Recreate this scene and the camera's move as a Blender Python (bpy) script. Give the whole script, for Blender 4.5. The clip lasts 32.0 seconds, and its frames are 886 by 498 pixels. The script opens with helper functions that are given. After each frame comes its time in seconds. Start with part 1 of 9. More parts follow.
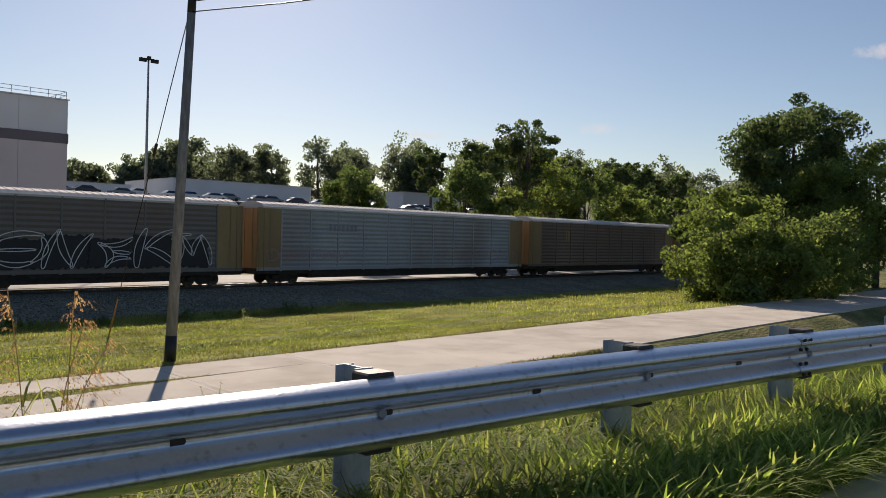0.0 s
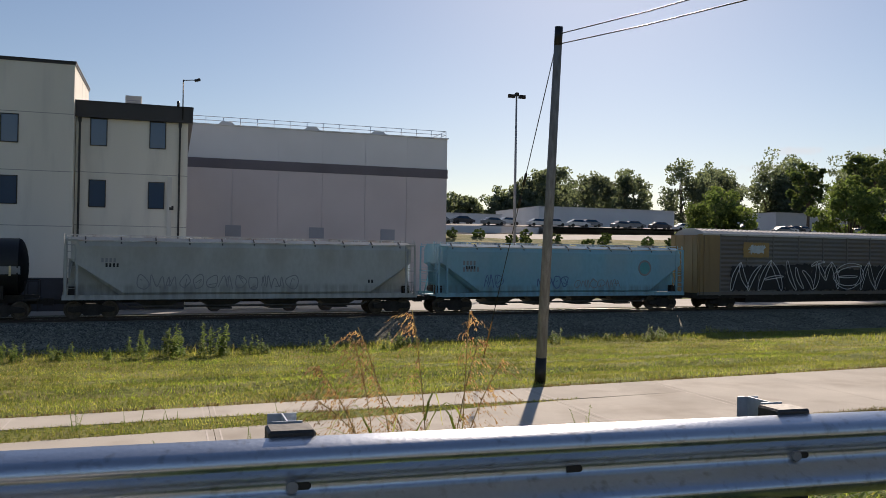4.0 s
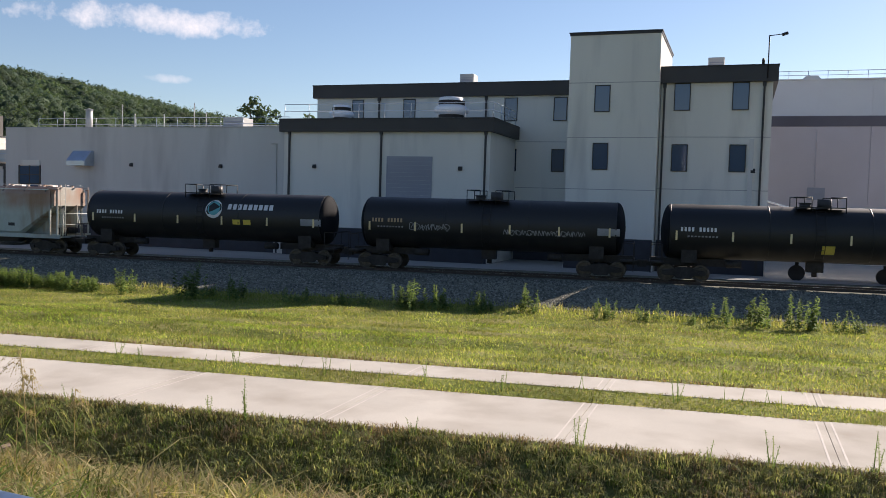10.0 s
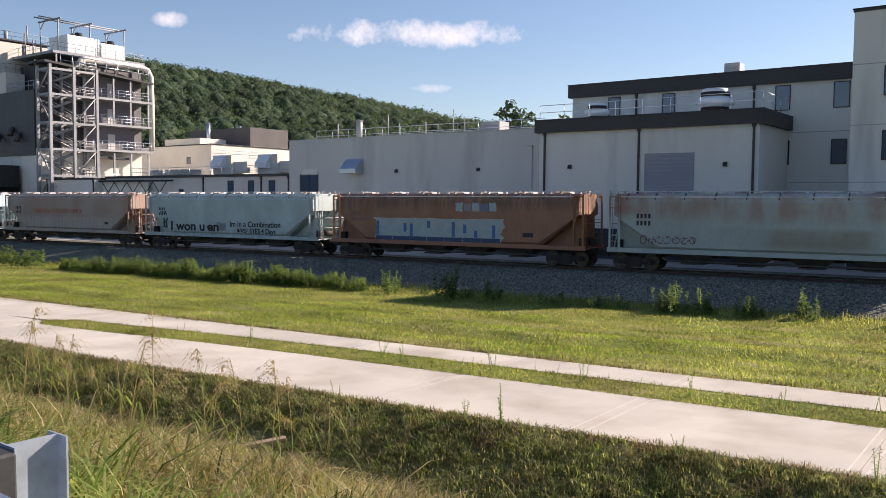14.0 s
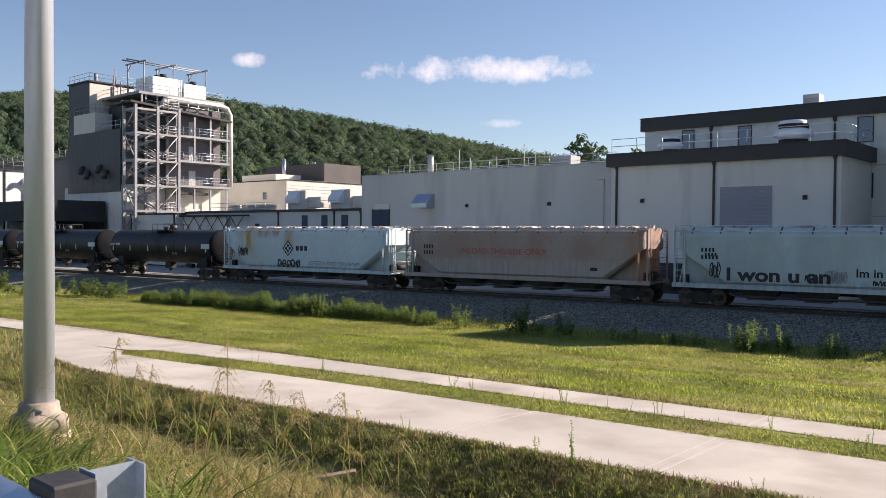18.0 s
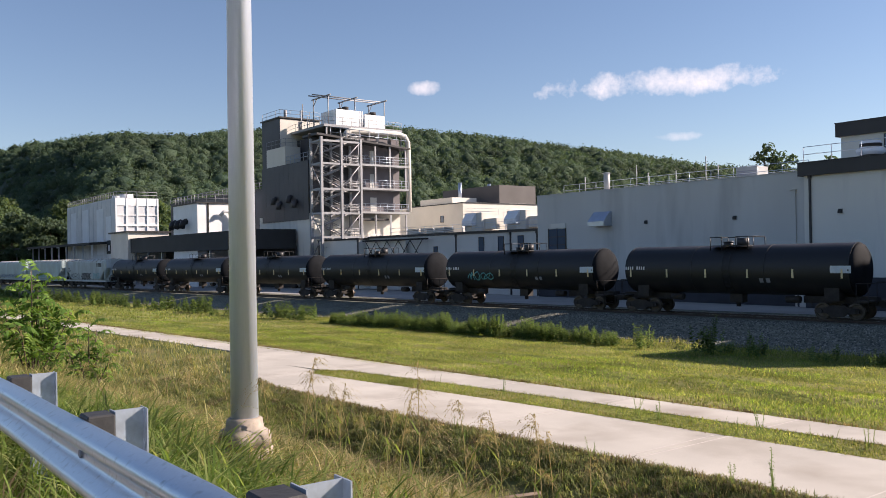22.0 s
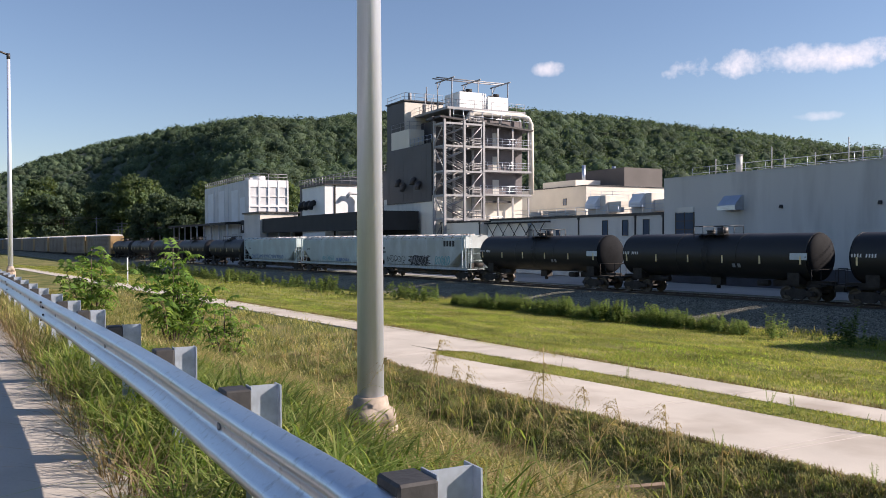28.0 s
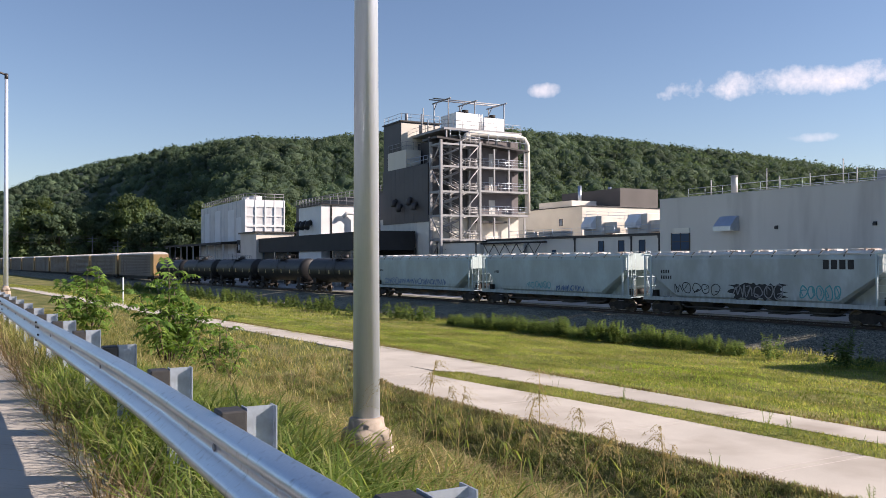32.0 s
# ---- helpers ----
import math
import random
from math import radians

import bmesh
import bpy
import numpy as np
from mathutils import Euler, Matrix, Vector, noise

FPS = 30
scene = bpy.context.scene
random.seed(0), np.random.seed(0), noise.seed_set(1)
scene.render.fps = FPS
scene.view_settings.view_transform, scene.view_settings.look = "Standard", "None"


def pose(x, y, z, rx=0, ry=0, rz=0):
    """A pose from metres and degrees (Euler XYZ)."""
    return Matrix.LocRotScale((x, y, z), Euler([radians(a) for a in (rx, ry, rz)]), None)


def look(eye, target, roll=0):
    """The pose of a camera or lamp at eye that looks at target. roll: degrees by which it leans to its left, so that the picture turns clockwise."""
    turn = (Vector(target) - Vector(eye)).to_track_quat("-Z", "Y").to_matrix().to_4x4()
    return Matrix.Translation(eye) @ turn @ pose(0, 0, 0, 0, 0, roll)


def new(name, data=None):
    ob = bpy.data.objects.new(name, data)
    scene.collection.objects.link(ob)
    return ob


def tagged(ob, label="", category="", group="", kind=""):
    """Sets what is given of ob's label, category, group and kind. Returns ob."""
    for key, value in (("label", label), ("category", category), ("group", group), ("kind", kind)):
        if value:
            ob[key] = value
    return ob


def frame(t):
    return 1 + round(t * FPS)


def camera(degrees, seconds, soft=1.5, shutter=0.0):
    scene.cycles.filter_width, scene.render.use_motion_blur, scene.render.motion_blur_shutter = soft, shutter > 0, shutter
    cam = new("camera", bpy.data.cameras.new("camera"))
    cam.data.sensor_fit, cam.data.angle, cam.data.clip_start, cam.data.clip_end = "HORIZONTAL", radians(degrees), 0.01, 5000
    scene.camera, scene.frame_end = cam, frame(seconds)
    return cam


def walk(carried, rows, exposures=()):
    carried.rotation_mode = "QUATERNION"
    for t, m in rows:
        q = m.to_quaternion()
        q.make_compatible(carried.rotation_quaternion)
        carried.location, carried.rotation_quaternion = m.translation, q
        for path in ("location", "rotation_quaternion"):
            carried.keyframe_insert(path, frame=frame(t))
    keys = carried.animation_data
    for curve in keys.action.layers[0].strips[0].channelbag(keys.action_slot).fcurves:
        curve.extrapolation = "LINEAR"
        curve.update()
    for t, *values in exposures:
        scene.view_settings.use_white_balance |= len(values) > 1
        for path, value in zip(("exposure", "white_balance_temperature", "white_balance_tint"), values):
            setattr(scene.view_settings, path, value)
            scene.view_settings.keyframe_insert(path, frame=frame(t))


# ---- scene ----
cam = camera(55.6, 32.0, 0.5)
PATH = [
    (0, (3.396, -3.186, 1.304), (4.739, -1.704, 1.279), 1.6),
    (0.5, (3.442, -3.093, 1.286), (4.671, -1.516, 1.256), 1.3),
    (1, (3.44, -3.07, 1.279), (4.548, -1.406, 1.25), 1.1),
    (1.5, (3.47, -2.993, 1.269), (4.456, -1.253, 1.243), 1.1),
    (2, (3.428, -2.97, 1.275), (4.21, -1.13, 1.259), 1.3),
    (2.5, (3.416, -2.963, 1.274), (4.087, -1.079, 1.269), 1.3),
    (3, (3.402, -2.961, 1.275), (4.035, -1.063, 1.283), 1.2),
    (3.5, (3.392, -2.956, 1.275), (4.011, -1.054, 1.29), 1.0),
    (5.5, (3.311, -2.971, 1.277), (3.912, -1.064, 1.294), 1.2),
    (6, (3.245, -2.95, 1.273), (3.843, -1.042, 1.29), 1.1),
    (6.5, (3.207, -2.869, 1.264), (3.738, -0.94, 1.271), 0.9),
    (7, (3.197, -2.687, 1.277), (3.445, -0.702, 1.282), 1.7),
    (7.5, (3.136, -2.418, 1.332), (3.005, -0.423, 1.299), 3.9),
    (8, (3.04, -2.516, 1.444), (2.831, -0.528, 1.388), 3.0),
    (8.5, (2.872, -2.457, 1.465), (2.591, -0.478, 1.395), 2.7),
    (9, (2.759, -2.175, 1.4), (2.352, -0.218, 1.322), 1.6),
    (9.5, (2.71, -1.959, 1.424), (2.098, -0.057, 1.336), 2.0),
    (10, (2.571, -1.825, 1.454), (1.909, 0.059, 1.346), 1.7),
    (10.5, (2.4, -1.723, 1.498), (1.723, 0.154, 1.373), 0.9),
    (11, (2.302, -1.499, 1.465), (1.564, 0.355, 1.332), 0.7),
    (11.5, (2.3, -1.192, 1.434), (1.345, 0.56, 1.298), 0.9),
    (12, (2.29, -1.163, 1.429), (1.283, 0.559, 1.281), 0.9),
    (12.5, (2.252, -1.219, 1.44), (1.185, 0.467, 1.294), 1.1),
    (13, (2.242, -1.237, 1.453), (1.134, 0.422, 1.314), 1.1),
    (13.5, (2.25, -1.245, 1.455), (1.106, 0.391, 1.328), 0.7),
    (14, (2.236, -1.242, 1.455), (1.044, 0.359, 1.337), 0.5),
    (14.5, (2.231, -1.24, 1.455), (1.0, 0.332, 1.345), 0.3),
    (15, (2.233, -1.242, 1.454), (0.979, 0.314, 1.368), 0.2),
    (15.5, (2.254, -1.253, 1.458), (0.981, 0.288, 1.392), 0.0),
    (17.5, (2.202, -1.223, 1.441), (0.884, 0.28, 1.4), 0.7),
    (18, (2.243, -1.246, 1.454), (0.918, 0.252, 1.416), 0.5),
    (18.5, (2.232, -1.243, 1.45), (0.9, 0.249, 1.415), 0.5),
    (19, (2.223, -1.239, 1.45), (0.884, 0.246, 1.418), 0.4),
    (19.5, (2.23, -1.246, 1.456), (0.882, 0.231, 1.431), -0.3),
    (20, (2.246, -1.26, 1.46), (0.868, 0.188, 1.443), -1.0),
    (20.5, (2.226, -1.26, 1.461), (0.793, 0.135, 1.453), -1.4),
    (21, (2.192, -1.251, 1.455), (0.7, 0.08, 1.456), -1.3),
    (21.5, (2.161, -1.246, 1.443), (0.599, 0.003, 1.45), -1.2),
    (22, (2.14, -1.244, 1.439), (0.534, -0.053, 1.451), -0.9),
    (22.5, (2.132, -1.244, 1.438), (0.501, -0.087, 1.454), -0.7),
    (23, (2.123, -1.25, 1.439), (0.459, -0.141, 1.457), -0.3),
    (23.5, (2.118, -1.253, 1.437), (0.429, -0.182, 1.453), -0.2),
    (24, (2.112, -1.256, 1.439), (0.409, -0.208, 1.455), -0.2),
    (24.5, (2.098, -1.24, 1.424), (0.377, -0.221, 1.434), 0.2),
    (25, (2.109, -1.244, 1.424), (0.357, -0.28, 1.424), 0.7),
    (25.5, (2.116, -1.253, 1.421), (0.352, -0.312, 1.413), 1.2),
    (27.5, (2.084, -1.243, 1.446), (0.321, -0.301, 1.421), 0.1),
    (28, (2.074, -1.244, 1.446), (0.313, -0.296, 1.419), -0.2),
    (28.5, (2.087, -1.25, 1.449), (0.326, -0.302, 1.427), -0.2),
    (29, (2.086, -1.252, 1.443), (0.327, -0.3, 1.425), -0.2),
    (29.5, (2.095, -1.262, 1.444), (0.337, -0.308, 1.429), -0.1),
    (30, (2.093, -1.261, 1.444), (0.336, -0.307, 1.44), 0.1),
    (30.5, (2.104, -1.265, 1.448), (0.348, -0.309, 1.453), 0.2),
    (31, (2.104, -1.263, 1.448), (0.347, -0.307, 1.462), 0.5),
    (31.5, (2.099, -1.256, 1.448), (0.342, -0.301, 1.466), 0.5),
    (32, (2.092, -1.253, 1.451), (0.335, -0.297, 1.472), -0.1),
]
walk(cam, [(t, look(eye, target, roll)) for t, eye, target, roll in PATH],
     [(0.0, 0.48, 6850, 17), (6.0, 0.48, 6800, 17), (7.5, 0.68, 6650, 16), (9.0, 0.92, 6500, 16), (10.0, 1.03, 6500, 17), (11.0, 1.0, 6500, 18), (13.0, 1.12, 6600, 20), (32.0, 1.05, 6450, 20)])

# ---- light ----
SUN_AZ, SUN_EL = 28.5, 28.3   # degrees from +y towards +x, and above the horizon
world = bpy.data.worlds.new("world")
scene.world = world
world.use_nodes = True
wn = world.node_tree.nodes
sky = wn.new("ShaderNodeTexSky")
sky.sky_type = "NISHITA"
sky.sun_disc = False
sky.sun_elevation = radians(SUN_EL)
sky.sun_rotation = radians(SUN_AZ)
sky.air_density, sky.dust_density, sky.ozone_density = 1.0, 0.25, 2.5
wn["Background"].inputs[1].default_value = 0.060
wl = world.node_tree.links


def wmath(op, a, b=None, clamp=False):
    n = wn.new("ShaderNodeMath")
    n.operation, n.use_clamp = op, clamp
    for i, v in enumerate((a, b)):
        if v is None:
            continue
        if isinstance(v, (int, float)):
            n.inputs[i].default_value = v
        else:
            wl.new(v, n.inputs[i])
    return n.outputs[0]


def clouds():
    """A few small fair-weather clouds: soft billowy patches about given directions (x, y, z), half sizes in radians, density."""
    tc = wn.new("ShaderNodeTexCoord")
    nz = wn.new("ShaderNodeTexNoise")
    nz.inputs["Scale"].default_value, nz.inputs["Detail"].default_value, nz.inputs["Roughness"].default_value = 26.0, 8, 0.66
    wl.new(tc.outputs["Generated"], nz.inputs["Vector"])
    total = None
    for d, wide, high, dense in (((-0.7990, 0.5690, 0.1945), 0.022, 0.009, 0.7), ((-0.6125, 0.7665, 0.1898), 0.138, 0.019, 0.95), ((-0.6029, 0.7872, 0.1295), 0.028, 0.006, 0.45),
                                 ((0.782, 0.609, 0.132), 0.035, 0.009, 0.55), ((0.623, 0.775, 0.103), 0.04, 0.008, 0.5), ((0.649, 0.752, 0.121), 0.03, 0.006, 0.5), ((0.915, 0.347, 0.207), 0.03, 0.010, 0.9), ((0.72, 0.69, 0.118), 0.05, 0.01, 0.3)):
        c = Vector(d).normalized()
        side = Vector((c.y, -c.x, 0)).normalized()
        upw = side.cross(c)
        acc = None
        for axis, half in ((side, wide), (upw, high)):
            dp = wn.new("ShaderNodeVectorMath")
            dp.operation = "DOT_PRODUCT"
            wl.new(tc.outputs["Generated"], dp.inputs[0])
            dp.inputs[1].default_value = axis
            q = wmath("MULTIPLY", dp.outputs["Value"], 1 / half)
            q = wmath("MULTIPLY", q, q)
            acc = q if acc is None else wmath("ADD", acc, q)
        front = wn.new("ShaderNodeVectorMath")
        front.operation = "DOT_PRODUCT"
        wl.new(tc.outputs["Generated"], front.inputs[0])
        front.inputs[1].default_value = c
        ahead = wmath("GREATER_THAN", front.outputs["Value"], 0.5)
        m = wmath("SUBTRACT", 1.0, acc)
        m = wmath("ADD", m, wmath("MULTIPLY", wmath("SUBTRACT", nz.outputs[0], 0.56), 3.4))
        m = wmath("MULTIPLY", wmath("MULTIPLY", m, 0.85 * dense, True), ahead)
        total = m if total is None else wmath("MAXIMUM", total, m)
    mix = wn.new("ShaderNodeMixRGB")
    wl.new(total, mix.inputs[0])
    wl.new(sky.outputs[0], mix.inputs[1])
    mix.inputs[2].default_value = (9.0, 8.6, 8.6, 1)
    return mix.outputs[0]


wl.new(clouds(), wn["Background"].inputs[0])
sun = new("sun", bpy.data.lights.new("sun", "SUN"))
sun.data.energy, sun.data.angle, sun.data.color = 4.25, radians(0.6), (1.0, 0.89, 0.74)
az, el = radians(SUN_AZ), radians(SUN_EL)
SUN_DIR = Vector((math.sin(az) * math.cos(el), math.cos(az) * math.cos(el), math.sin(el)))
sun.matrix_world = look(SUN_DIR * 200, (0, 0, 0))


# ---- materials ----
MATS = {}


def mat(name, col, rough=0.7, metal=0.0, var=0.15, scale=1.0, bump=0.0, bscale=20.0, dirt=None, dirt_amt=0.0, dirt_scale=0.4, per_obj=0.0, stretch=(1, 1, 1), spec=0.5):
    """A two-scale procedural surface: base colour with coarse and fine variation, optional stains, and relief."""
    if name in MATS:
        return MATS[name]
    m = bpy.data.materials.new(name)
    m.use_nodes = True
    nt = m.node_tree
    b = nt.nodes["Principled BSDF"]
    b.inputs["Roughness"].default_value, b.inputs["Metallic"].default_value = rough, metal
    b.inputs["Specular IOR Level"].default_value = spec
    tc = nt.nodes.new("ShaderNodeTexCoord")
    mp = nt.nodes.new("ShaderNodeMapping")
    mp.inputs["Scale"].default_value = stretch
    nt.links.new(tc.outputs["Object"], mp.inputs[0])
    n1 = nt.nodes.new("ShaderNodeTexNoise")
    n1.inputs["Scale"].default_value, n1.inputs["Detail"].default_value = scale, 6
    nt.links.new(mp.outputs[0], n1.inputs["Vector"])
    n2 = nt.nodes.new("ShaderNodeTexNoise")
    n2.inputs["Scale"].default_value, n2.inputs["Detail"].default_value = bscale, 4
    nt.links.new(mp.outputs[0], n2.inputs["Vector"])
    r1 = nt.nodes.new("ShaderNodeValToRGB")
    lo, hi = [max(0, c * (1 - var)) for c in col], [min(1, c * (1 + var)) for c in col]
    r1.color_ramp.elements[0].position, r1.color_ramp.elements[0].color = 0.3, (*lo, 1)
    r1.color_ramp.elements[1].position, r1.color_ramp.elements[1].color = 0.7, (*hi, 1)
    nt.links.new(n1.outputs[0], r1.inputs[0])
    out = r1.outputs[0]
    if var > 0:
        mx = nt.nodes.new("ShaderNodeMixRGB")
        mx.blend_type, mx.inputs[0].default_value = "MULTIPLY", min(1.0, var * 2.5)
        r2 = nt.nodes.new("ShaderNodeValToRGB")
        r2.color_ramp.elements[0].position, r2.color_ramp.elements[0].color = 0.25, (0.65, 0.65, 0.65, 1)
        r2.color_ramp.elements[1].position, r2.color_ramp.elements[1].color = 0.65, (1.1, 1.1, 1.1, 1)
        nt.links.new(n2.outputs[0], r2.inputs[0])
        nt.links.new(out, mx.inputs[1])
        nt.links.new(r2.outputs[0], mx.inputs[2])
        out = mx.outputs[0]
    if dirt:
        n3 = nt.nodes.new("ShaderNodeTexNoise")
        n3.inputs["Scale"].default_value, n3.inputs["Detail"].default_value = dirt_scale, 7
        nt.links.new(mp.outputs[0], n3.inputs["Vector"])
        r3 = nt.nodes.new("ShaderNodeValToRGB")
        r3.color_ramp.elements[0].position = max(0.0, 0.62 - dirt_amt * 0.5)
        r3.color_ramp.elements[1].position = min(1.0, 0.85 - dirt_amt * 0.35)
        nt.links.new(n3.outputs[0], r3.inputs[0])
        md = nt.nodes.new("ShaderNodeMixRGB")
        md.inputs[2].default_value = (*dirt, 1)
        nt.links.new(r3.outputs[0], md.inputs[0])
        nt.links.new(out, md.inputs[1])
        out = md.outputs[0]
    if per_obj > 0:
        oi = nt.nodes.new("ShaderNodeObjectInfo")
        hs = nt.nodes.new("ShaderNodeHueSaturation")
        mr = nt.nodes.new("ShaderNodeMapRange")
        mr.inputs[3].default_value, mr.inputs[4].default_value = 1 - per_obj, 1 + per_obj
        nt.links.new(oi.outputs["Random"], mr.inputs[0])
        nt.links.new(mr.outputs[0], hs.inputs["Value"])
        nt.links.new(out, hs.inputs["Color"])
        out = hs.outputs[0]
    nt.links.new(out, b.inputs["Base Color"])
    if bump > 0:
        bp = nt.nodes.new("ShaderNodeBump")
        bp.inputs["Strength"].default_value, bp.inputs["Distance"].default_value = bump, 0.02
        nt.links.new(n2.outputs[0], bp.inputs["Height"])
        nt.links.new(bp.outputs[0], b.inputs["Normal"])
    MATS[name] = m
    return m


def island_mat(name, cols, rough=0.8, trans=0.0):
    """Colours varied from one loose piece of a mesh to the next (leaves, blades, stones)."""
    if name in MATS:
        return MATS[name]
    m = bpy.data.materials.new(name)
    m.use_nodes = True
    nt = m.node_tree
    b = nt.nodes["Principled BSDF"]
    b.inputs["Roughness"].default_value = rough
    g = nt.nodes.new("ShaderNodeNewGeometry")
    r = nt.nodes.new("ShaderNodeValToRGB")
    for i, c in enumerate(cols):
        e = r.color_ramp.elements[i] if i < 2 else r.color_ramp.elements.new(0.5)
        e.position, e.color = i / max(1, len(cols) - 1), (*c, 1)
    nt.links.new(g.outputs["Random Per Island"], r.inputs[0])
    nt.links.new(r.outputs[0], b.inputs["Base Color"])
    if trans > 0:
        t = nt.nodes.new("ShaderNodeBsdfTranslucent")
        mx = nt.nodes.new("ShaderNodeMixShader")
        mx.inputs[0].default_value = trans
        nt.links.new(r.outputs[0], t.inputs[0])
        nt.links.new(b.outputs[0], mx.inputs[1])
        nt.links.new(t.outputs[0], mx.inputs[2])
        nt.links.new(mx.outputs[0], nt.nodes["Material Output"].inputs[0])
    MATS[name] = m
    return m


GALV = mat("galvanised_steel", (0.56, 0.61, 0.68), 0.28, 0.92, 0.06, 1.6, 0.06, 60, (0.30, 0.31, 0.32), 0.10, 22.0)
POSTM = mat("weathered_galvanised_post", (0.46, 0.52, 0.60), 0.45, 0.45, 0.16, 2.0, 0.04, 30, (0.26, 0.28, 0.31), 0.22, 5.0)
WOODY = mat("old_wood", (0.20, 0.205, 0.21), 0.85, 0, 0.3, 2, 0.3, 30, stretch=(6, 6, 1))
BLOCKOUT = mat("black_composite", (0.035, 0.034, 0.034), 0.6, 0, 0.3, 4, 0.2, 25)
CONCRETE = mat("concrete_walk", (0.525, 0.488, 0.43), 0.95, 0, 0.1, 0.5, 0.12, 60, (0.38, 0.34, 0.29), 0.28, 0.6, per_obj=0.06, spec=0.12)
ASPHALT = mat("asphalt", (0.13, 0.13, 0.132), 0.9, 0, 0.2, 1, 0.3, 120)


def stone_mat(name, cols, cell):
    """Crushed stone: each cell a stone with a colour and height of its own."""
    m = bpy.data.materials.new(name)
    m.use_nodes = True
    nt = m.node_tree
    b = nt.nodes["Principled BSDF"]
    b.inputs["Roughness"].default_value = 0.95
    b.inputs["Specular IOR Level"].default_value = 0.2
    tc = nt.nodes.new("ShaderNodeTexCoord")
    vo = nt.nodes.new("ShaderNodeTexVoronoi")
    vo.inputs["Scale"].default_value = 1 / cell
    nt.links.new(tc.outputs["Object"], vo.inputs["Vector"])
    sp = nt.nodes.new("ShaderNodeSeparateColor")
    nt.links.new(vo.outputs["Color"], sp.inputs[0])
    rp = nt.nodes.new("ShaderNodeValToRGB")
    for i, c in enumerate(cols):
        e = rp.color_ramp.elements[i] if i < 2 else rp.color_ramp.elements.new(0.5)
        e.position, e.color = i / (len(cols) - 1), (*c, 1)
    nt.links.new(sp.outputs[0], rp.inputs[0])
    nz = nt.nodes.new("ShaderNodeTexNoise")
    nz.inputs["Scale"].default_value, nz.inputs["Detail"].default_value = 0.5, 6
    nt.links.new(tc.outputs["Object"], nz.inputs["Vector"])
    mr = nt.nodes.new("ShaderNodeMapRange")
    mr.inputs[1].default_value, mr.inputs[2].default_value, mr.inputs[3].default_value, mr.inputs[4].default_value = 0.3, 0.7, 0.75, 1.25
    nt.links.new(nz.outputs[0], mr.inputs[0])
    hs = nt.nodes.new("ShaderNodeHueSaturation")
    nt.links.new(mr.outputs[0], hs.inputs["Value"])
    nt.links.new(rp.outputs[0], hs.inputs["Color"])
    nt.links.new(hs.outputs[0], b.inputs["Base Color"])
    bp = nt.nodes.new("ShaderNodeBump")
    bp.inputs["Strength"].default_value, bp.inputs["Distance"].default_value, bp.invert = 1.0, 0.05, True
    nt.links.new(vo.outputs["Distance"], bp.inputs["Height"])
    nt.links.new(bp.outputs[0], b.inputs["Normal"])
    return m


BALLAST = stone_mat("ballast_gravel", [(0.055, 0.057, 0.043), (0.25, 0.246, 0.185), (0.118, 0.12, 0.092)], 0.10)
STEEL = mat("worn_rail_steel", (0.07, 0.052, 0.042), 0.7, 0.3, 0.3, 2)
RAILTOP = mat("polished_rail_top", (0.6, 0.6, 0.6), 0.25, 1.0, 0.1, 2)
TIE = mat("creosoted_tie", (0.09, 0.07, 0.055), 0.9, 0, 0.3, 3, 0.2, 30)
STUCCO = mat("pale_stucco", (0.74, 0.72, 0.65), 0.9, 0, 0.06, 0.25, 0.08, 60, (0.5, 0.49, 0.45), 0.16, 0.6, stretch=(1, 1, 0.15))
STUCCO2 = mat("grey_stucco", (0.60, 0.595, 0.56), 0.9, 0, 0.07, 0.25, 0.08, 60, (0.42, 0.415, 0.39), 0.20, 0.5, stretch=(1, 1, 0.18))
FASCIA = mat("dark_fascia_metal", (0.045, 0.042, 0.042), 0.5, 0.2, 0.12, 0.5)
PINKWALL = mat("mauve_panel_wall", (0.60, 0.54, 0.54), 0.85, 0, 0.06, 0.2, 0.03, 40)
GREYWALL = mat("light_panel_wall", (0.70, 0.70, 0.71), 0.85, 0, 0.05, 0.2)
DARKWALL = mat("charcoal_metal_siding", (0.075, 0.073, 0.078), 0.55, 0.2, 0.12, 0.3)
CREAM = mat("cream_wall", (0.68, 0.64, 0.57), 0.85, 0, 0.08, 0.3)
WHITEM = mat("white_painted_metal", (0.82, 0.83, 0.84), 0.5, 0.1, 0.06, 0.5)
DOORGREY = mat("grey_roller_door", (0.30, 0.31, 0.35), 0.55, 0.2, 0.08, 0.4)
ALU = mat("bright_aluminium", (0.73, 0.80, 0.93), 0.42, 0.5, 0.05, 3, 0.02, 40, stretch=(3, 3, 0.2))
STEELGREY = mat("grey_painted_steel", (0.29, 0.295, 0.31), 0.6, 0.2, 0.15, 0.6)
ROOFM = mat("pale_roof_membrane", (0.55, 0.54, 0.52), 0.85, 0, 0.12, 0.3)
BLACKM = mat("black_trim", (0.015, 0.015, 0.016), 0.45, 0.1, 0.1, 2)


def glass_mat(name, col):
    m = bpy.data.materials.new(name)
    m.use_nodes = True
    b = m.node_tree.nodes["Principled BSDF"]
    b.inputs["Base Color"].default_value = (*col, 1)
    b.inputs["Roughness"].default_value = 0.05
    b.inputs["IOR"].default_value = 1.72
    return m


# blue of the reflected sky is put into the glass's base colour
GLASS = glass_mat("sky_blue_window_glass", (0.02, 0.055, 0.125))


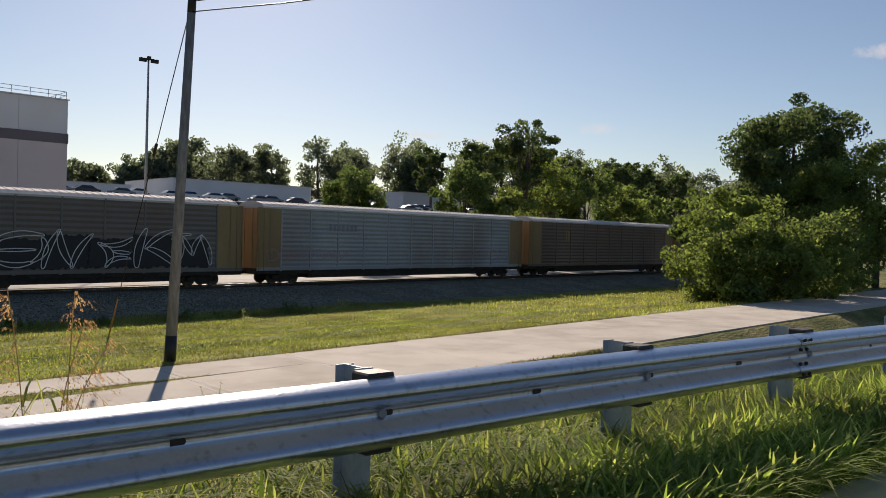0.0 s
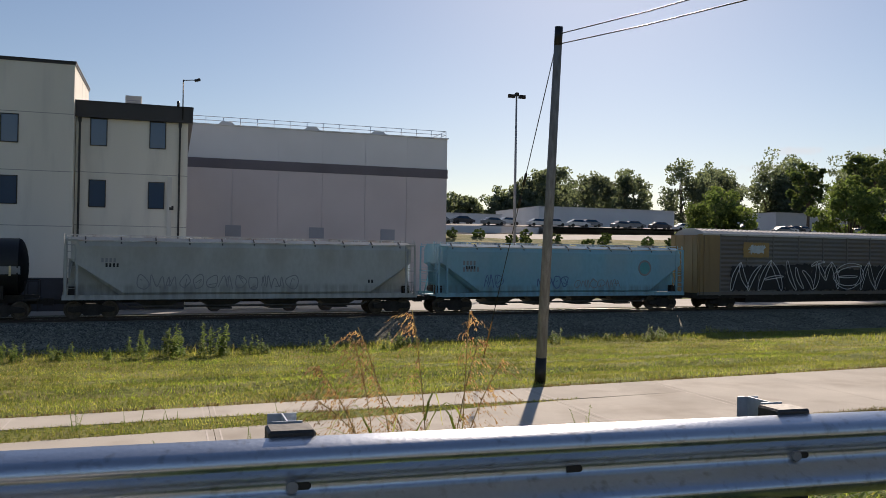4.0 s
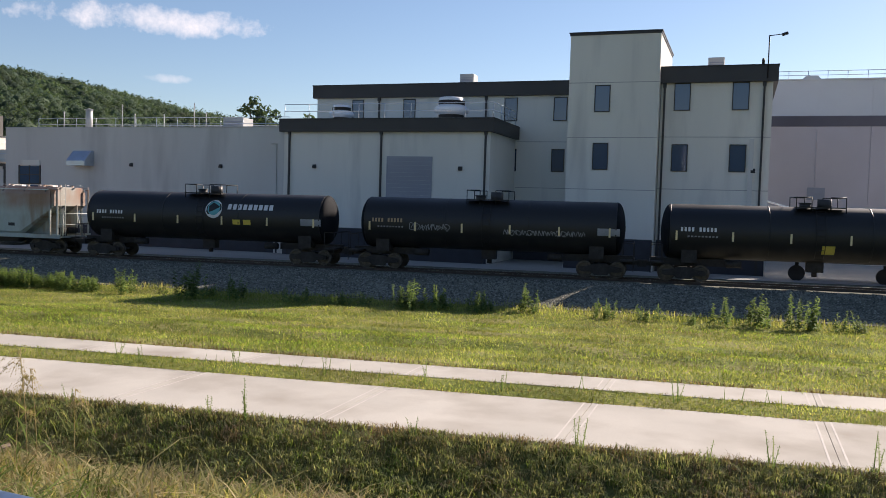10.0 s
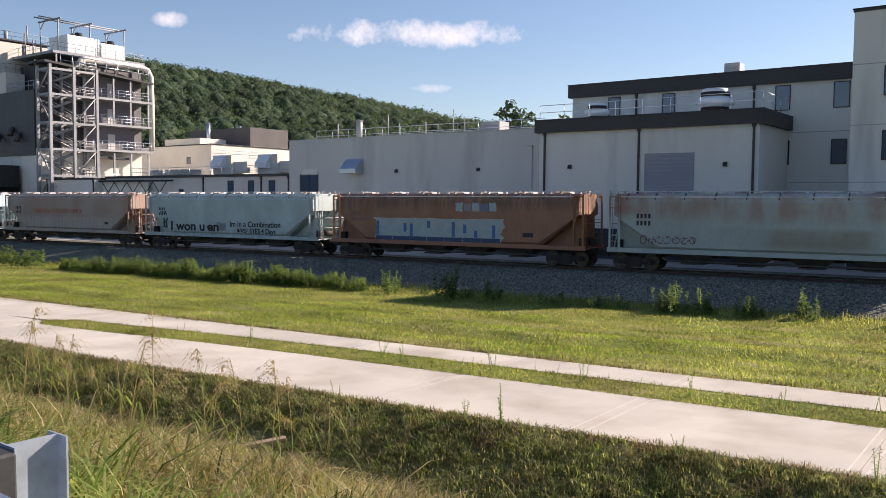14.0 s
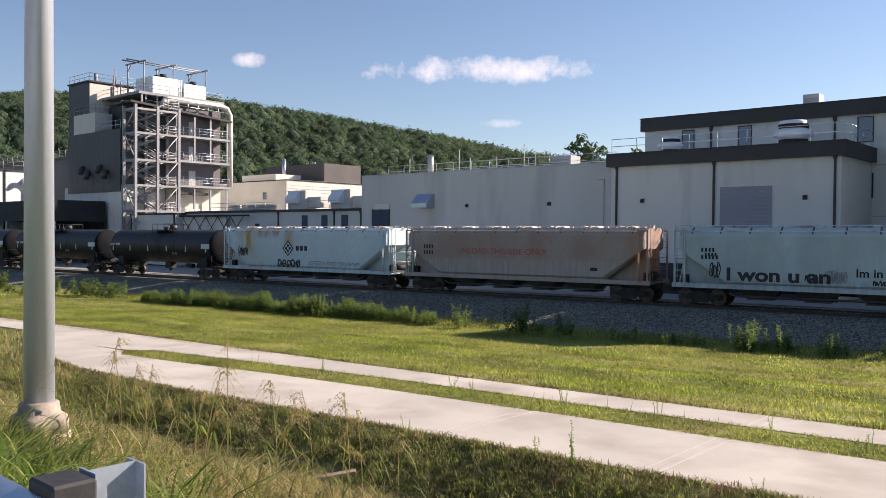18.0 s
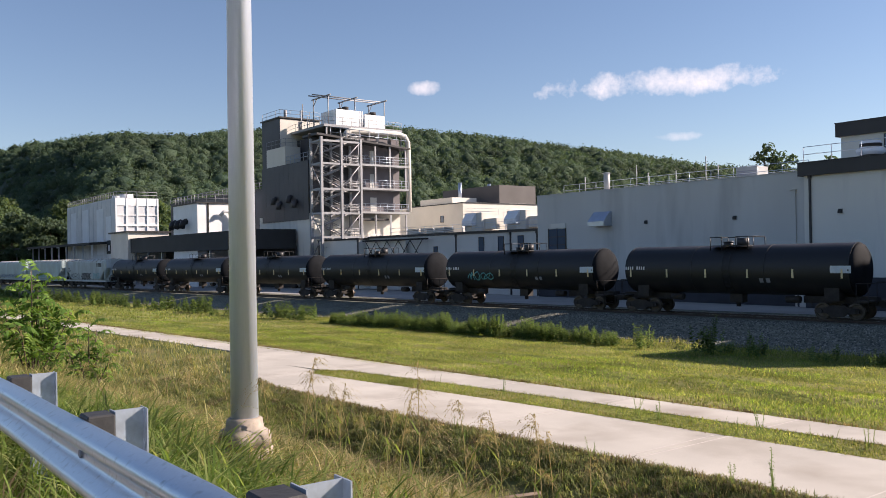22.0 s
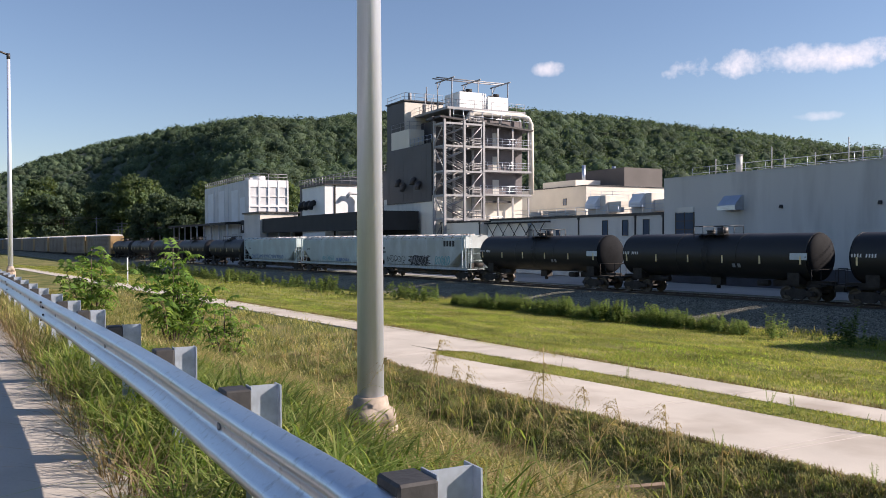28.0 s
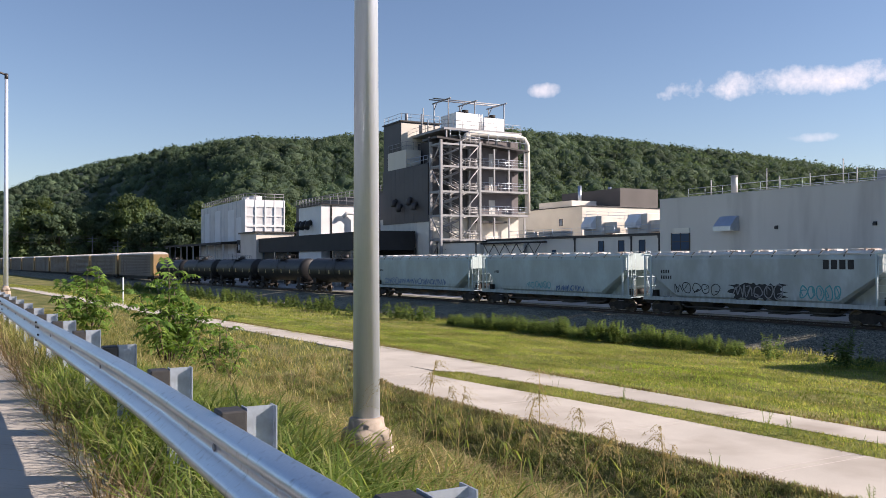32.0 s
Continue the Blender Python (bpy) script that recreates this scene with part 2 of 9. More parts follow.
# ---- mesh helpers ----
def box(bm, x0, y0, z0, x1, y1, z1):
    v = [bm.verts.new(p) for p in ((x0, y0, z0), (x1, y0, z0), (x1, y1, z0), (x0, y1, z0), (x0, y0, z1), (x1, y0, z1), (x1, y1, z1), (x0, y1, z1))]
    for f in ((0, 3, 2, 1), (4, 5, 6, 7), (0, 1, 5, 4), (1, 2, 6, 5), (2, 3, 7, 6), (3, 0, 4, 7)):
        bm.faces.new([v[i] for i in f])
    return v


def tube(bm, p, q, r, seg=8, r2=None, cap=True):
    p, q = Vector(p), Vector(q)
    d = (q - p).normalized()
    a = d.orthogonal().normalized()
    c = d.cross(a)
    r2 = r if r2 is None else r2
    ring = [[bm.verts.new(o + (a * math.cos(k) + c * math.sin(k)) * rr) for k in (2 * math.pi * i / seg for i in range(seg))] for o, rr in ((p, r), (q, r2))]
    for i in range(seg):
        f = bm.faces.new((ring[0][i], ring[0][(i + 1) % seg], ring[1][(i + 1) % seg], ring[1][i]))
        f.smooth = True
    if cap:
        bm.faces.new(ring[0][::-1])
        bm.faces.new(ring[1])


def path_tube(bm, pts, r, seg=6):
    """One round bar bent through the points."""
    pts = [Vector(p) for p in pts]
    rings = []
    a = None
    for i, p in enumerate(pts):
        d = (pts[min(i + 1, len(pts) - 1)] - pts[max(i - 1, 0)]).normalized()
        if a is None:
            a = d.orthogonal().normalized()
        a = (a - d * a.dot(d)).normalized()
        c = d.cross(a)
        rings.append([p + (a * math.cos(k) + c * math.sin(k)) * r for k in (2 * math.pi * j / seg for j in range(seg))])
    loft(bm, rings)


def prism(bm, poly, axis, a, b):
    """A prism of a polygon given in the plane across axis ('x': y,z; 'y': x,z; 'z': x,y)."""
    def at(u, v, w):
        return {"x": (w, u, v), "y": (u, w, v), "z": (u, v, w)}[axis]
    va = [bm.verts.new(at(u, v, a)) for u, v in poly]
    vb = [bm.verts.new(at(u, v, b)) for u, v in poly]
    n = len(poly)
    for i in range(n):
        bm.faces.new((va[i], va[(i + 1) % n], vb[(i + 1) % n], vb[i]))
    bm.faces.new(va[::-1])
    bm.faces.new(vb)


def loft(bm, rings, close=True, caps=True, smooth=True):
    vs = [[bm.verts.new(p) for p in ring] for ring in rings]
    n = len(vs[0])
    for a, b in zip(vs, vs[1:]):
        for i in range(n if close else n - 1):
            f = bm.faces.new((a[i], a[(i + 1) % n], b[(i + 1) % n], b[i]))
            f.smooth = smooth
    if caps:
        bm.faces.new(vs[0][::-1])
        bm.faces.new(vs[-1])


def mesh_of(name, bm, material, normals=True):
    if normals:
        bmesh.ops.recalc_face_normals(bm, faces=bm.faces)
    me = bpy.data.meshes.new(name)
    bm.to_mesh(me)
    bm.free()
    me.materials.append(material)
    return me


def part(name, bm, material, parent=None, label="", bevel=0.0):
    if bevel > 0:
        bmesh.ops.bevel(bm, geom=bm.edges[:], offset=bevel, segments=1, affect="EDGES")
    ob = new(name, mesh_of(name, bm, material))
    if parent is not None:
        ob.parent = parent
    if label:
        ob["label"] = label
    return ob


def boxpart(name, b, material, parent=None, label="", bevel=0.0):
    bm = bmesh.new()
    box(bm, *b)
    return part(name, bm, material, parent, label, bevel)


def shared(name, me, parent, m=None, label=""):
    ob = new(name, me)
    ob.parent = parent
    if m is not None:
        ob.matrix_basis = m
    if label:
        ob["label"] = label
    return ob


def thing(name, label, category, group="", kind="", m=None):
    ob = new(name)
    if m is not None:
        ob.matrix_basis = m
    return tagged(ob, label, category, group, kind)


def raw_mesh(name, verts, faces, material, smooth=False):
    me = bpy.data.meshes.new(name)
    me.from_pydata(verts, [], faces)
    me.materials.append(material)
    if smooth:
        me.polygons.foreach_set("use_smooth", [True] * len(me.polygons))
    me.update()
    return me


# ---- plan ----
SKEW = 0.10                       # the track runs at y = 44.5 + SKEW * x
HEAD = math.degrees(math.atan(SKEW))
NORM = math.sqrt(1 + SKEW * SKEW)
GRADE = 0.004


def smooth(a, b, x):
    t = min(1.0, max(0.0, (x - a) / (b - a)))
    return t * t * (3 - 2 * t)


def interp(x, pts):
    for (x0, y0), (x1, y1) in zip(pts, pts[1:]):
        if x <= x1:
            t = max(0.0, (x - x0) / (x1 - x0))
            return y0 + (y1 - y0) * t
    return pts[-1][1]


def road_z(x):
    return interp(x, [(-300, -4.0), (-60, -0.55), (-19, -0.18), (-11.4, -0.14), (-7.6, -0.10), (-3.8, -0.08), (-1.9, -0.05), (0, 0.0), (1.9, -0.06), (6, -0.065), (40, 0.0), (300, 0.0)])


def slope_z(x):
    """The fall of the slope's foot along the road, which drops away from the rail line."""
    return interp(x, [(-300, -10.5), (-60, -2.15), (-26, -1.0), (-12.5, -0.335), (-4, -0.08), (-1.9, -0.05), (0, 0.0), (1.9, -0.06), (6, -0.065), (40, 0.0), (300, 0.0)])


def bend(x):
    """How far the rail line and kerb turn towards the road, past the lamp post."""
    return -0.042 * max(0.0, -3.8 - x)


def across(x, y):
    """Distance across the strips of ground, which turn from the road's line to the track's."""
    w = y - SKEW * x * smooth(2.0, 11.0, y - SKEW * x)
    return w - bend(x) * (1 - smooth(0.5, 3.5, w))


DITCH = [(-400, 0.0), (4.2, 0.0), (6.3, -0.14), (8.5, -0.62), (9.1, -0.84), (9.6, -0.87), (10.2, -0.76), (12.0, -0.05), (12.25, 0.0), (400, 0.0)]     # the drain between slope and path
PROFILE = [(-400, 0.0), (0.15, 0.0), (0.9, -0.12), (2.5, -0.45), (6.3, -1.95), (8.5, -2.5), (12.0, -2.66), (19, -2.66), (21.5, -2.86), (23.2, -3.06), (24.2, -2.93), (25.2, -3.0), (26.8, -3.23), (27.6, -3.17), (29, -3.3), (35.5, -3.45), (38.5, -3.25), (42.0, -2.60), (42.8, -2.56), (49.0, -2.56), (52, -2.8), (400, -2.8)]


def ground_z(x, y):
    w = across(x, y)
    near = 1 - smooth(1.0, 10.0, w)
    w += 0.9 * noise.noise((x * 0.11, 0.0, 0.0)) * smooth(20, 22, w) * (1 - smooth(28, 31, w))
    bank = 10.0 * smooth(76, 150, y) * smooth(22, 45, x) * (1 - smooth(300, 600, y))
    return bank + interp(w, PROFILE) + interp(w, DITCH) * smooth(-22, -14, x) + near * (road_z(max(-70, x)) * (1 - smooth(0.6, 3.0, w)) + slope_z(max(-70, x)) * smooth(0.6, 3.0, w)) + (1 - near) * GRADE * max(-150, min(100, x))


def on_track(u, v=0.0, z=0.0):
    """The world place of a point u along the track, v across it from the near side of the cars, z above the railheads."""
    return Vector(((u - SKEW * v) / NORM, 44.5 + (SKEW * u + v) / NORM, -2.38 + GRADE * u + z))


# ---- ground ----
def patch(name, xs, ws, lift, material, label, category, kind="structure", noise_amp=0.0):
    """A sheet of ground between rows of places across and along, laid lift above the ground."""
    verts, faces = [], []
    for w in ws:
        for x in xs:
            y = w + SKEW * x * smooth(2.0, 11.0, w) + bend(x) * (1 - smooth(0.5, 3.5, w))
            z = ground_z(x, y) + lift
            if name == "ground":
                z -= 0.12 * smooth(19.0, 19.6, w) * (1 - smooth(36.8, 37.3, w)) * smooth(-172, -168, x) * (1 - smooth(76, 80, x))
                z -= 0.10 * smooth(15.2, 15.5, w) * (1 - smooth(16.9, 17.2, w)) * smooth(-24.5, -23.5, x) * (1 - smooth(10.0, 12.0, x))
            if noise_amp:
                z += noise_amp * noise.noise((x * 0.7, y * 0.7, 0.0)) + 0.4 * noise_amp * noise.noise((x * 2.3, y * 2.3, 3.0))
            verts.append((x, y, z))
    n = len(xs)
    for j in range(len(ws) - 1):
        for i in range(n - 1):
            a = j * n + i
            faces.append((a, a + 1, a + n + 1, a + n))
    ob = new(name, raw_mesh(name, verts, faces, material, True))
    return tagged(ob, label, category, kind=kind)


def grass_mat(name, low, mid, high, dark):
    m = bpy.data.materials.new(name)
    m.use_nodes = True
    nt = m.node_tree
    b = nt.nodes["Principled BSDF"]
    b.inputs["Roughness"].default_value = 0.95
    b.inputs["Specular IOR Level"].default_value = 0.1
    tc = nt.nodes.new("ShaderNodeTexCoord")
    mp = nt.nodes.new("ShaderNodeMapping")
    mp.inputs["Scale"].default_value = (0.8, 1.3, 1)
    nt.links.new(tc.outputs["Object"], mp.inputs[0])
    n1 = nt.nodes.new("ShaderNodeTexNoise")
    n1.inputs["Scale"].default_value, n1.inputs["Detail"].default_value = 0.35, 8
    n2 = nt.nodes.new("ShaderNodeTexNoise")
    n2.inputs["Scale"].default_value, n2.inputs["Detail"].default_value = 5.0, 8
    for n in (n1, n2):
        nt.links.new(mp.outputs[0], n.inputs["Vector"])
    r1 = nt.nodes.new("ShaderNodeValToRGB")
    r1.color_ramp.elements[0].position, r1.color_ramp.elements[0].color = 0.38, (*low, 1)
    r1.color_ramp.elements[1].position, r1.color_ramp.elements[1].color = 0.62, (*high, 1)
    e = r1.color_ramp.elements.new(0.5)
    e.color = (*mid, 1)
    r2 = nt.nodes.new("ShaderNodeValToRGB")
    r2.color_ramp.elements[0].position, r2.color_ramp.elements[0].color = 0.3, (dark, dark, dark, 1)
    r2.color_ramp.elements[1].position, r2.color_ramp.elements[1].color = 0.65, (1.2, 1.2, 1.1, 1)
    mx = nt.nodes.new("ShaderNodeMixRGB")
    mx.blend_type, mx.inputs[0].default_value = "MULTIPLY", 0.9
    nt.links.new(n1.outputs[0], r1.inputs[0])
    nt.links.new(n2.outputs[0], r2.inputs[0])
    nt.links.new(r1.outputs[0], mx.inputs[1])
    nt.links.new(r2.outputs[0], mx.inputs[2])
    nt.links.new(mx.outputs[0], b.inputs["Base Color"])
    bp = nt.nodes.new("ShaderNodeBump")
    bp.inputs["Strength"].default_value, bp.inputs["Distance"].default_value = 0.8, 0.12
    nt.links.new(n2.outputs[0], bp.inputs["Height"])
    nt.links.new(bp.outputs[0], b.inputs["Normal"])
    return m


GRASS = grass_mat("rough_grass_ground", (0.10, 0.118, 0.042), (0.15, 0.158, 0.062), (0.23, 0.20, 0.095), 0.6)
TURF = grass_mat("mown_turf", (0.138, 0.165, 0.042), (0.195, 0.215, 0.060), (0.275, 0.255, 0.105), 0.68)


def frange(a, b, step):
    n = max(1, round((b - a) / step))
    return [a + (b - a) * i / n for i in range(n + 1)]


XS = [-3000, -1500, -700, -400, -250] + frange(-180, -40, 4) + frange(-38, 36, 1.0) + frange(38, 120, 4) + [180, 300, 600, 1500, 3000]
patch("ground", XS, [-3000, -1000, -300, -100, -40, -12, -5, -2, -0.6] + frange(-0.3, 13, 0.28) + frange(14, 42, 0.5) + [43, 46, 50, 52, 60, 80, 120, 200, 400, 1000, 3000], 0.0, GRASS, "grassy ground with a slope and flat verge", "ground", noise_amp=0.03)
patch("verge_turf", frange(-170, 80, 1.6), frange(18.4, 37.7, 0.3), 0.01, TURF, "mown yellow-green turf between the path and the gravel", "grass", noise_amp=0.014)
patch("island_turf", frange(-25.2, 14.0, 0.8), frange(15.0, 17.0, 0.14), 0.035, TURF, "mown turf strip between the two footpaths", "grass", noise_amp=0.008)
patch("gravel_bed", frange(-520, -262, 12) + frange(-260, 150, 2), frange(37.4, 54.5, 0.45), 0.03, BALLAST, "grey crushed-stone bed along the railway", "gravel")
patch("yard_ground", frange(-200, 300, 10), [53.0, 56, 60, 70, 90, 120, 200, 300], 0.06, mat("yard_concrete", (0.33, 0.315, 0.29), 0.9, 0, 0.15, 0.2, 0.1, 10), "pale concrete yard behind the railway", "yard")
patch("kerb_walk", frange(-70, 40, 1), [-2.6, -2.0, -1.25, -0.45], 0.02, CONCRETE, "pale concrete strip between kerb grass and road", "pavement")
patch("road", frange(-200, 200, 4), [-11.5, -6, -2.61], 0.015, ASPHALT, "dark asphalt road surface", "road")


# concrete paths, slab by slab
ISLAND = (-25.2, 14.0)


def isle_mid(x):
    return 16.3 - 0.5 * (1 - smooth(-25.2, -14, x))


def isle_half(x):
    return max(0.0, 0.68 * min(1, 0.15 + (x + 25.2) / 0.9, (14.0 - x) / 8))


def path_near(x):
    """The path's near edge: past the fork the wide walk ends in a slanting corner and a narrow one goes on."""
    return interp(x, [(-150, 16.8), (-33.7, 16.9), (-30.5, 15.35), (-27.5, 13.7), (-24.1, 13.0), (-22.6, 12.65), (-18, 12.35), (90, 12.35)])


def path_far(x):
    return interp(x, [(-150, 18.8), (-32, 18.8), (-14, 18.4), (90, 18.35)])


def walk_slabs():
    par = thing("footpath", "pale broom-finished concrete footpath in slabs", "footpath", kind="structure")

    def slab(x0, x1, wa0, wa1, wb0, wb1):
        """A slab from x0 to x1 whose near and far edges are given at both ends."""
        def p(x, w, dz):
            y = w + SKEW * x
            return (x, y, ground_z(x, y) + 0.05 + dz)
        g = 0.006
        v = [p(x0 + g, wa0, 0), p(x1 - g, wa1, 0), p(x1 - g, wb1, 0), p(x0 + g, wb0, 0)]
        v += [p(x0 + g, wa0, -0.12), p(x1 - g, wa1, -0.12), p(x1 - g, wb1, -0.12), p(x0 + g, wb0, -0.12)]
        me = raw_mesh("slab", v, [(0, 1, 2, 3), (4, 7, 6, 5), (0, 4, 5, 1), (1, 5, 6, 2), (2, 6, 7, 3), (3, 7, 4, 0)], CONCRETE)
        shared("slab", me, par)

    PALE = mat("pale_joint_mortar", (0.59, 0.54, 0.49), 0.9, 0, 0.08, 3)

    def joint(x, w0, w1):
        """A pair of pale tooled bands beside a slab joint."""
        v = []
        for dx in (-0.17, 0.11):
            for a, w in ((dx, w0), (dx + 0.035, w0), (dx + 0.035, w1), (dx, w1)):
                y = w + SKEW * (x + a)
                v.append((x + a, y, ground_z(x + a, y) + 0.054))
        shared("joint_band", raw_mesh("joint_band", v, [(0, 1, 2, 3), (4, 5, 6, 7)], PALE), par)

    def isl(x):
        """Near and far edge of the grass island, or None where the paths have joined."""
        if x < ISLAND[0] or x > ISLAND[1]:
            return None
        mid, half = isle_mid(x), isle_half(x)
        return mid - half, mid + half
    xs = [-150, -130, -110, -95, -80, -70, -60, -50, -42, -36, -33.7, -32, -30.5, -29, -27.5, -25.2, -24.5, -22.6] + frange(-18, 40, 4.6) + [45, 50, 55, 60, 66, 72, 80, 90]
    for a, b in zip(xs, xs[1:]):
        ia, ib = isl(a), isl(b)
        lo_a, lo_b = path_near(a), path_near(b)
        far_a, far_b = path_far(a), path_far(b)
        if ia or ib:
            ia = ia or (isle_mid(a), isle_mid(a))
            ib = ib or (isle_mid(b), isle_mid(b))
            slab(a, b, lo_a, lo_b, ia[0], ib[0])
            slab(a, b, ia[1], ib[1], far_a, far_b)
            joint(b, lo_b + 0.03, ib[0] - 0.03)
            joint(b, ib[1] + 0.03, far_b - 0.03)
        else:
            slab(a, b, lo_a, lo_b, far_a, far_b)


walk_slabs()

# ---- railway track ----
def railway():
    for v in (0.8, 2.24):
        t = thing("rail", "long steel rail, brown web and polished top", "rail", "running rails", m=pose(*on_track(0, v, 0), 0, -math.degrees(GRADE), HEAD))
        bm = bmesh.new()
        prism(bm, [(-0.07, -0.18), (0.07, -0.18), (0.07, -0.165), (0.012, -0.15), (0.012, -0.045), (0.036, -0.03), (0.036, -0.004), (-0.036, -0.004), (-0.036, -0.03), (-0.012, -0.045), (-0.012, -0.15), (-0.07, -0.165)], "x", -520, 160)
        part("rail_body", bm, STEEL, t)
        boxpart("rail_top", (-520, -0.03, -0.004, 160, 0.03, 0.0), RAILTOP, t, "polished running surface")
    ties = thing("railway_ties", "dark timber ties under the rails", "ties", kind="stuff")
    vs, fs = [], []
    for i in range(-760, 250):
        u = i * 0.55
        o = on_track(u, 1.52, -0.19)
        d = Vector((1, SKEW, 0)).normalized()
        n = Vector((-SKEW, 1, 0)).normalized()
        b0 = len(vs)
        for dz in (-0.12, 0.0):
            for su, sv in ((-0.11, -1.3), (0.11, -1.3), (0.11, 1.3), (-0.11, 1.3)):
                vs.append(o + d * su + n * sv + Vector((0, 0, dz)))
        fs += [(b0 + 4, b0 + 5, b0 + 6, b0 + 7), (b0, b0 + 1, b0 + 5, b0 + 4), (b0 + 1, b0 + 2, b0 + 6, b0 + 5), (b0 + 2, b0 + 3, b0 + 7, b0 + 6), (b0 + 3, b0, b0 + 4, b0 + 7)]
    ob = new("tie_row", raw_mesh("tie_row", vs, fs, TIE))
    ob.parent = ties


railway()

# ---- train ----
CAR_W = 3.05
DARKSTEEL = mat("grimy_running_gear", (0.035, 0.03, 0.027), 0.75, 0.2, 0.4, 3, 0.1, 20)
CHUTE = mat("grimy_chute_paint", (0.085, 0.08, 0.075), 0.75, 0, 0.3, 1.5, 0.05, 12)
WHEELRIM = mat("worn_wheel_rim", (0.10, 0.085, 0.07), 0.5, 0.7, 0.3, 4)


def wheel_mesh():
    bm = bmesh.new()
    seg = 20
    prof = [(0.0, 0.05), (0.12, 0.06), (0.14, 0.0), (0.33, 0.01), (0.36, 0.05), (0.45, 0.05), (0.45, -0.06), (0.48, -0.09), (0.0, -0.09)]
    rings = [[(r * math.cos(a), -h, r * math.sin(a)) for a in (2 * math.pi * i / seg for i in range(seg))] for r, h in [(max(r, 0.01), h) for r, h in prof]]
    loft(bm, rings, smooth=False)
    return mesh_of("wheel", bm, WHEELRIM)


def bogie_frame_mesh():
    bm = bmesh.new()
    for s in (-1, 1):
        y0, y1 = (-1.08, -0.94) if s < 0 else (0.94, 1.08)
        prism(bm, [(-1.15, 0.42), (-0.95, 0.34), (-0.55, 0.36), (-0.35, 0.18), (0.35, 0.18), (0.55, 0.36), (0.95, 0.34), (1.15, 0.42), (1.12, 0.62), (0.6, 0.68), (0.35, 0.80), (-0.35, 0.80), (-0.6, 0.68), (-1.12, 0.62)], "y", y0, y1)
        for x in (-0.89, 0.89):
            tube(bm, (x, y0 - 0.06 if s < 0 else y1, 0.47), (x, y0 if s < 0 else y1 + 0.06, 0.47), 0.12, 10)
        for k in (-0.16, 0.0, 0.16):
            tube(bm, (k, 1.0 * s, 0.30), (k, 1.0 * s, 0.56), 0.07, 8)
    box(bm, -0.25, -1.0, 0.5, 0.25, 1.0, 0.74)
    for x in (-0.89, 0.89):
        tube(bm, (x, -0.8, 0.47), (x, 0.8, 0.47), 0.08, 8)
    return mesh_of("bogie_frame", bm, DARKSTEEL)


WHEEL = wheel_mesh()
BOGIE = bogie_frame_mesh()


def bogies(car, L, inset):
    for s in (-1, 1):
        x = s * (L / 2 - inset)
        b = shared("bogie", BOGIE, car, pose(x, 0, 0))
        for dx in (-0.89, 0.89):
            for sy in (-1, 1):
                w = shared("wheel", WHEEL, b, pose(dx, 0.76 * sy, 0.47, 0, 0, 0 if sy < 0 else 180))
        bm = bmesh.new()
        xe = s * (L / 2)
        box(bm, min(xe - s * 1.3, xe), -0.12, 0.75, max(xe - s * 1.3, xe), 0.12, 1.0)
        box(bm, min(xe - s * 0.25, xe), -0.2, 0.68, max(xe - s * 0.25, xe), 0.2, 1.06)
        part("coupler", bm, DARKSTEEL, car)


def ladder(bm, x, y, z0, z1, w=0.4, along="x", step=0.38, r=0.018):
    for s in (-w / 2, w / 2):
        p = (x + s, y) if along == "x" else (x, y + s)
        tube(bm, (*p, z0), (*p, z1), r, 5)
    z = z0 + 0.15
    while z < z1:
        a, b = ((x - w / 2, y), (x + w / 2, y)) if along == "x" else ((x, y - w / 2), (x, y + w / 2))
        tube(bm, (*a, z), (*b, z), r * 0.8, 4)
        z += step


# pale hopper roof paint with the sunlight put into its colour, brown-stained
LIT_ROOF = mat("sunlit_roof_paint", (0.68, 0.68, 0.67), 0.6, 0.1, 0.15, 1.5, 0, 12, (0.38, 0.28, 0.22), 0.25, 0.8)


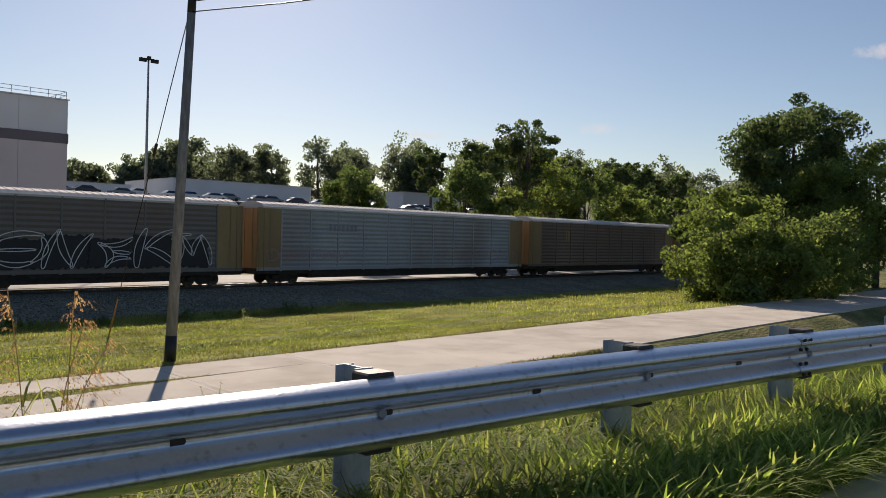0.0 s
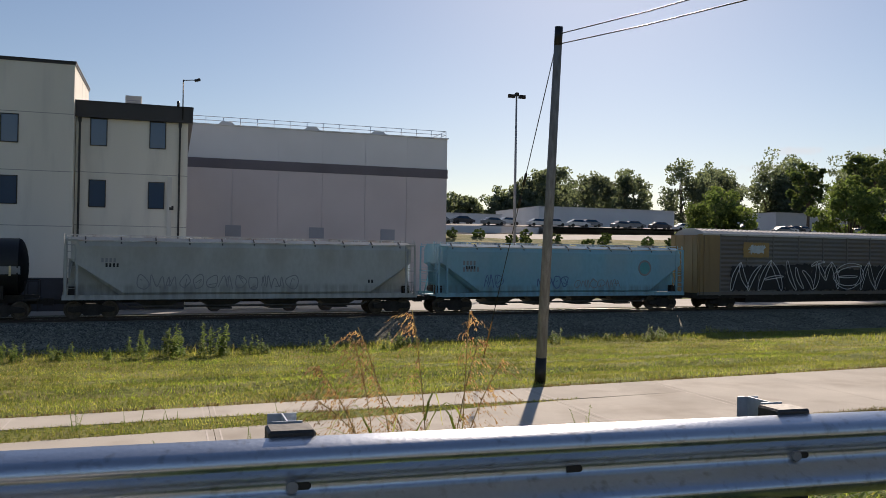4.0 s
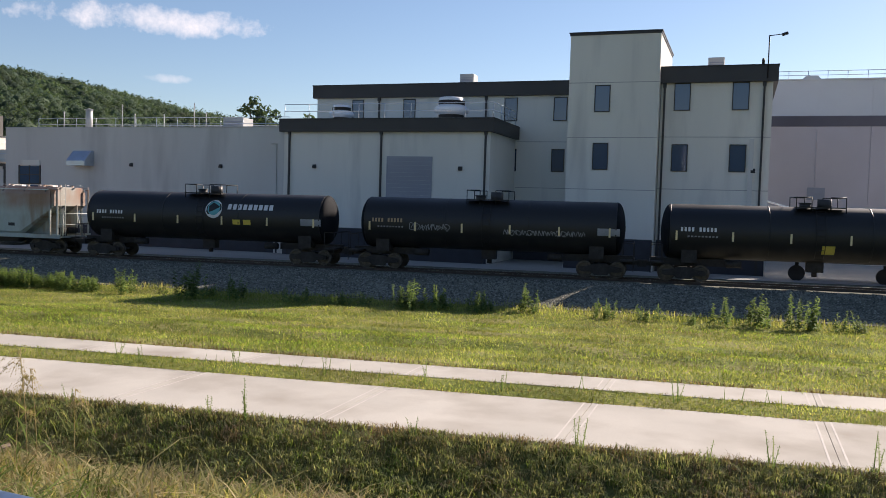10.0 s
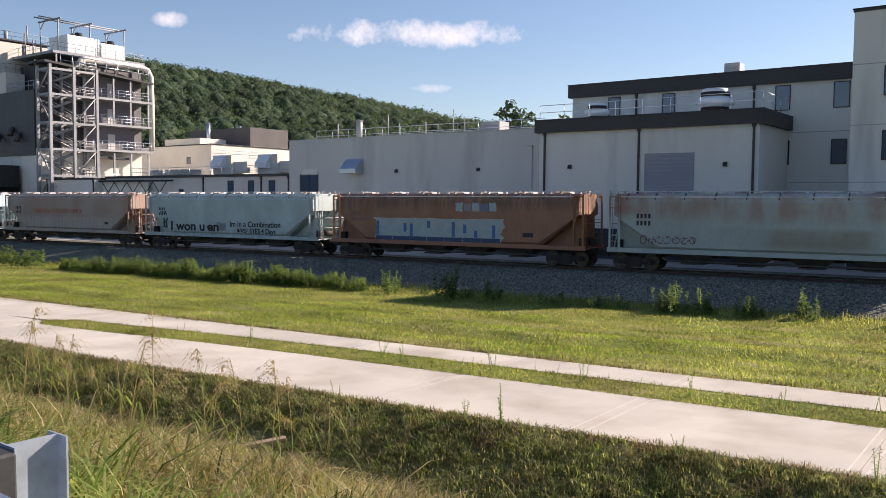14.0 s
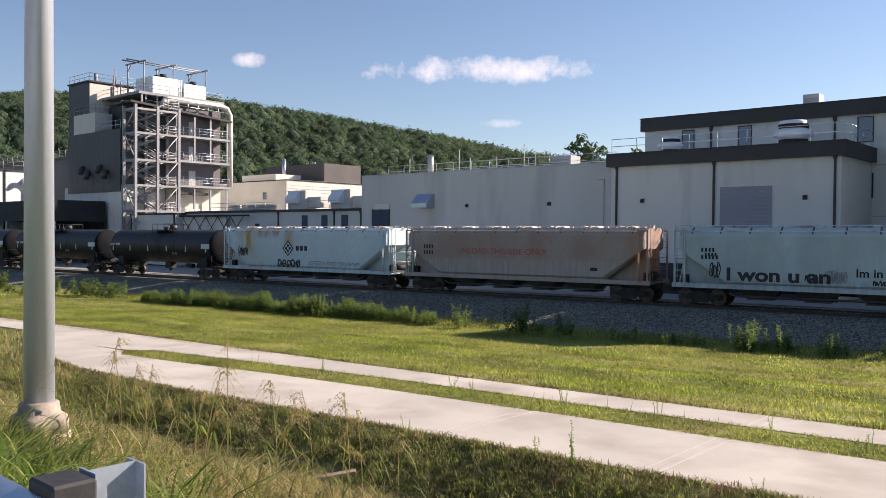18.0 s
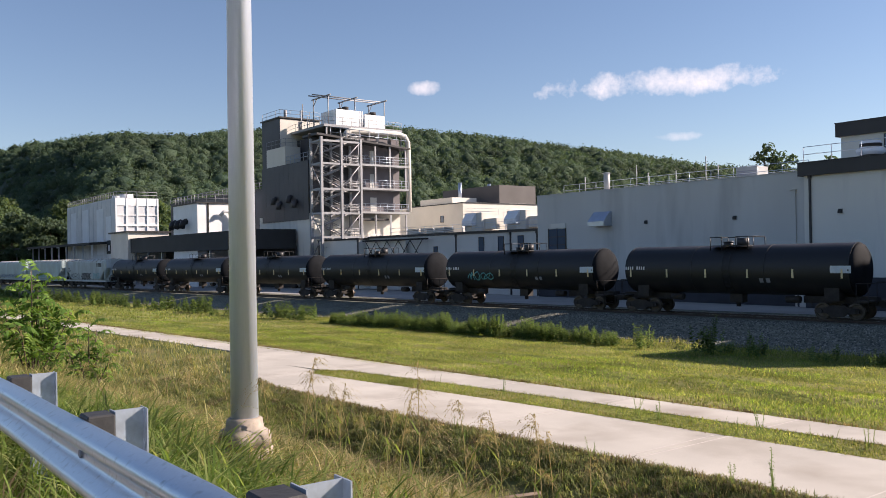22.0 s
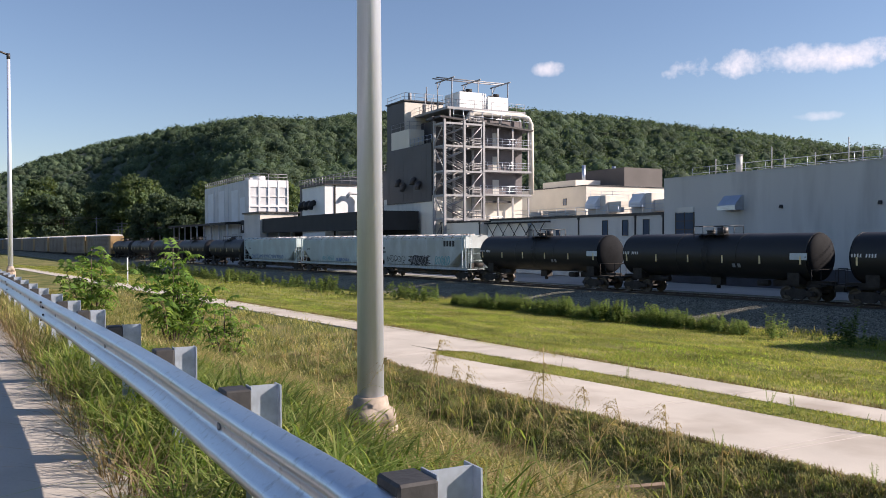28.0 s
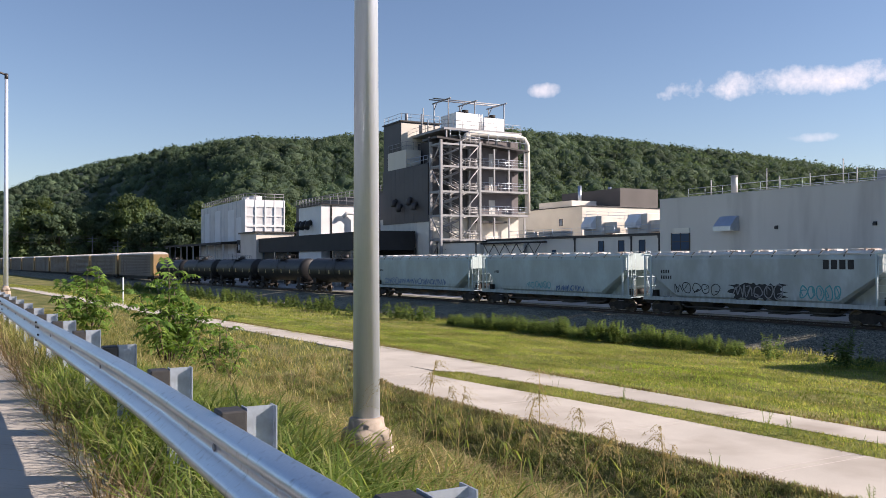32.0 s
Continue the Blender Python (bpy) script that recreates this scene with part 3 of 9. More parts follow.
def hopper_car(L, paint, endpaint, label, roof=None, chutes=4, slope=2.0):
    """A covered hopper: sloped-end body with side sills, roof walk with hatches, end frames, ladders, chutes and bogies."""
    car = thing("hopper_car", label, "railway car", "train")
    H0, H1 = 1.15, 4.32
    e = L / 2 - 0.75            # body end
    W = CAR_W / 2
    bm = bmesh.new()
    prof = [(-W, H0 + 0.25), (-W, 3.85), (-W + 0.12, 4.12), (-W + 0.45, H1), (W - 0.45, H1), (W - 0.12, 4.12), (W, 3.85), (W, H0 + 0.25), (W - 0.25, H0), (-W + 0.25, H0)]
    rings = []
    for x, low in ((-(e - 0.30), 1), (-(e - 0.86 - slope), 0), ((e - 0.86 - slope), 0), ((e - 0.30), 1)):
        rings.append([(x, y, max(z, 3.1 + 0.0 * y) if low else z) for y, z in prof])
    loft(bm, rings, smooth=False)
    part("body", bm, paint, car, bevel=0.0)
    # side plates beside the sloped ends, and the side sills
    for s in (-1, 1):
        for sy in (-1, 1):
            bm = bmesh.new()
            y0 = sy * 0.6
            prism(bm, [(s * (e - 0.8 - slope), H0 + 0.1), (s * (e - 0.32), 3.15), (s * (e - 0.20), 3.15), (s * (e - 0.20), H0 + 0.1)], "y", y0 - sy * 0.03, y0)
            part("bolster_web", bm, paint, car)
    bm = bmesh.new()
    for sy in (-1, 1):
        y0, y1 = sorted((sy * (W - 0.05), sy * (W + 0.03)))
        box(bm, -e - 0.1, y0, 1.02, e + 0.1, y1, 1.28)
    part("side_sill", bm, paint, car)
    boxpart("centre_sill", (-e - 0.2, -0.3, 0.8, e + 0.2, 0.3, 1.1), DARKSTEEL, car)
    for s in (-1, 1):
        bm = bmesh.new()
        for sy in (-1, 1):
            for xx in (e - 0.05, e - 0.62):
                box(bm, s * xx - 0.05, sy * W - 0.06, 1.2, s * xx + 0.05, sy * W + 0.0, 4.2)
            box(bm, s * (e - 0.62) - 0.04, sy * W - 0.05, 4.1, s * (e - 0.05) + 0.04, sy * W, 4.2)
            ladder(bm, s * (e - 0.32), sy * (W + 0.02), 1.1, 4.4, 0.42, "x")
        ladder(bm, s * (e + 0.02), -1.1, 1.1, 4.5, 0.42, "y")
        box(bm, min(s * (e - 0.85), s * e), -W, 1.05, max(s * (e - 0.85), s * e), W, 1.12)
        for zz in (1.9, 2.6):
            tube(bm, (s * e, -W, zz), (s * e, W, zz), 0.025, 5)
        for sy in (-0.6, 0.6):
            tube(bm, (s * (e - 0.1), sy * 1.6, 1.1), (s * (e - 0.40), sy, 3.1), 0.05, 6)
        part("end_frame", bm, endpaint, car)
        bm = bmesh.new()
        tube(bm, (s * (e - 0.35), -0.35, 1.5), (s * (e - 0.35), 0.6, 1.5), 0.22, 10)
        box(bm, s * (e - 0.35) - 0.2, -0.9, 1.15, s * (e - 0.35) + 0.2, -0.5, 1.7)
        part("brake_gear", bm, DARKSTEEL, car)
    # roof walk and hatches
    bm = bmesh.new()
    for y in (-0.62, 0.62):
        box(bm, -e, y - 0.10, 4.43, e, y + 0.10, 4.46)
        for k in range(15):
            x = -e + 2 * e * (k + 0.5) / 15
            box(bm, x - 0.03, y - 0.14, 4.30, x + 0.03, y + 0.14, 4.43)
    part("roof_walk", bm, roof or LIT_ROOF, car)
    # added strips, coloured pale for the sun on the curved roof edge
    bm = bmesh.new()
    for sy in (-1, 1):
        y0, y1 = sorted((sy * (W - 0.17), sy * (W - 0.075)))
        box(bm, -(e - 0.25), y0, 4.10, e - 0.25, y1, 4.165)
    part("roof_edge", bm, LIT_ROOF, car, "pale strip for the sunlit roof edge")
    bbm = bmesh.new()
    prism(bbm, [(-W + 0.045, 3.98), (-W + 0.10, 4.15), (-W + 0.43, 4.355), (-W + 0.43, 4.31), (-W + 0.13, 4.10), (-W + 0.075, 3.98)], "x", -0.035, 0.035)
    bracket = mesh_of("roof_bracket", bbm, CHUTE)
    for k in range(11):
        x = -(e - 1.0) + (2 * e - 2.0) * k / 10
        shared("roof_bracket", bracket, car, pose(x, 0, 0))
        shared("roof_bracket", bracket, car, pose(x, 0, 0, 0, 0, 180))
    nh = 7
    for k in range(nh):
        x = -e + 1.9 + (2 * e - 3.8) * k / (nh - 1)
        bm = bmesh.new()
        box(bm, x - 0.55, -0.36, H1, x + 0.55, 0.36, H1 + 0.09)
        for k2 in (-0.4, 0.0, 0.4):
            box(bm, x + k2 - 0.04, -0.42, H1 + 0.07, x + k2 + 0.04, 0.42, H1 + 0.15)
        part("hatch", bm, LIT_ROOF, car)
    for k in range(chutes):
        x = (k - (chutes - 1) / 2) * (2 * (e - slope - 1.0) / chutes)
        bm = bmesh.new()
        hw = (e - slope - 1.0) / chutes
        loft(bm, [[(x - hw * 0.97, -1.2, 1.22), (x + hw * 0.97, -1.2, 1.22), (x + hw * 0.97, 1.2, 1.22), (x - hw * 0.97, 1.2, 1.22)], [(x - 0.55, -0.6, 0.52), (x + 0.55, -0.6, 0.52), (x + 0.55, 0.6, 0.52), (x - 0.55, 0.6, 0.52)]], smooth=False)
        box(bm, x - 0.62, -0.85, 0.43, x + 0.62, 0.85, 0.52)
        part("discharge_chute", bm, CHUTE, car)
    bm = bmesh.new()
    xo = e - slope - 0.9
    path_tube(bm, [(-xo, -0.95, 0.78), (-xo + 0.3, -0.95, 0.62), (xo - 0.3, -0.95, 0.62), (xo, -0.95, 0.78)], 0.06, 7)
    part("outlet_pipe", bm, CHUTE, car)
    bogies(car, L, 2.1)
    return car


rung_bm = bmesh.new()
tube(rung_bm, (-0.22, 0, 0), (0.22, 0, 0), 0.014, 4)
RUNG = mesh_of("rung", rung_bm, BLACKM)


def tank_car(L, paint, head, label):
    """A tank car: domed tank, sill, saddles, fittings platform with rails, ladder, end rails and bogies."""
    car = thing("tank_car", label, "railway car", "train")
    R, zc = 1.47, 2.72
    e = L / 2 - 0.95
    seg = 28

    def ring(x, r):
        return [(x, r * math.cos(a), zc + r * math.sin(a)) for a in (2 * math.pi * i / seg for i in range(seg))]
    bm = bmesh.new()
    cyl = e - 0.45
    loft(bm, [ring(-cyl, R), ring(-cyl / 3, R), ring(cyl / 3, R), ring(cyl, R)], caps=False)
    part("tank", bm, paint, car)
    for s in (-1, 1):
        bm = bmesh.new()
        loft(bm, [ring(s * (cyl + 0.45 * math.sin(a)), max(0.02, R * math.cos(a))) for a in (0, 0.3, 0.6, 0.9, 1.2, 1.45, 1.57)])
        part("tank_head", bm, head, car)
    for x in (-cyl + 0.02, -cyl * 0.33, cyl * 0.33, cyl - 0.02):
        bm = bmesh.new()
        loft(bm, [ring(x - 0.03, R + 0.012), ring(x + 0.03, R + 0.012)], smooth=True)
        part("weld_band", bm, paint, car)
    for s in (-1, 1):
        boxpart("stub_sill", (min(s * (e - 3.4), s * (e + 0.5)), -0.32, 0.85, max(s * (e - 3.4), s * (e + 0.5)), 0.32, 1.25), DARKSTEEL, car)
        boxpart("saddle", (min(s * (e - 1.9), s * (e - 1.1)), -1.1, 1.05, max(s * (e - 1.9), s * (e - 1.1)), 1.1, 1.75), DARKSTEEL, car)
        boxpart("end_platform", (min(s * (e - 0.2), s * (e + 0.55)), -1.45, 1.0, max(s * (e - 0.2), s * (e + 0.55)), 1.45, 1.08), DARKSTEEL, car)
        bm = bmesh.new()
        tube(bm, (s * (e - 4.2), -0.7, 1.05), (s * (e - 3.4), -0.7, 1.05), 0.2, 10)
        part("air_reservoir", bm, DARKSTEEL, car)
    for s in (-1, 1):
        bm = bmesh.new()
        path_tube(bm, [(s * (e - 0.1), -1.4, 2.0), (s * (e + 0.5), -1.4, 2.0), (s * (e + 0.5), 1.4, 2.0), (s * (e - 0.1), 1.4, 2.0)], 0.022, 5)
        rail = part("end_rail", bm, DARKSTEEL, car)
        for sy in (-1.4, 1.4):
            for x, z0 in ((e - 0.1, 1.0), (e + 0.5, 0.45)):
                bm = bmesh.new()
                tube(bm, (s * x, sy, z0), (s * x, sy, 2.0), 0.022, 5)
                part("rail_post", bm, DARKSTEEL, rail)
    # platform and fittings on top
    bm = bmesh.new()
    box(bm, -1.2, -1.05, zc + R - 0.05, 1.2, -0.45, zc + R)
    box(bm, -1.2, 0.45, zc + R - 0.05, 1.2, 1.05, zc + R)
    for x in (-1.2, -0.45, 0.45, 1.2):
        for y in (-1.05, 1.05):
            tube(bm, (x, y, zc + R - 0.3), (x, y, zc + R + 0.5), 0.028, 6)
    for y in (-1.05, 1.05):
        tube(bm, (-1.2, y, zc + R + 0.5), (-0.45, y, zc + R + 0.5), 0.028, 6)
        tube(bm, (0.45, y, zc + R + 0.5), (1.2, y, zc + R + 0.5), 0.028, 6)
    tube(bm, (-1.2, -1.05, zc + R + 0.5), (-1.2, 1.05, zc + R + 0.5), 0.028, 6)
    tube(bm, (1.2, -1.05, zc + R + 0.5), (1.2, 1.05, zc + R + 0.5), 0.028, 6)
    part("platform", bm, BLACKM, car)
    bm = bmesh.new()
    tube(bm, (0.35, 0, zc + R - 0.1), (0.35, 0, zc + R + 0.42), 0.36, 16)
    part("manway_housing", bm, paint, car)
    bm = bmesh.new()
    tube(bm, (-0.6, 0, zc + R - 0.1), (-0.6, 0, zc + R + 0.18), 0.28, 14)
    tube(bm, (-0.6, 0, zc + R + 0.18), (-0.6, 0, zc + R + 0.23), 0.33, 14)
    part("hatch_lid", bm, paint, car)
    for sy in (-1, 1):
        bm = bmesh.new()
        pts = [(0.0, sy * (R + 0.1) * math.cos(a), zc + (R + 0.1) * math.sin(a)) for a in (-0.9, -0.5, 0, 0.4, 0.8, 1.1)]
        path_tube(bm, [(-0.22, p[1], p[2]) for p in pts], 0.018, 5)
        lad = part("side_ladder", bm, BLACKM, car)
        bm = bmesh.new()
        path_tube(bm, [(0.22, p[1], p[2]) for p in pts], 0.018, 5)
        part("stile", bm, BLACKM, lad)
        for a, b in zip(pts, pts[1:]):
            for f in (0.0, 0.5):
                y, z = a[1] + (b[1] - a[1]) * f, a[2] + (b[2] - a[2]) * f
                shared("rung", RUNG, lad, pose(0, y, z))
    bm = bmesh.new()
    box(bm, -0.4, -0.3, 0.75, 0.4, 0.3, zc - R + 0.1)
    tube(bm, (0, 0, 0.5), (0, 0, 0.9), 0.14, 10)
    part("bottom_outlet", bm, DARKSTEEL, car)
    # reflective tape strips
    TAPE = mat("yellow_white_tape", (0.75, 0.62, 0.35), 0.5, 0, 0.1, 3)
    for k in range(6):
        x = -cyl + 0.35 + (2 * cyl - 0.7) * k / 5
        bm = bmesh.new()
        v = [(x - 0.05, -(R + 0.012) * math.cos(a), zc - (R + 0.012) * math.sin(a)) for a in (-0.12, 0.18)]
        w = [(x + 0.05, p[1], p[2]) for p in v]
        box(bm, x - 0.05, -R - 0.018, zc - 0.45, x + 0.05, -R * 0.975 - 0.0, zc + 0.05)
        part("reflective_tape", bm, TAPE, car)
    bogies(car, L, 2.2)
    return car


def autorack(L, side, endcol, label, roofcol=None):
    """An enclosed automobile carrier: ribbed side screens between posts, curved roof, end doors and low frame."""
    car = thing("autorack_car", label, "railway car", "train")
    e = L / 2 - 0.6
    W = CAR_W / 2
    boxpart("frame", (-e, -W + 0.1, 0.75, e, W - 0.1, 1.2), DARKSTEEL, car)
    boxpart("centre_sill", (-e + 4.6, -W + 0.25, 0.42, e - 4.6, W - 0.25, 0.75), DARKSTEEL, car)
    bays = 10
    for k in range(bays):
        x0 = -e + 2.0 + (2 * e - 4.0) * k / bays
        x1 = -e + 2.0 + (2 * e - 4.0) * (k + 1) / bays
        for sy in (-1, 1):
            bm = bmesh.new()
            pts = []
            n = 26
            for i in range(n + 1):
                zz = 1.15 + (5.35 - 1.15) * i / n
                pts.append((sy * (W - 0.02 - (0.05 if i % 2 else 0.0)), zz))
            vs = [[bm.verts.new((x, y, zz)) for y, zz in pts] for x in (x0 + 0.05, x1 - 0.05)]
            for i in range(n):
                bm.faces.new((vs[0][i], vs[1][i], vs[1][i + 1], vs[0][i + 1]))
            part("side_screen", bm, side, car)
    pbm = bmesh.new()
    box(pbm, -0.06, -0.05, 0.95, 0.06, 0.05, 5.4)
    post_mesh = mesh_of("side_post", pbm, side)
    for k in range(bays + 1):
        x = -e + 2.0 + (2 * e - 4.0) * k / bays
        for sy in (-1, 1):
            shared("side_post", post_mesh, car, pose(x, sy * (W - 0.05), 0))
    for sy in (-1, 1):
        y0, y1 = sorted((sy * (W - 0.12), sy * (W + 0.01)))
        boxpart("side_sill", (-e, y0, 1.0, e, y1, 1.22), side, car)
    bm = bmesh.new()
    prism(bm, [(-W, 5.3), (W, 5.3), (W, 5.42), (W - 0.35, 5.62), (0.5, 5.78), (-0.5, 5.78), (-W + 0.35, 5.62), (-W, 5.42)], "x", -e + 0.4, e - 0.4)
    roof = part("roof", bm, roofcol or ROOFM, car)
    bm = bmesh.new()
    prism(bm, [(-W + 0.02, 5.43), (-W + 0.36, 5.64), (-0.5, 5.81), (0.5, 5.81), (W - 0.36, 5.64), (W - 0.02, 5.43), (W - 0.02, 5.40), (-W + 0.02, 5.40)], "x", -0.05, 0.05)
    rib = mesh_of("roof_rib", bm, roofcol or ROOFM)
    for k in range(60):
        shared("roof_rib", rib, roof, pose(-e + 0.5 + (2 * e - 1.0) * k / 59, 0, 0))
    for s in (-1, 1):
        for sy in (-1, 1):
            bm = bmesh.new()
            y0, y1 = sorted((sy * (W - 0.06), sy * (W - 0.01)))
            box(bm, min(s * (e - 1.96), s * e), y0, 1.15, max(s * (e - 1.96), s * e), y1, 5.35)
            box(bm, s * (e - 1.0) - 0.03, y0, 1.15, s * (e - 1.0) + 0.03, y1 + 0.02, 5.35)
            part("end_side_panel", bm, endcol, car)
        bm = bmesh.new()
        fold = []
        for j in range(6):
            y = -W + 0.1 + (2 * W - 0.2) * j / 6
            xf = s * (e + 0.02 + 0.04 * (j % 2))
            fold += [(xf, y), (xf, y + (2 * W - 0.2) / 6)]
        prism(bm, fold + [(s * (e - 0.12), W - 0.1), (s * (e - 0.12), -W + 0.1)], "z", 1.15, 5.3)
        part("end_door", bm, endcol, car)
        bm = bmesh.new()
        ladder(bm, s * (e - 0.3), -W - 0.03, 1.0, 5.3, 0.4, "x")
        part("end_ladder", bm, endcol, car)
    bogies(car, L, 3.3)
    return car


def paint(name, col, dirt, amt, rough=0.55, var=0.12, dscale=0.35, stretch=(0.5, 1, 0.25)):
    return mat(name, col, rough, 0, var, 0.5, 0.03, 12, dirt, amt, dscale, stretch=stretch)


RUST = (0.22, 0.085, 0.035)


def washed(name, base, washes, rough=0.6):
    """Car paint with soft weathering and, on tank tops, painted sheen: each wash is (colour, amount, low, high,
    softness, x middle, x half width or 0, patch length).
    """
    m = mat(name, base, rough, 0, 0.10, 0.5, 0.03, 12, stretch=(0.5, 1, 0.25))
    nt = m.node_tree
    b = nt.nodes["Principled BSDF"]
    out = b.inputs["Base Color"].links[0].from_socket
    tc = nt.nodes.new("ShaderNodeTexCoord")
    sep = nt.nodes.new("ShaderNodeSeparateXYZ")
    nt.links.new(tc.outputs["Object"], sep.inputs[0])

    def ramp(src, a, c):
        n = nt.nodes.new("ShaderNodeMapRange")
        n.interpolation_type = "SMOOTHSTEP"
        n.inputs[1].default_value, n.inputs[2].default_value = a, c
        nt.links.new(src, n.inputs[0])
        return n.outputs[0]

    def mul(a, c):
        n = nt.nodes.new("ShaderNodeMath")
        n.operation = "MULTIPLY"
        nt.links.new(a, n.inputs[0])
        if isinstance(c, float):
            n.inputs[1].default_value = c
        else:
            nt.links.new(c, n.inputs[1])
        return n.outputs[0]

    def flip(a):
        n = nt.nodes.new("ShaderNodeMath")
        n.operation = "SUBTRACT"
        n.inputs[0].default_value = 1.0
        nt.links.new(a, n.inputs[1])
        return n.outputs[0]
    for col, amt, lo, hi, soft, xm, xh, patch_len in washes:
        mp = nt.nodes.new("ShaderNodeMapping")
        mp.inputs["Scale"].default_value = (1 / patch_len, 0.3, 0.22)
        mp.inputs["Location"].default_value = (lo * 3.1, hi, amt)
        nt.links.new(tc.outputs["Object"], mp.inputs[0])
        nz = nt.nodes.new("ShaderNodeTexNoise")
        nz.inputs["Scale"].default_value, nz.inputs["Detail"].default_value = 1.6, 5
        nt.links.new(mp.outputs[0], nz.inputs["Vector"])
        mask = mul(ramp(nz.outputs[0], 0.32, 0.66), amt)
        mask = mul(mask, ramp(sep.outputs[2], lo - soft, lo + soft))
        mask = mul(mask, flip(ramp(sep.outputs[2], hi - 0.15, hi + 0.15)))
        if xh:
            mask = mul(mask, ramp(sep.outputs[0], xm - xh, xm - xh * 0.3))
            mask = mul(mask, flip(ramp(sep.outputs[0], xm + xh * 0.3, xm + xh)))
        mx = nt.nodes.new("ShaderNodeMixRGB")
        nt.links.new(mask, mx.inputs[0])
        nt.links.new(out, mx.inputs[1])
        mx.inputs[2].default_value = (*col, 1)
        out = mx.outputs[0]
    nt.links.new(out, b.inputs["Base Color"])
    return m


GRIME = (0.13, 0.115, 0.10)
P_BLUE = washed("faded_blue_paint", (0.22, 0.46, 0.58), [((0.36, 0.48, 0.54), 0.5, 2.6, 4.4, 0.8, 0, 0, 3.0), (GRIME, 0.45, 1.0, 1.7, 0.3, 0, 0, 0.6)])
P_GREY = washed("weathered_grey_paint", (0.46, 0.48, 0.47), [((0.34, 0.31, 0.27), 0.5, 2.8, 4.4, 0.8, 0, 0, 2.0), (GRIME, 0.45, 1.0, 1.8, 0.3, 0, 0, 0.5)])
P_TAN = washed("rust_streaked_tan_paint", (0.72, 0.565, 0.40), [((0.30, 0.13, 0.06), 0.95, 3.2, 4.5, 0.45, 0, 0, 2.0), ((0.50, 0.37, 0.22), 0.5, 1.6, 3.4, 0.8, 0, 0, 1.2), (GRIME, 0.4, 1.0, 1.6, 0.3, 0, 0, 0.4)])
P_NLSX = washed("rust_stained_grey_green_paint", (0.40, 0.45, 0.42), [((0.33, 0.19, 0.14), 1.0, 3.0, 4.5, 0.35, 0, 0, 9.0), ((0.32, 0.17, 0.11), 0.6, 2.9, 4.5, 0.6, 0, 0, 1.2), ((0.27, 0.235, 0.17), 0.8, 1.4, 2.5, 0.35, 1.5, 6.5, 3.0), ((0.25, 0.15, 0.08), 0.8, 1.2, 4.2, 0.5, 7.6, 1.6, 0.8)])
P_RUST = washed("rusty_orange_brown_paint", (0.33, 0.145, 0.08), [((0.17, 0.085, 0.055), 0.9, 3.2, 4.5, 0.5, 0, 0, 1.2), ((0.15, 0.07, 0.045), 0.8, 2.6, 4.5, 0.6, -7.6, 2.0, 1.5), ((0.25, 0.115, 0.07), 0.7, 1.2, 3.0, 0.6, 0, 0, 0.35), ((0.40, 0.21, 0.13), 0.5, 1.2, 4.2, 0.6, 0, 0, 2.2), ((0.13, 0.075, 0.05), 0.7, 3.5, 4.5, 0.35, 0, 0, 0.18)])
P_PALE = washed("pale_grey_blue_paint", (0.46, 0.56, 0.56), [((0.36, 0.41, 0.40), 0.6, 1.2, 4.4, 0.6, 0, 0, 2.4), (GRIME, 0.35, 1.0, 1.6, 0.3, 0, 0, 0.4)])
P_BROWN = washed("brown_dusted_grey_paint", (0.37, 0.29, 0.25), [((0.33, 0.22, 0.175), 0.8, 2.4, 4.5, 0.6, 0, 0, 2.5), ((0.40, 0.38, 0.34), 0.8, 1.0, 2.3, 0.35, 0, 0, 0.35), ((0.40, 0.39, 0.36), 0.7, 1.0, 4.0, 0.4, -8.0, 2.0, 3.0), ((0.42, 0.20, 0.10), 0.7, 1.2, 4.2, 0.5, 8.2, 1.2, 0.8)])
P_WHITE = washed("off_white_paint", (0.52, 0.62, 0.65), [((0.47, 0.30, 0.10), 1.0, 2.1, 4.5, 0.7, -6.1, 1.3, 0.9), ((0.47, 0.32, 0.13), 1.0, 2.5, 4.5, 0.6, -1.4, 0.8, 0.7), ((0.38, 0.16, 0.06), 0.9, 3.7, 4.5, 0.3, -3.9, 4.3, 0.8), ((0.50, 0.50, 0.38), 0.6, 1.2, 2.2, 0.5, -5.5, 3.5, 1.2), (GRIME, 0.3, 1.0, 1.5, 0.3, 0, 0, 0.4)])
P_WHITE2 = washed("dull_white_paint", (0.50, 0.56, 0.57), [((0.36, 0.39, 0.38), 0.75, 1.4, 4.4, 0.6, 0, 0, 2.0), (GRIME, 0.4, 1.0, 1.6, 0.3, 0, 0, 0.4)])
P_RENDF = paint("orange_end_paint", (0.55, 0.24, 0.09), RUST, 0.4)
# first wash pales the tank top: dust plus the sun's sheen as colour
P_BLACK = washed("black_tank_paint", (0.011, 0.011, 0.012), [((0.066, 0.063, 0.063), 0.6, 3.95, 5.5, 0.25, 0, 0, 4.0), ((0.035, 0.03, 0.028), 0.6, 1.0, 2.0, 0.4, 0, 0, 1.5)], 0.52)
P_HEAD = mat("dusty_tank_head", (0.011, 0.0125, 0.0155), 0.8, 0, 0.3, 1.0, 0.02, 10, (0.017, 0.0185, 0.0215), 0.4, 0.8, spec=0.1)
P_RACK1 = paint("silver_rack_screens", (0.36, 0.38, 0.39), (0.24, 0.21, 0.19), 0.3)
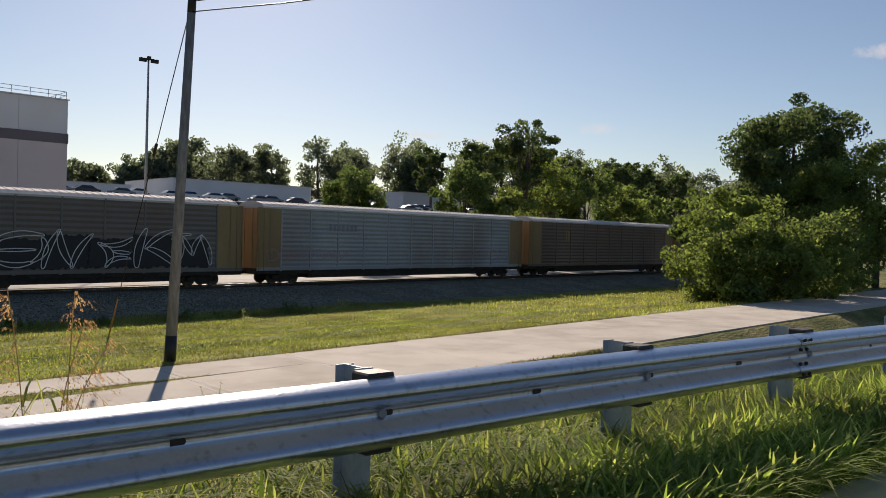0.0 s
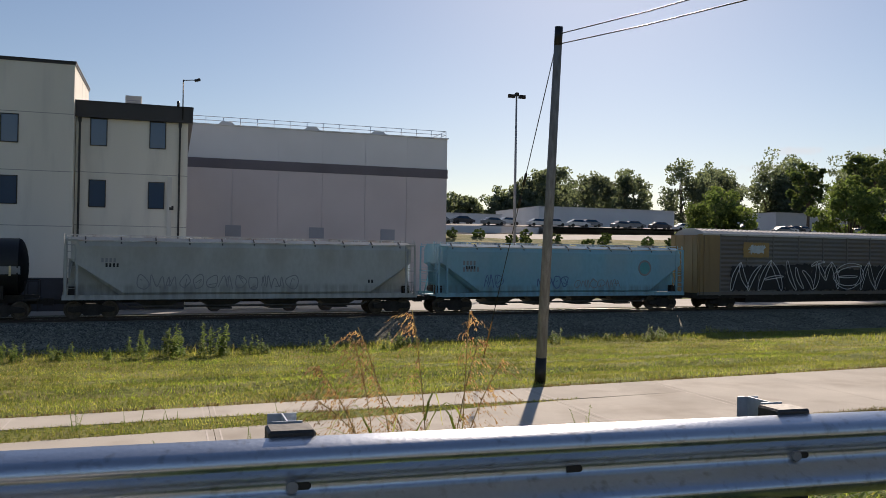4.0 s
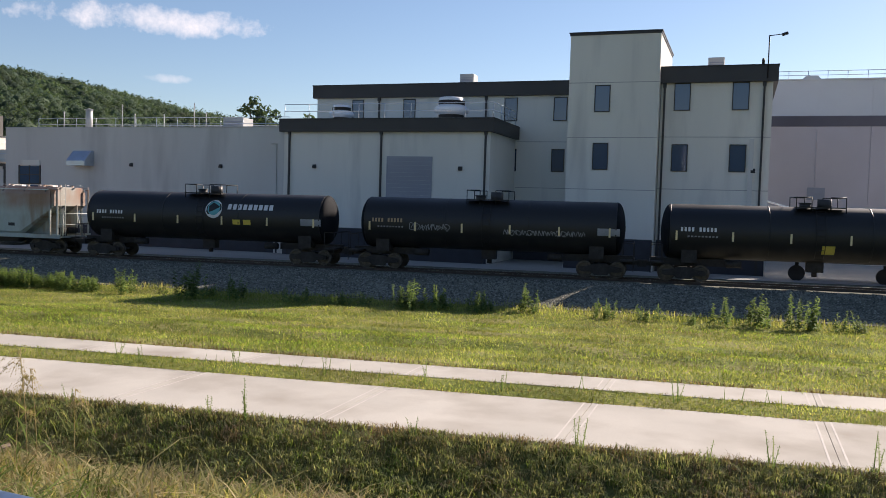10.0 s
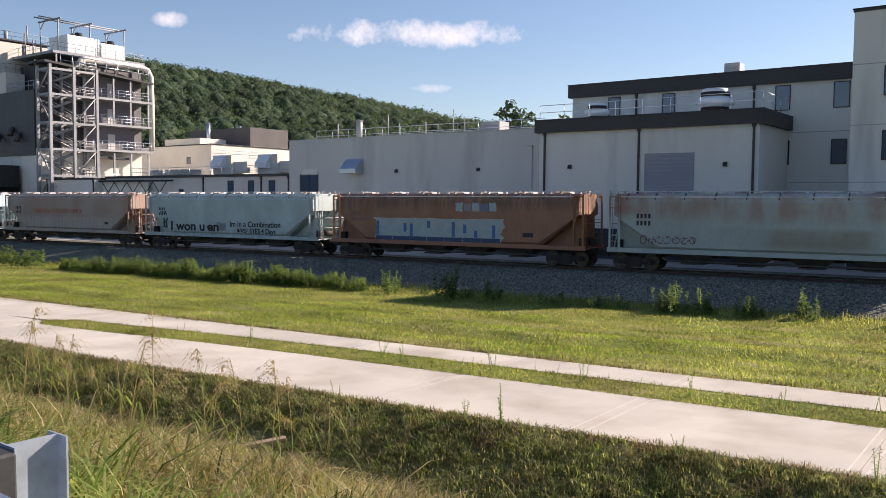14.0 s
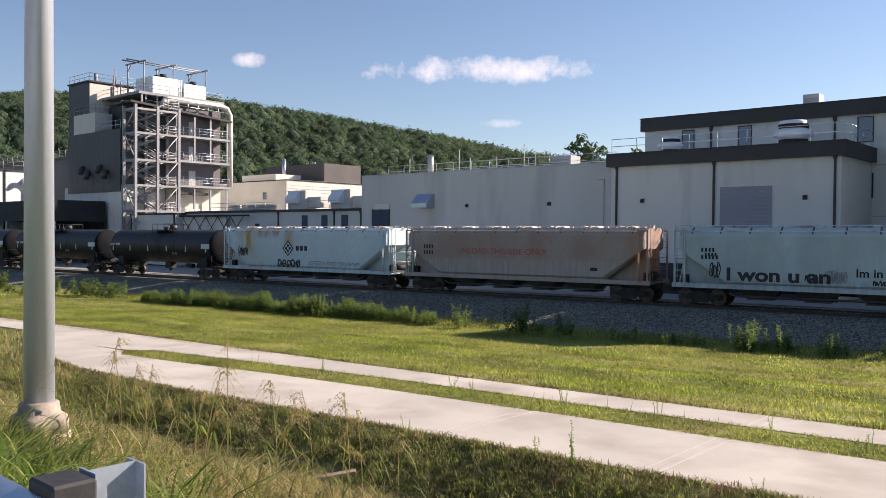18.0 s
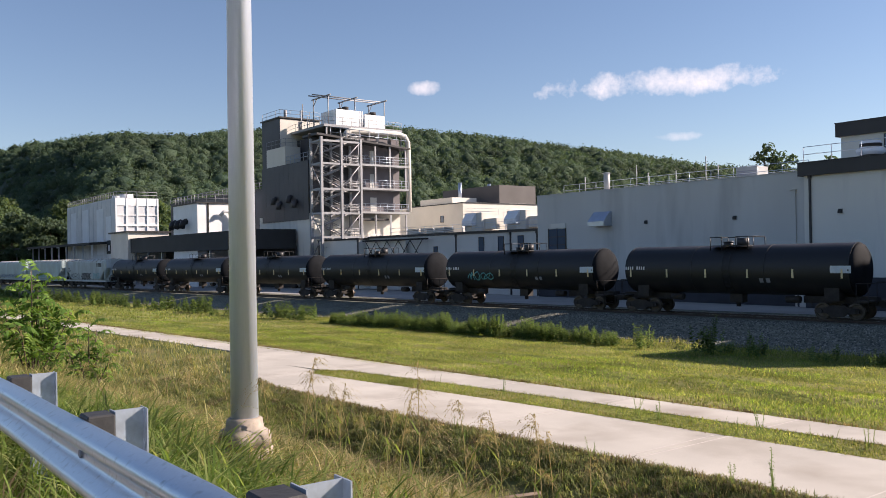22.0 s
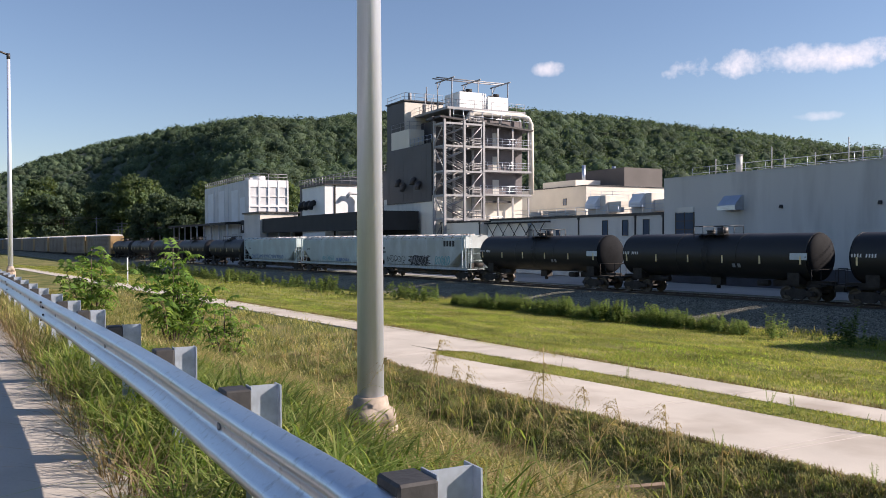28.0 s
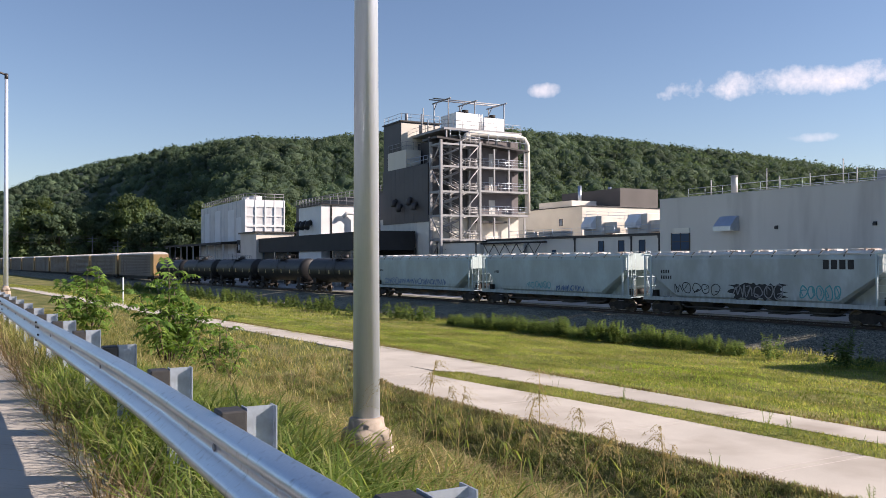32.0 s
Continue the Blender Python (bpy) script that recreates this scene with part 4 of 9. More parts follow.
P_RACK2 = paint("dark_rack_screens", (0.175, 0.165, 0.155), (0.17, 0.13, 0.11), 0.35)
P_RACK3 = paint("brown_rack_screens", (0.22, 0.15, 0.12), (0.14, 0.1, 0.08), 0.4)
P_RACK4 = paint("dusty_pale_rack_screens", (0.155, 0.125, 0.105), (0.11, 0.085, 0.07), 0.35)
P_YEL = paint("yellow_rack_ends", (0.40, 0.27, 0.105), (0.24, 0.16, 0.09), 0.45)

# cars from the front of the train: kind, place of the left end at 16 s
CARS = [
    ("rack", 244.0, P_RACK3, P_YEL, "grimy brown enclosed automobile carrier"),
    ("rack", 213.5, P_RACK3, P_YEL, "brown-stained enclosed automobile carrier with orange ends"),
    ("rack", 182.3, P_RACK1, P_YEL, "silver ribbed automobile carrier with yellow ends"),
    ("rack", 151.9, P_RACK2, P_YEL, "dark automobile carrier with white outlined graffiti"),
    ("hop", 131.6, P_BLUE, P_BLUE, "faded light blue covered hopper car"),
    ("hop", 110.6, P_GREY, P_GREY, "weathered grey covered hopper car with black graffiti"),
    ("tank", 92.36, P_BLACK, P_HEAD, "black tank car with white stencilled bars"),
    ("hop", 72.6, P_TAN, P_TAN, "tan covered hopper car with rust streaks along the top"),
    ("tank", 54.8, P_BLACK, P_HEAD, "black tank car with dusty ends and white tape"),
    ("tank", 37.6, P_BLACK, P_HEAD, "black tank car with white graffiti scribbles"),
    ("tank", 19.2, P_BLACK, P_HEAD, "black tank car with a round blue and white emblem"),
    ("hop", -0.4, P_NLSX, P_NLSX, "rust-stained grey-green covered hopper car"),
    ("hop", -20.2, P_RUST, P_RENDF, "rusty orange-brown hopper car with a pale blue graffiti panel"),
    ("hop", -39.3, P_PALE, P_WHITE2, "pale blue-grey hopper car with black graffiti writing"),
    ("hop", -58.4, P_BROWN, P_BROWN, "brown-dusted hopper car with red unloading notice"),
    ("hop", -77.5, P_WHITE, P_WHITE, "white hopper car with orange-brown streaks and diamond emblem"),
    ("tank", -94.4, P_BLACK, P_HEAD, "black tank car with dusty brown end"),
    ("tank", -111.8, P_BLACK, P_HEAD, "black tank car with teal graffiti"),
    ("tank", -129.6, P_BLACK, P_HEAD, "black tank car with white stencilled bars"),
    ("tank", -147.3, P_BLACK, P_HEAD, "black tank car with white stencilled bars"),
    ("tank", -164.8, P_BLACK, P_HEAD, "black tank car with dusty end"),
    ("tank", -182.5, P_BLACK, P_HEAD, "black tank car with dusty end"),
    ("hop", -201.4, P_WHITE2, P_WHITE, "dull white hopper car with black and grey graffiti"),
    ("hop", -220.6, P_PALE, P_WHITE, "pale green-grey hopper car with small graffiti"),
    ("hop", -241.0, P_PALE, P_WHITE, "pale blue-grey hopper car with faint graffiti"),
    ("tank", -258.0, P_BLACK, P_BLACK, "black tank car with dust and sheen painted on its top"),
    ("tank", -275.0, P_BLACK, P_BLACK, "black tank car with dust and sheen painted on its top"),
    ("tank", -292.2, P_BLACK, P_BLACK, "black tank car with dust and sheen painted on its top"),
    ("tank", -309.4, P_BLACK, P_BLACK, "grey-streaked black tank car"),
    ("tank", -326.5, P_BLACK, P_BLACK, "black tank car behind the automobile carriers"),
] + [("rack", -355.5 - 29.0 * k, P_RACK4, P_YEL, "grey-brown automobile carrier with bright yellow end") for k in range(10)]
TRAIN = []


def build_train():
    right = 274.0
    for kind, left, a, b, label in CARS:
        L = right - left
        u = (right + left) / 2
        right = left
        if kind == "rack":
            car = autorack(L, a, b, label)
        elif kind == "hop":
            car = hopper_car(L, a, b, label)
        else:
            car = tank_car(L, a, b, label)
        TRAIN.append((car, u))


build_train()


def travel(t):
    return 9.59 * (t - 16) + 0.01255 * (t - 16) ** 2


def car_pose(u):
    return pose(*on_track(u, 1.52, 0.0), 0, -math.degrees(GRADE), HEAD)


# ---- guardrail ----
def guardrail():
    POST_S = 1.905
    pbm = bmesh.new()
    # I-section post, web across the rail line
    box(pbm, -0.05, -0.075, -0.9, 0.05, -0.069, 0.78)
    box(pbm, -0.05, 0.069, -0.9, 0.05, 0.075, 0.78)
    box(pbm, -0.003, -0.069, -0.9, 0.003, 0.069, 0.78)
    PM = mesh_of("post", pbm, POSTM)
    bbm = bmesh.new()
    box(bbm, -0.075, -0.205, 0.42, 0.075, -0.08, 0.775)
    bmesh.ops.bevel(bbm, geom=bbm.edges[:], offset=0.008, segments=1, affect="EDGES")
    BMESH = mesh_of("blockout", bbm, BLOCKOUT)
    nbm = bmesh.new()
    tube(nbm, (0, -0.224, 0.60), (0, -0.2, 0.60), 0.019, 12)
    NM = mesh_of("bolt", nbm, STEELGREY)
    obm = bmesh.new()
    prism(obm, [(0.0, 0.588), (0.052, 0.588), (0.060, 0.594), (0.060, 0.606), (0.052, 0.612), (0.0, 0.612)], "y", -0.2135, -0.2105)
    OM = mesh_of("bolt_slot", obm, BLACKM)
    sbm = bmesh.new()
    tube(sbm, (0, -0.006, 0), (0, 0.012, 0), 0.012, 8)
    SB = mesh_of("splice_bolt", sbm, DARKSTEEL)
    rail = thing("guardrail", "galvanised steel W-beam guardrail on posts with black blockouts", "guardrail", kind="structure")

    def line_y(x):
        return -0.012 * max(0, x - 4) ** 1.6 if x > 4 else bend(x)
    for k in range(-50, 9):
        x = k * POST_S
        y = line_y(x)
        z = road_z(x)
        a = shared("post", PM, rail, pose(x - 0.05, y - 0.075, z))
        shared("blockout", BMESH, rail, pose(x - 0.05, y - 0.075, z))
        shared("bolt", NM, rail, pose(x - 0.05, y - 0.075, z))
        shared("bolt_slot", OM, rail, pose(x - 0.05, y - 0.075, z))
        xm = x + POST_S / 2
        shared("bolt_slot", OM, rail, pose(xm - 0.05, line_y(xm) - 0.075, road_z(xm)))
    # the W section, from top to bottom, y towards the road is negative
    half = [(0.0, 0.156), (-0.003, 0.1565), (-0.052, 0.136), (-0.064, 0.130), (-0.074, 0.121), (-0.080, 0.111), (-0.083, 0.099), (-0.083, 0.092), (-0.080, 0.082), (-0.074, 0.074), (-0.066, 0.067), (-0.020, 0.033), (-0.011, 0.026), (-0.004, 0.018), (-0.0005, 0.010), (0.0, 0.0)]
    W = half + [(y, -z) for y, z in reversed(half[:-1])]
    t = 0.004
    prof = W + [(y + t + 0.0005, z) for y, z in reversed(W)]
    joints = [-95, -86.8, -79.2, -71.6, -64, -56.3, -48.7, -41.1, -33.5, -25.8, -18.2, -10.6, 1.6, 9.2, 16.8]
    for k, (x0, x1) in enumerate(zip(joints, joints[1:])):
        x1 += 0.16
        bm = bmesh.new()
        n = 12
        rings = []
        for i in range(n + 1):
            x = x0 + (x1 - x0) * i / n
            off = 0.004 * (k % 2)
            rings.append([(x, line_y(x) - 0.285 + y - off, road_z(x) + 0.60 + z) for y, z in prof])
        loft(bm, rings, caps=False, smooth=True)
        beam = part("beam", bm, GALV, rail)
        for zz in (-0.12, -0.05, 0.05, 0.12):
            for dx in (0.04, 0.12):
                xx = x0 + dx
                yy = line_y(xx) - 0.285 - (0.078 if abs(zz) > 0.1 else 0.052) - 0.012
                shared("splice_bolt", SB, beam, pose(xx, yy, road_z(xx) + 0.60 + zz))


guardrail()

# ---- light poles ----
def light_pole(x, y, z, h=9.5, r=0.125):
    lp = thing("street_lamp", "brushed aluminium lamp post on a concrete footing", "street lamp", "street lamps", m=pose(x, y, z))
    bm = bmesh.new()
    tube(bm, (0, 0, 0.30), (0, 0, h), r, 24, r * 0.62)
    part("pole", bm, ALU, lp)
    bm = bmesh.new()
    loft(bm, [[(s * math.cos(a), s * math.sin(a), zz) for a in (math.pi / 4 * (i + 0.5) for i in range(8))] for s, zz in ((0.27, -0.5), (0.25, 0.0), (0.235, 0.12))], smooth=False)
    part("footing", bm, mat("cast_concrete", (0.42, 0.33, 0.26), 0.9, 0, 0.2, 2, 0.2, 40), lp)
    bm = bmesh.new()
    seg = 32
    loft(bm, [[(q * (1 + 0.13 * lobe * math.cos(4 * a + math.pi)) * math.cos(a), q * (1 + 0.13 * lobe * math.cos(4 * a + math.pi)) * math.sin(a), zz) for a in (2 * math.pi * i / seg for i in range(seg))] for q, lobe, zz in ((0.205, 1.0, 0.12), (0.205, 1.0, 0.235), (0.19, 1.0, 0.262), (0.158, 0.3, 0.285), (0.150, 0.0, 0.36), (0.128, 0.0, 0.375))])
    part("base_shroud", bm, mat("tan_cast_covers", (0.36, 0.30, 0.245), 0.7, 0.1, 0.2, 6, 0.1, 30, (0.28, 0.24, 0.2), 0.25, 5), lp, "tan clamshell shroud round the pole's foot")
    bm = bmesh.new()
    tube(bm, (0, 0, h - 0.15), (0, 0, h + 0.12), r * 0.72, 10)
    tube(bm, (0, 0, h + 0.05), (0, -0.7, h + 0.30), 0.05, 8)
    box(bm, -0.16, -1.5, h + 0.26, 0.16, -0.6, h + 0.40)
    part("lamp_arm", bm, FASCIA, lp)
    return lp


light_pole(-4.66, 1.66, -0.30, 12, 0.118)

# ---- buildings ----
def window(parent, x, z, w=0.95, h=1.72, y=0.0):
    """A window with its top at z: a dark frame standing proud of the wall round a set-back pane."""
    wd = new("window")
    wd.parent = parent
    wd["label"] = "dark-framed upright window"
    boxpart("pane", (x - w / 2, y - 0.022, z - h, x + w / 2, y - 0.006, z), GLASS, wd)
    bm = bmesh.new()
    for b in ((x - w / 2 - 0.06, z - h - 0.06, x + w / 2 + 0.06, z - h), (x - w / 2 - 0.06, z, x + w / 2 + 0.06, z + 0.06), (x - w / 2 - 0.06, z - h, x - w / 2, z), (x + w / 2, z - h, x + w / 2 + 0.06, z)):
        box(bm, b[0], y - 0.06, b[1], b[2], y - 0.003, b[3])
    part("window_frame", bm, BLACKM, wd)


def block(name, b, wall, roofmat, label, fascia=None, over=0.3, category="building"):
    x0, y0, z0, x1, y1, z1 = b
    t = thing(name, label, category)
    boxpart("wall", (x0, y0, z0, x1, y1, z1 - (fascia or 0)), wall, t)
    if fascia:
        bm = bmesh.new()
        prism(bm, [(x0 - over, y0 - over), (x1 + over, y0 - over), (x1 + over, y1 + over), (x0 - over, y1 + over)], "z", z1 - fascia, z1 - 0.08)
        part("fascia", bm, FASCIA, t, "dark metal fascia band")
        boxpart("coping", (x0 - over - 0.04, y0 - over - 0.04, z1 - 0.08, x1 + over + 0.04, y1 + over + 0.04, z1), BLACKM, t)
        boxpart("roof", (x0 - over + 0.2, y0 - over + 0.2, z1, x1 + over - 0.2, y1 + over - 0.2, z1 + 0.03), roofmat, t)
    else:
        boxpart("coping", (x0 - over, y0 - over, z1, x1 + over, y1 + over, z1 + 0.07), mat("pale_coping", (0.5, 0.5, 0.5), 0.6, 0.3, 0.1, 1), t)
        boxpart("roof", (x0 + 0.2, y0 + 0.2, z1 + 0.07, x1 - 0.2, y1 - 0.2, z1 + 0.1), roofmat, t)
    return t


def downpipe(parent, x, y, z0, z1):
    bm = bmesh.new()
    box(bm, x - 0.065, y - 0.13, z0, x + 0.065, y - 0.004, z1)
    box(bm, x - 0.11, y - 0.18, z1 - 0.3, x + 0.11, y - 0.004, z1)
    part("downpipe", bm, FASCIA, parent)


def joint_line(parent, x0, x1, y, z):
    boxpart("wall_joint", (x0, y - 0.012, z - 0.025, x1, y - 0.002, z + 0.025), mat("joint_shadow_strip", (0.40, 0.39, 0.37), 0.9, 0, 0.05), parent)


def wall_lamp(parent, x, y, z):
    bm = bmesh.new()
    prism(bm, [(-0.16, -0.14), (-0.0, -0.14), (-0.0, 0.16), (-0.06, 0.16), (-0.16, 0.02)], "x", x - 0.14, x + 0.14)
    bmesh.ops.translate(bm, verts=bm.verts[:], vec=(0, y - 0.003, z))
    part("wall_lamp", bm, BLACKM, parent)


def railing(parent, pts, h=1.05, step=2.0, r=0.025, m=None, rails=2, name="roof_railing"):
    bm = bmesh.new()
    for a, b in zip(pts, pts[1:]):
        a, b = Vector(a), Vector(b)
        n = max(1, round((b - a).length / step))
        for i in range(n + 1):
            p = a.lerp(b, i / n)
            tube(bm, p, p + Vector((0, 0, h)), r, 5)
        for k in range(rails):
            z = Vector((0, 0, h * (k + 1) / rails))
            tube(bm, a + z, b + z, r, 5)
    return part(name, bm, m or GALV, parent)


def roof_fan(x, y, z, r, h):
    t = thing("roof_fan", "round bright aluminium roof exhaust fan", "roof fan", "roof fans", m=pose(x, y, z))
    bm = bmesh.new()
    seg = 20
    prof = [(0.7, 0.0), (0.72, 0.35), (0.98, 0.40), (1.0, 0.55), (0.9, 0.62), (0.74, 0.66), (0.74, 0.88), (0.66, 0.97), (0.02, 1.0)]
    loft(bm, [[(r * pr * math.cos(a), r * pr * math.sin(a), h * ph) for a in (2 * math.pi * i / seg for i in range(seg))] for pr, ph in prof])
    part("hood", bm, WHITEM, t)
    bm = bmesh.new()
    loft(bm, [[(r * 0.755 * math.cos(a), r * 0.755 * math.sin(a), h * zz) for a in (2 * math.pi * i / seg for i in range(seg))] for zz in (0.68, 0.84)], caps=False)
    part("louvre_band", bm, DARKSTEEL, t)
    bm = bmesh.new()
    loft(bm, [[(r * 0.73 * math.cos(a), r * 0.73 * math.sin(a), h * zz) for a in (2 * math.pi * i / seg for i in range(seg))] for zz in (0.06, 0.3)], caps=False)
    part("lower_band", bm, DARKSTEEL, t)
    boxpart("kerb", (-r * 0.75, -r * 0.75, -0.2, r * 0.75, r * 0.75, 0.06), ROOFM, t)


UNITGREY = mat("dull_grey_unit_paint", (0.44, 0.45, 0.45), 0.6, 0.1, 0.1, 0.6)


def ac_unit(x, y, z, w, d, h, label="grey rooftop air-conditioning unit"):
    t = thing("rooftop_unit", label, "rooftop unit", "rooftop units", m=pose(x, y, z))
    boxpart("housing", (-w / 2, -d / 2, 0.1, w / 2, d / 2, h), UNITGREY, t, bevel=0.02)
    boxpart("base_frame", (-w / 2 + 0.05, -d / 2 + 0.05, 0, w / 2 - 0.05, d / 2 - 0.05, 0.1), BLACKM, t)
    for i in range(5):
        zz = 0.25 + (h - 0.5) * i / 5
        boxpart("louvre", (-w / 2 + 0.1, -d / 2 - 0.02, zz, w / 2 - 0.1, -d / 2 + 0.002, zz + (h - 0.5) / 9), DOORGREY, t)
    return t


def offices():
    wr = block("office_wing", (-2.85, 57.5, -3, 4.25, 78, 11.15), STUCCO, ROOFM, "three-storey pale stucco office wing with dark fascia", 1.1)
    for x in (-1.45, 2.28):
        window(wr, x, 9.98, y=57.5)
        window(wr, x - 0.03, 5.88, y=57.5)
    downpipe(wr, -2.62, 57.5, -3, 10.05)
    downpipe(wr, 3.72, 57.5, -3, 10.05)
    for z in (6.43, 2.9):
        joint_line(wr, -2.85, 4.25, 57.5, z)
    wall_lamp(wr, 3.25, 57.5, 4.2)
    bm = bmesh.new()
    box(bm, 2.95, 57.36, 1.8, 3.25, 57.49, 6.3)
    part("conduit", bm, STUCCO2, wr)
    bm = bmesh.new()
    prism(bm, [(3.95, 2.4), (7.0, 1.55), (7.0, 1.45), (3.95, 2.3)], "y", 58.5, 60.5)
    part("door_canopy", bm, WHITEM, wr)
    ac_unit(0.5, 62, 11.15, 1.1, 1.1, 1.25)
    tw = block("stair_tower", (-9.0, 56.5, -3, -2.9, 66, 13.5), STUCCO, ROOFM, "tall pale stucco stair tower", 0.22, 0.06, "building")
    window(tw, -6.67, 9.82, y=56.5)
    window(tw, -6.67, 5.88, y=56.5)
    for z in (10.05, 6.3, 2.75):
        joint_line(tw, -9.0, -2.9, 56.5, z)
    wl = block("long_office_wing", (-32.0, 63, -3, -9.0, 80, 11.2), STUCCO, ROOFM, "long pale stucco wing with dark fascia and narrow windows", 1.1)
    for x in (-28.15, -23.5, -14.86, -10.9):
        window(wl, x, 9.9, y=63)
    for x in (-14.8, -10.97):
        window(wl, x, 5.88, w=0.9, h=1.65, y=63)
    for x in (-26.2, -16.9):
        downpipe(wl, x, 63, 5, 10.1)
    joint_line(wl, -14.3, -9.0, 63, 6.5)
    joint_line(wl, -14.3, -9.0, 63, 2.9)
    lo = block("loading_building", (-31.1, 56.0, -3, -14.4, 62.95, 7.65), STUCCO, ROOFM, "low pale stucco loading building with grey roller door", 1.0)
    dr = new("roller_door")
    dr.parent = lo
    dr["label"] = "closed grey roller door"
    for i in range(14):
        z = 0.9 + i * 0.275
        boxpart("slat", (-22.3, 55.955 + 0.008 * (i % 2), z, -18.85, 55.997, z + 0.268), DOORGREY, dr)
    for b in ((-22.38, 0.9, -22.3, 4.75), (-18.85, 0.9, -18.77, 4.75), (-22.38, 4.75, -18.77, 4.85)):
        boxpart("door_frame", (b[0], 55.94, b[1], b[2], 55.995, b[3]), DOORGREY, dr)
    for x in (-30.6, -22.85, -14.75):
        downpipe(lo, x, 56.0, -3, 6.75)
    wall_lamp(lo, -28.4, 56, 4.0)
    wall_lamp(lo, -16.6, 56, 4.0)
    boxpart("dock_door", (-17.6, 55.96, -2.6, -14.95, 55.995, 1.2), DOORGREY, lo)
    railing(lo, [(-31.2, 56.2, 7.68), (-14.3, 56.2, 7.68), (-14.3, 62.5, 7.68)], 1.1, 2.0)
    roof_fan(-18.8, 60, 7.68, 1.35, 2.0)
    roof_fan(-28.2, 60, 7.68, 1.0, 1.5)
    ac_unit(-19.4, 66, 11.2, 1.2, 1.2, 1.1)
    PLINTH = mat("dark_wall_base", (0.045, 0.048, 0.058), 0.8, 0, 0.2, 0.8, 0.1, 30)
    boxpart("dark_plinth", (-2.8, 57.42, -3, 4.2, 57.5, -0.6), PLINTH, wr, "dark strip along the wall base")
    boxpart("dark_plinth", (-8.95, 56.42, -3, -2.95, 56.5, -0.6), PLINTH, tw, "dark strip along the wall base")
    boxpart("dark_plinth", (-14.3, 62.92, -3, -9.05, 63.0, -0.6), PLINTH, wl, "dark strip along the wall base")
    boxpart("dark_plinth", (-31.05, 55.90, -3, -14.45, 55.95, -0.6), PLINTH, lo, "dark strip along the wall base")
    # concrete stair and rail in the corner
    st = thing("outside_stair", "grey steel stair in the building's corner", "stair")
    railing(st, [(-14.2, 61.5, 0.6), (-9.4, 61.5, 0.6)], 1.1, 1.2, name="stair_rail")
    bm = bmesh.new()
    prism(bm, [(-12.5, 1.4), (-10.2, 0.2), (-10.2, -0.2), (-12.5, 1.0)], "y", 60.2, 61.4)
    box(bm, -14.3, 60.2, 0.2, -12.5, 62.9, 0.6)
    part("stair_flight", bm, CONCRETE, st)
    # camera mast
    ms = thing("camera_mast", "thin dark mast with a security camera arm", "camera mast", m=pose(3.87, 57.15, 11.15))
    bm = bmesh.new()
    tube(bm, (0, 0, -0.9), (0, 0, 1.85), 0.04, 6)
    tube(bm, (0, 0, 1.8), (0.95, 0, 1.9), 0.03, 6)
    part("mast", bm, BLACKM, ms)
    bm = bmesh.new()
    tube(bm, (0.75, -0.05, 1.82), (1.1, 0.0, 1.95), 0.1, 8)
    tube(bm, (-0.3, 0, 0.0), (-0.3, 0, 0.35), 0.09, 8)
    part("camera_head", bm, BLACKM, ms)


offices()


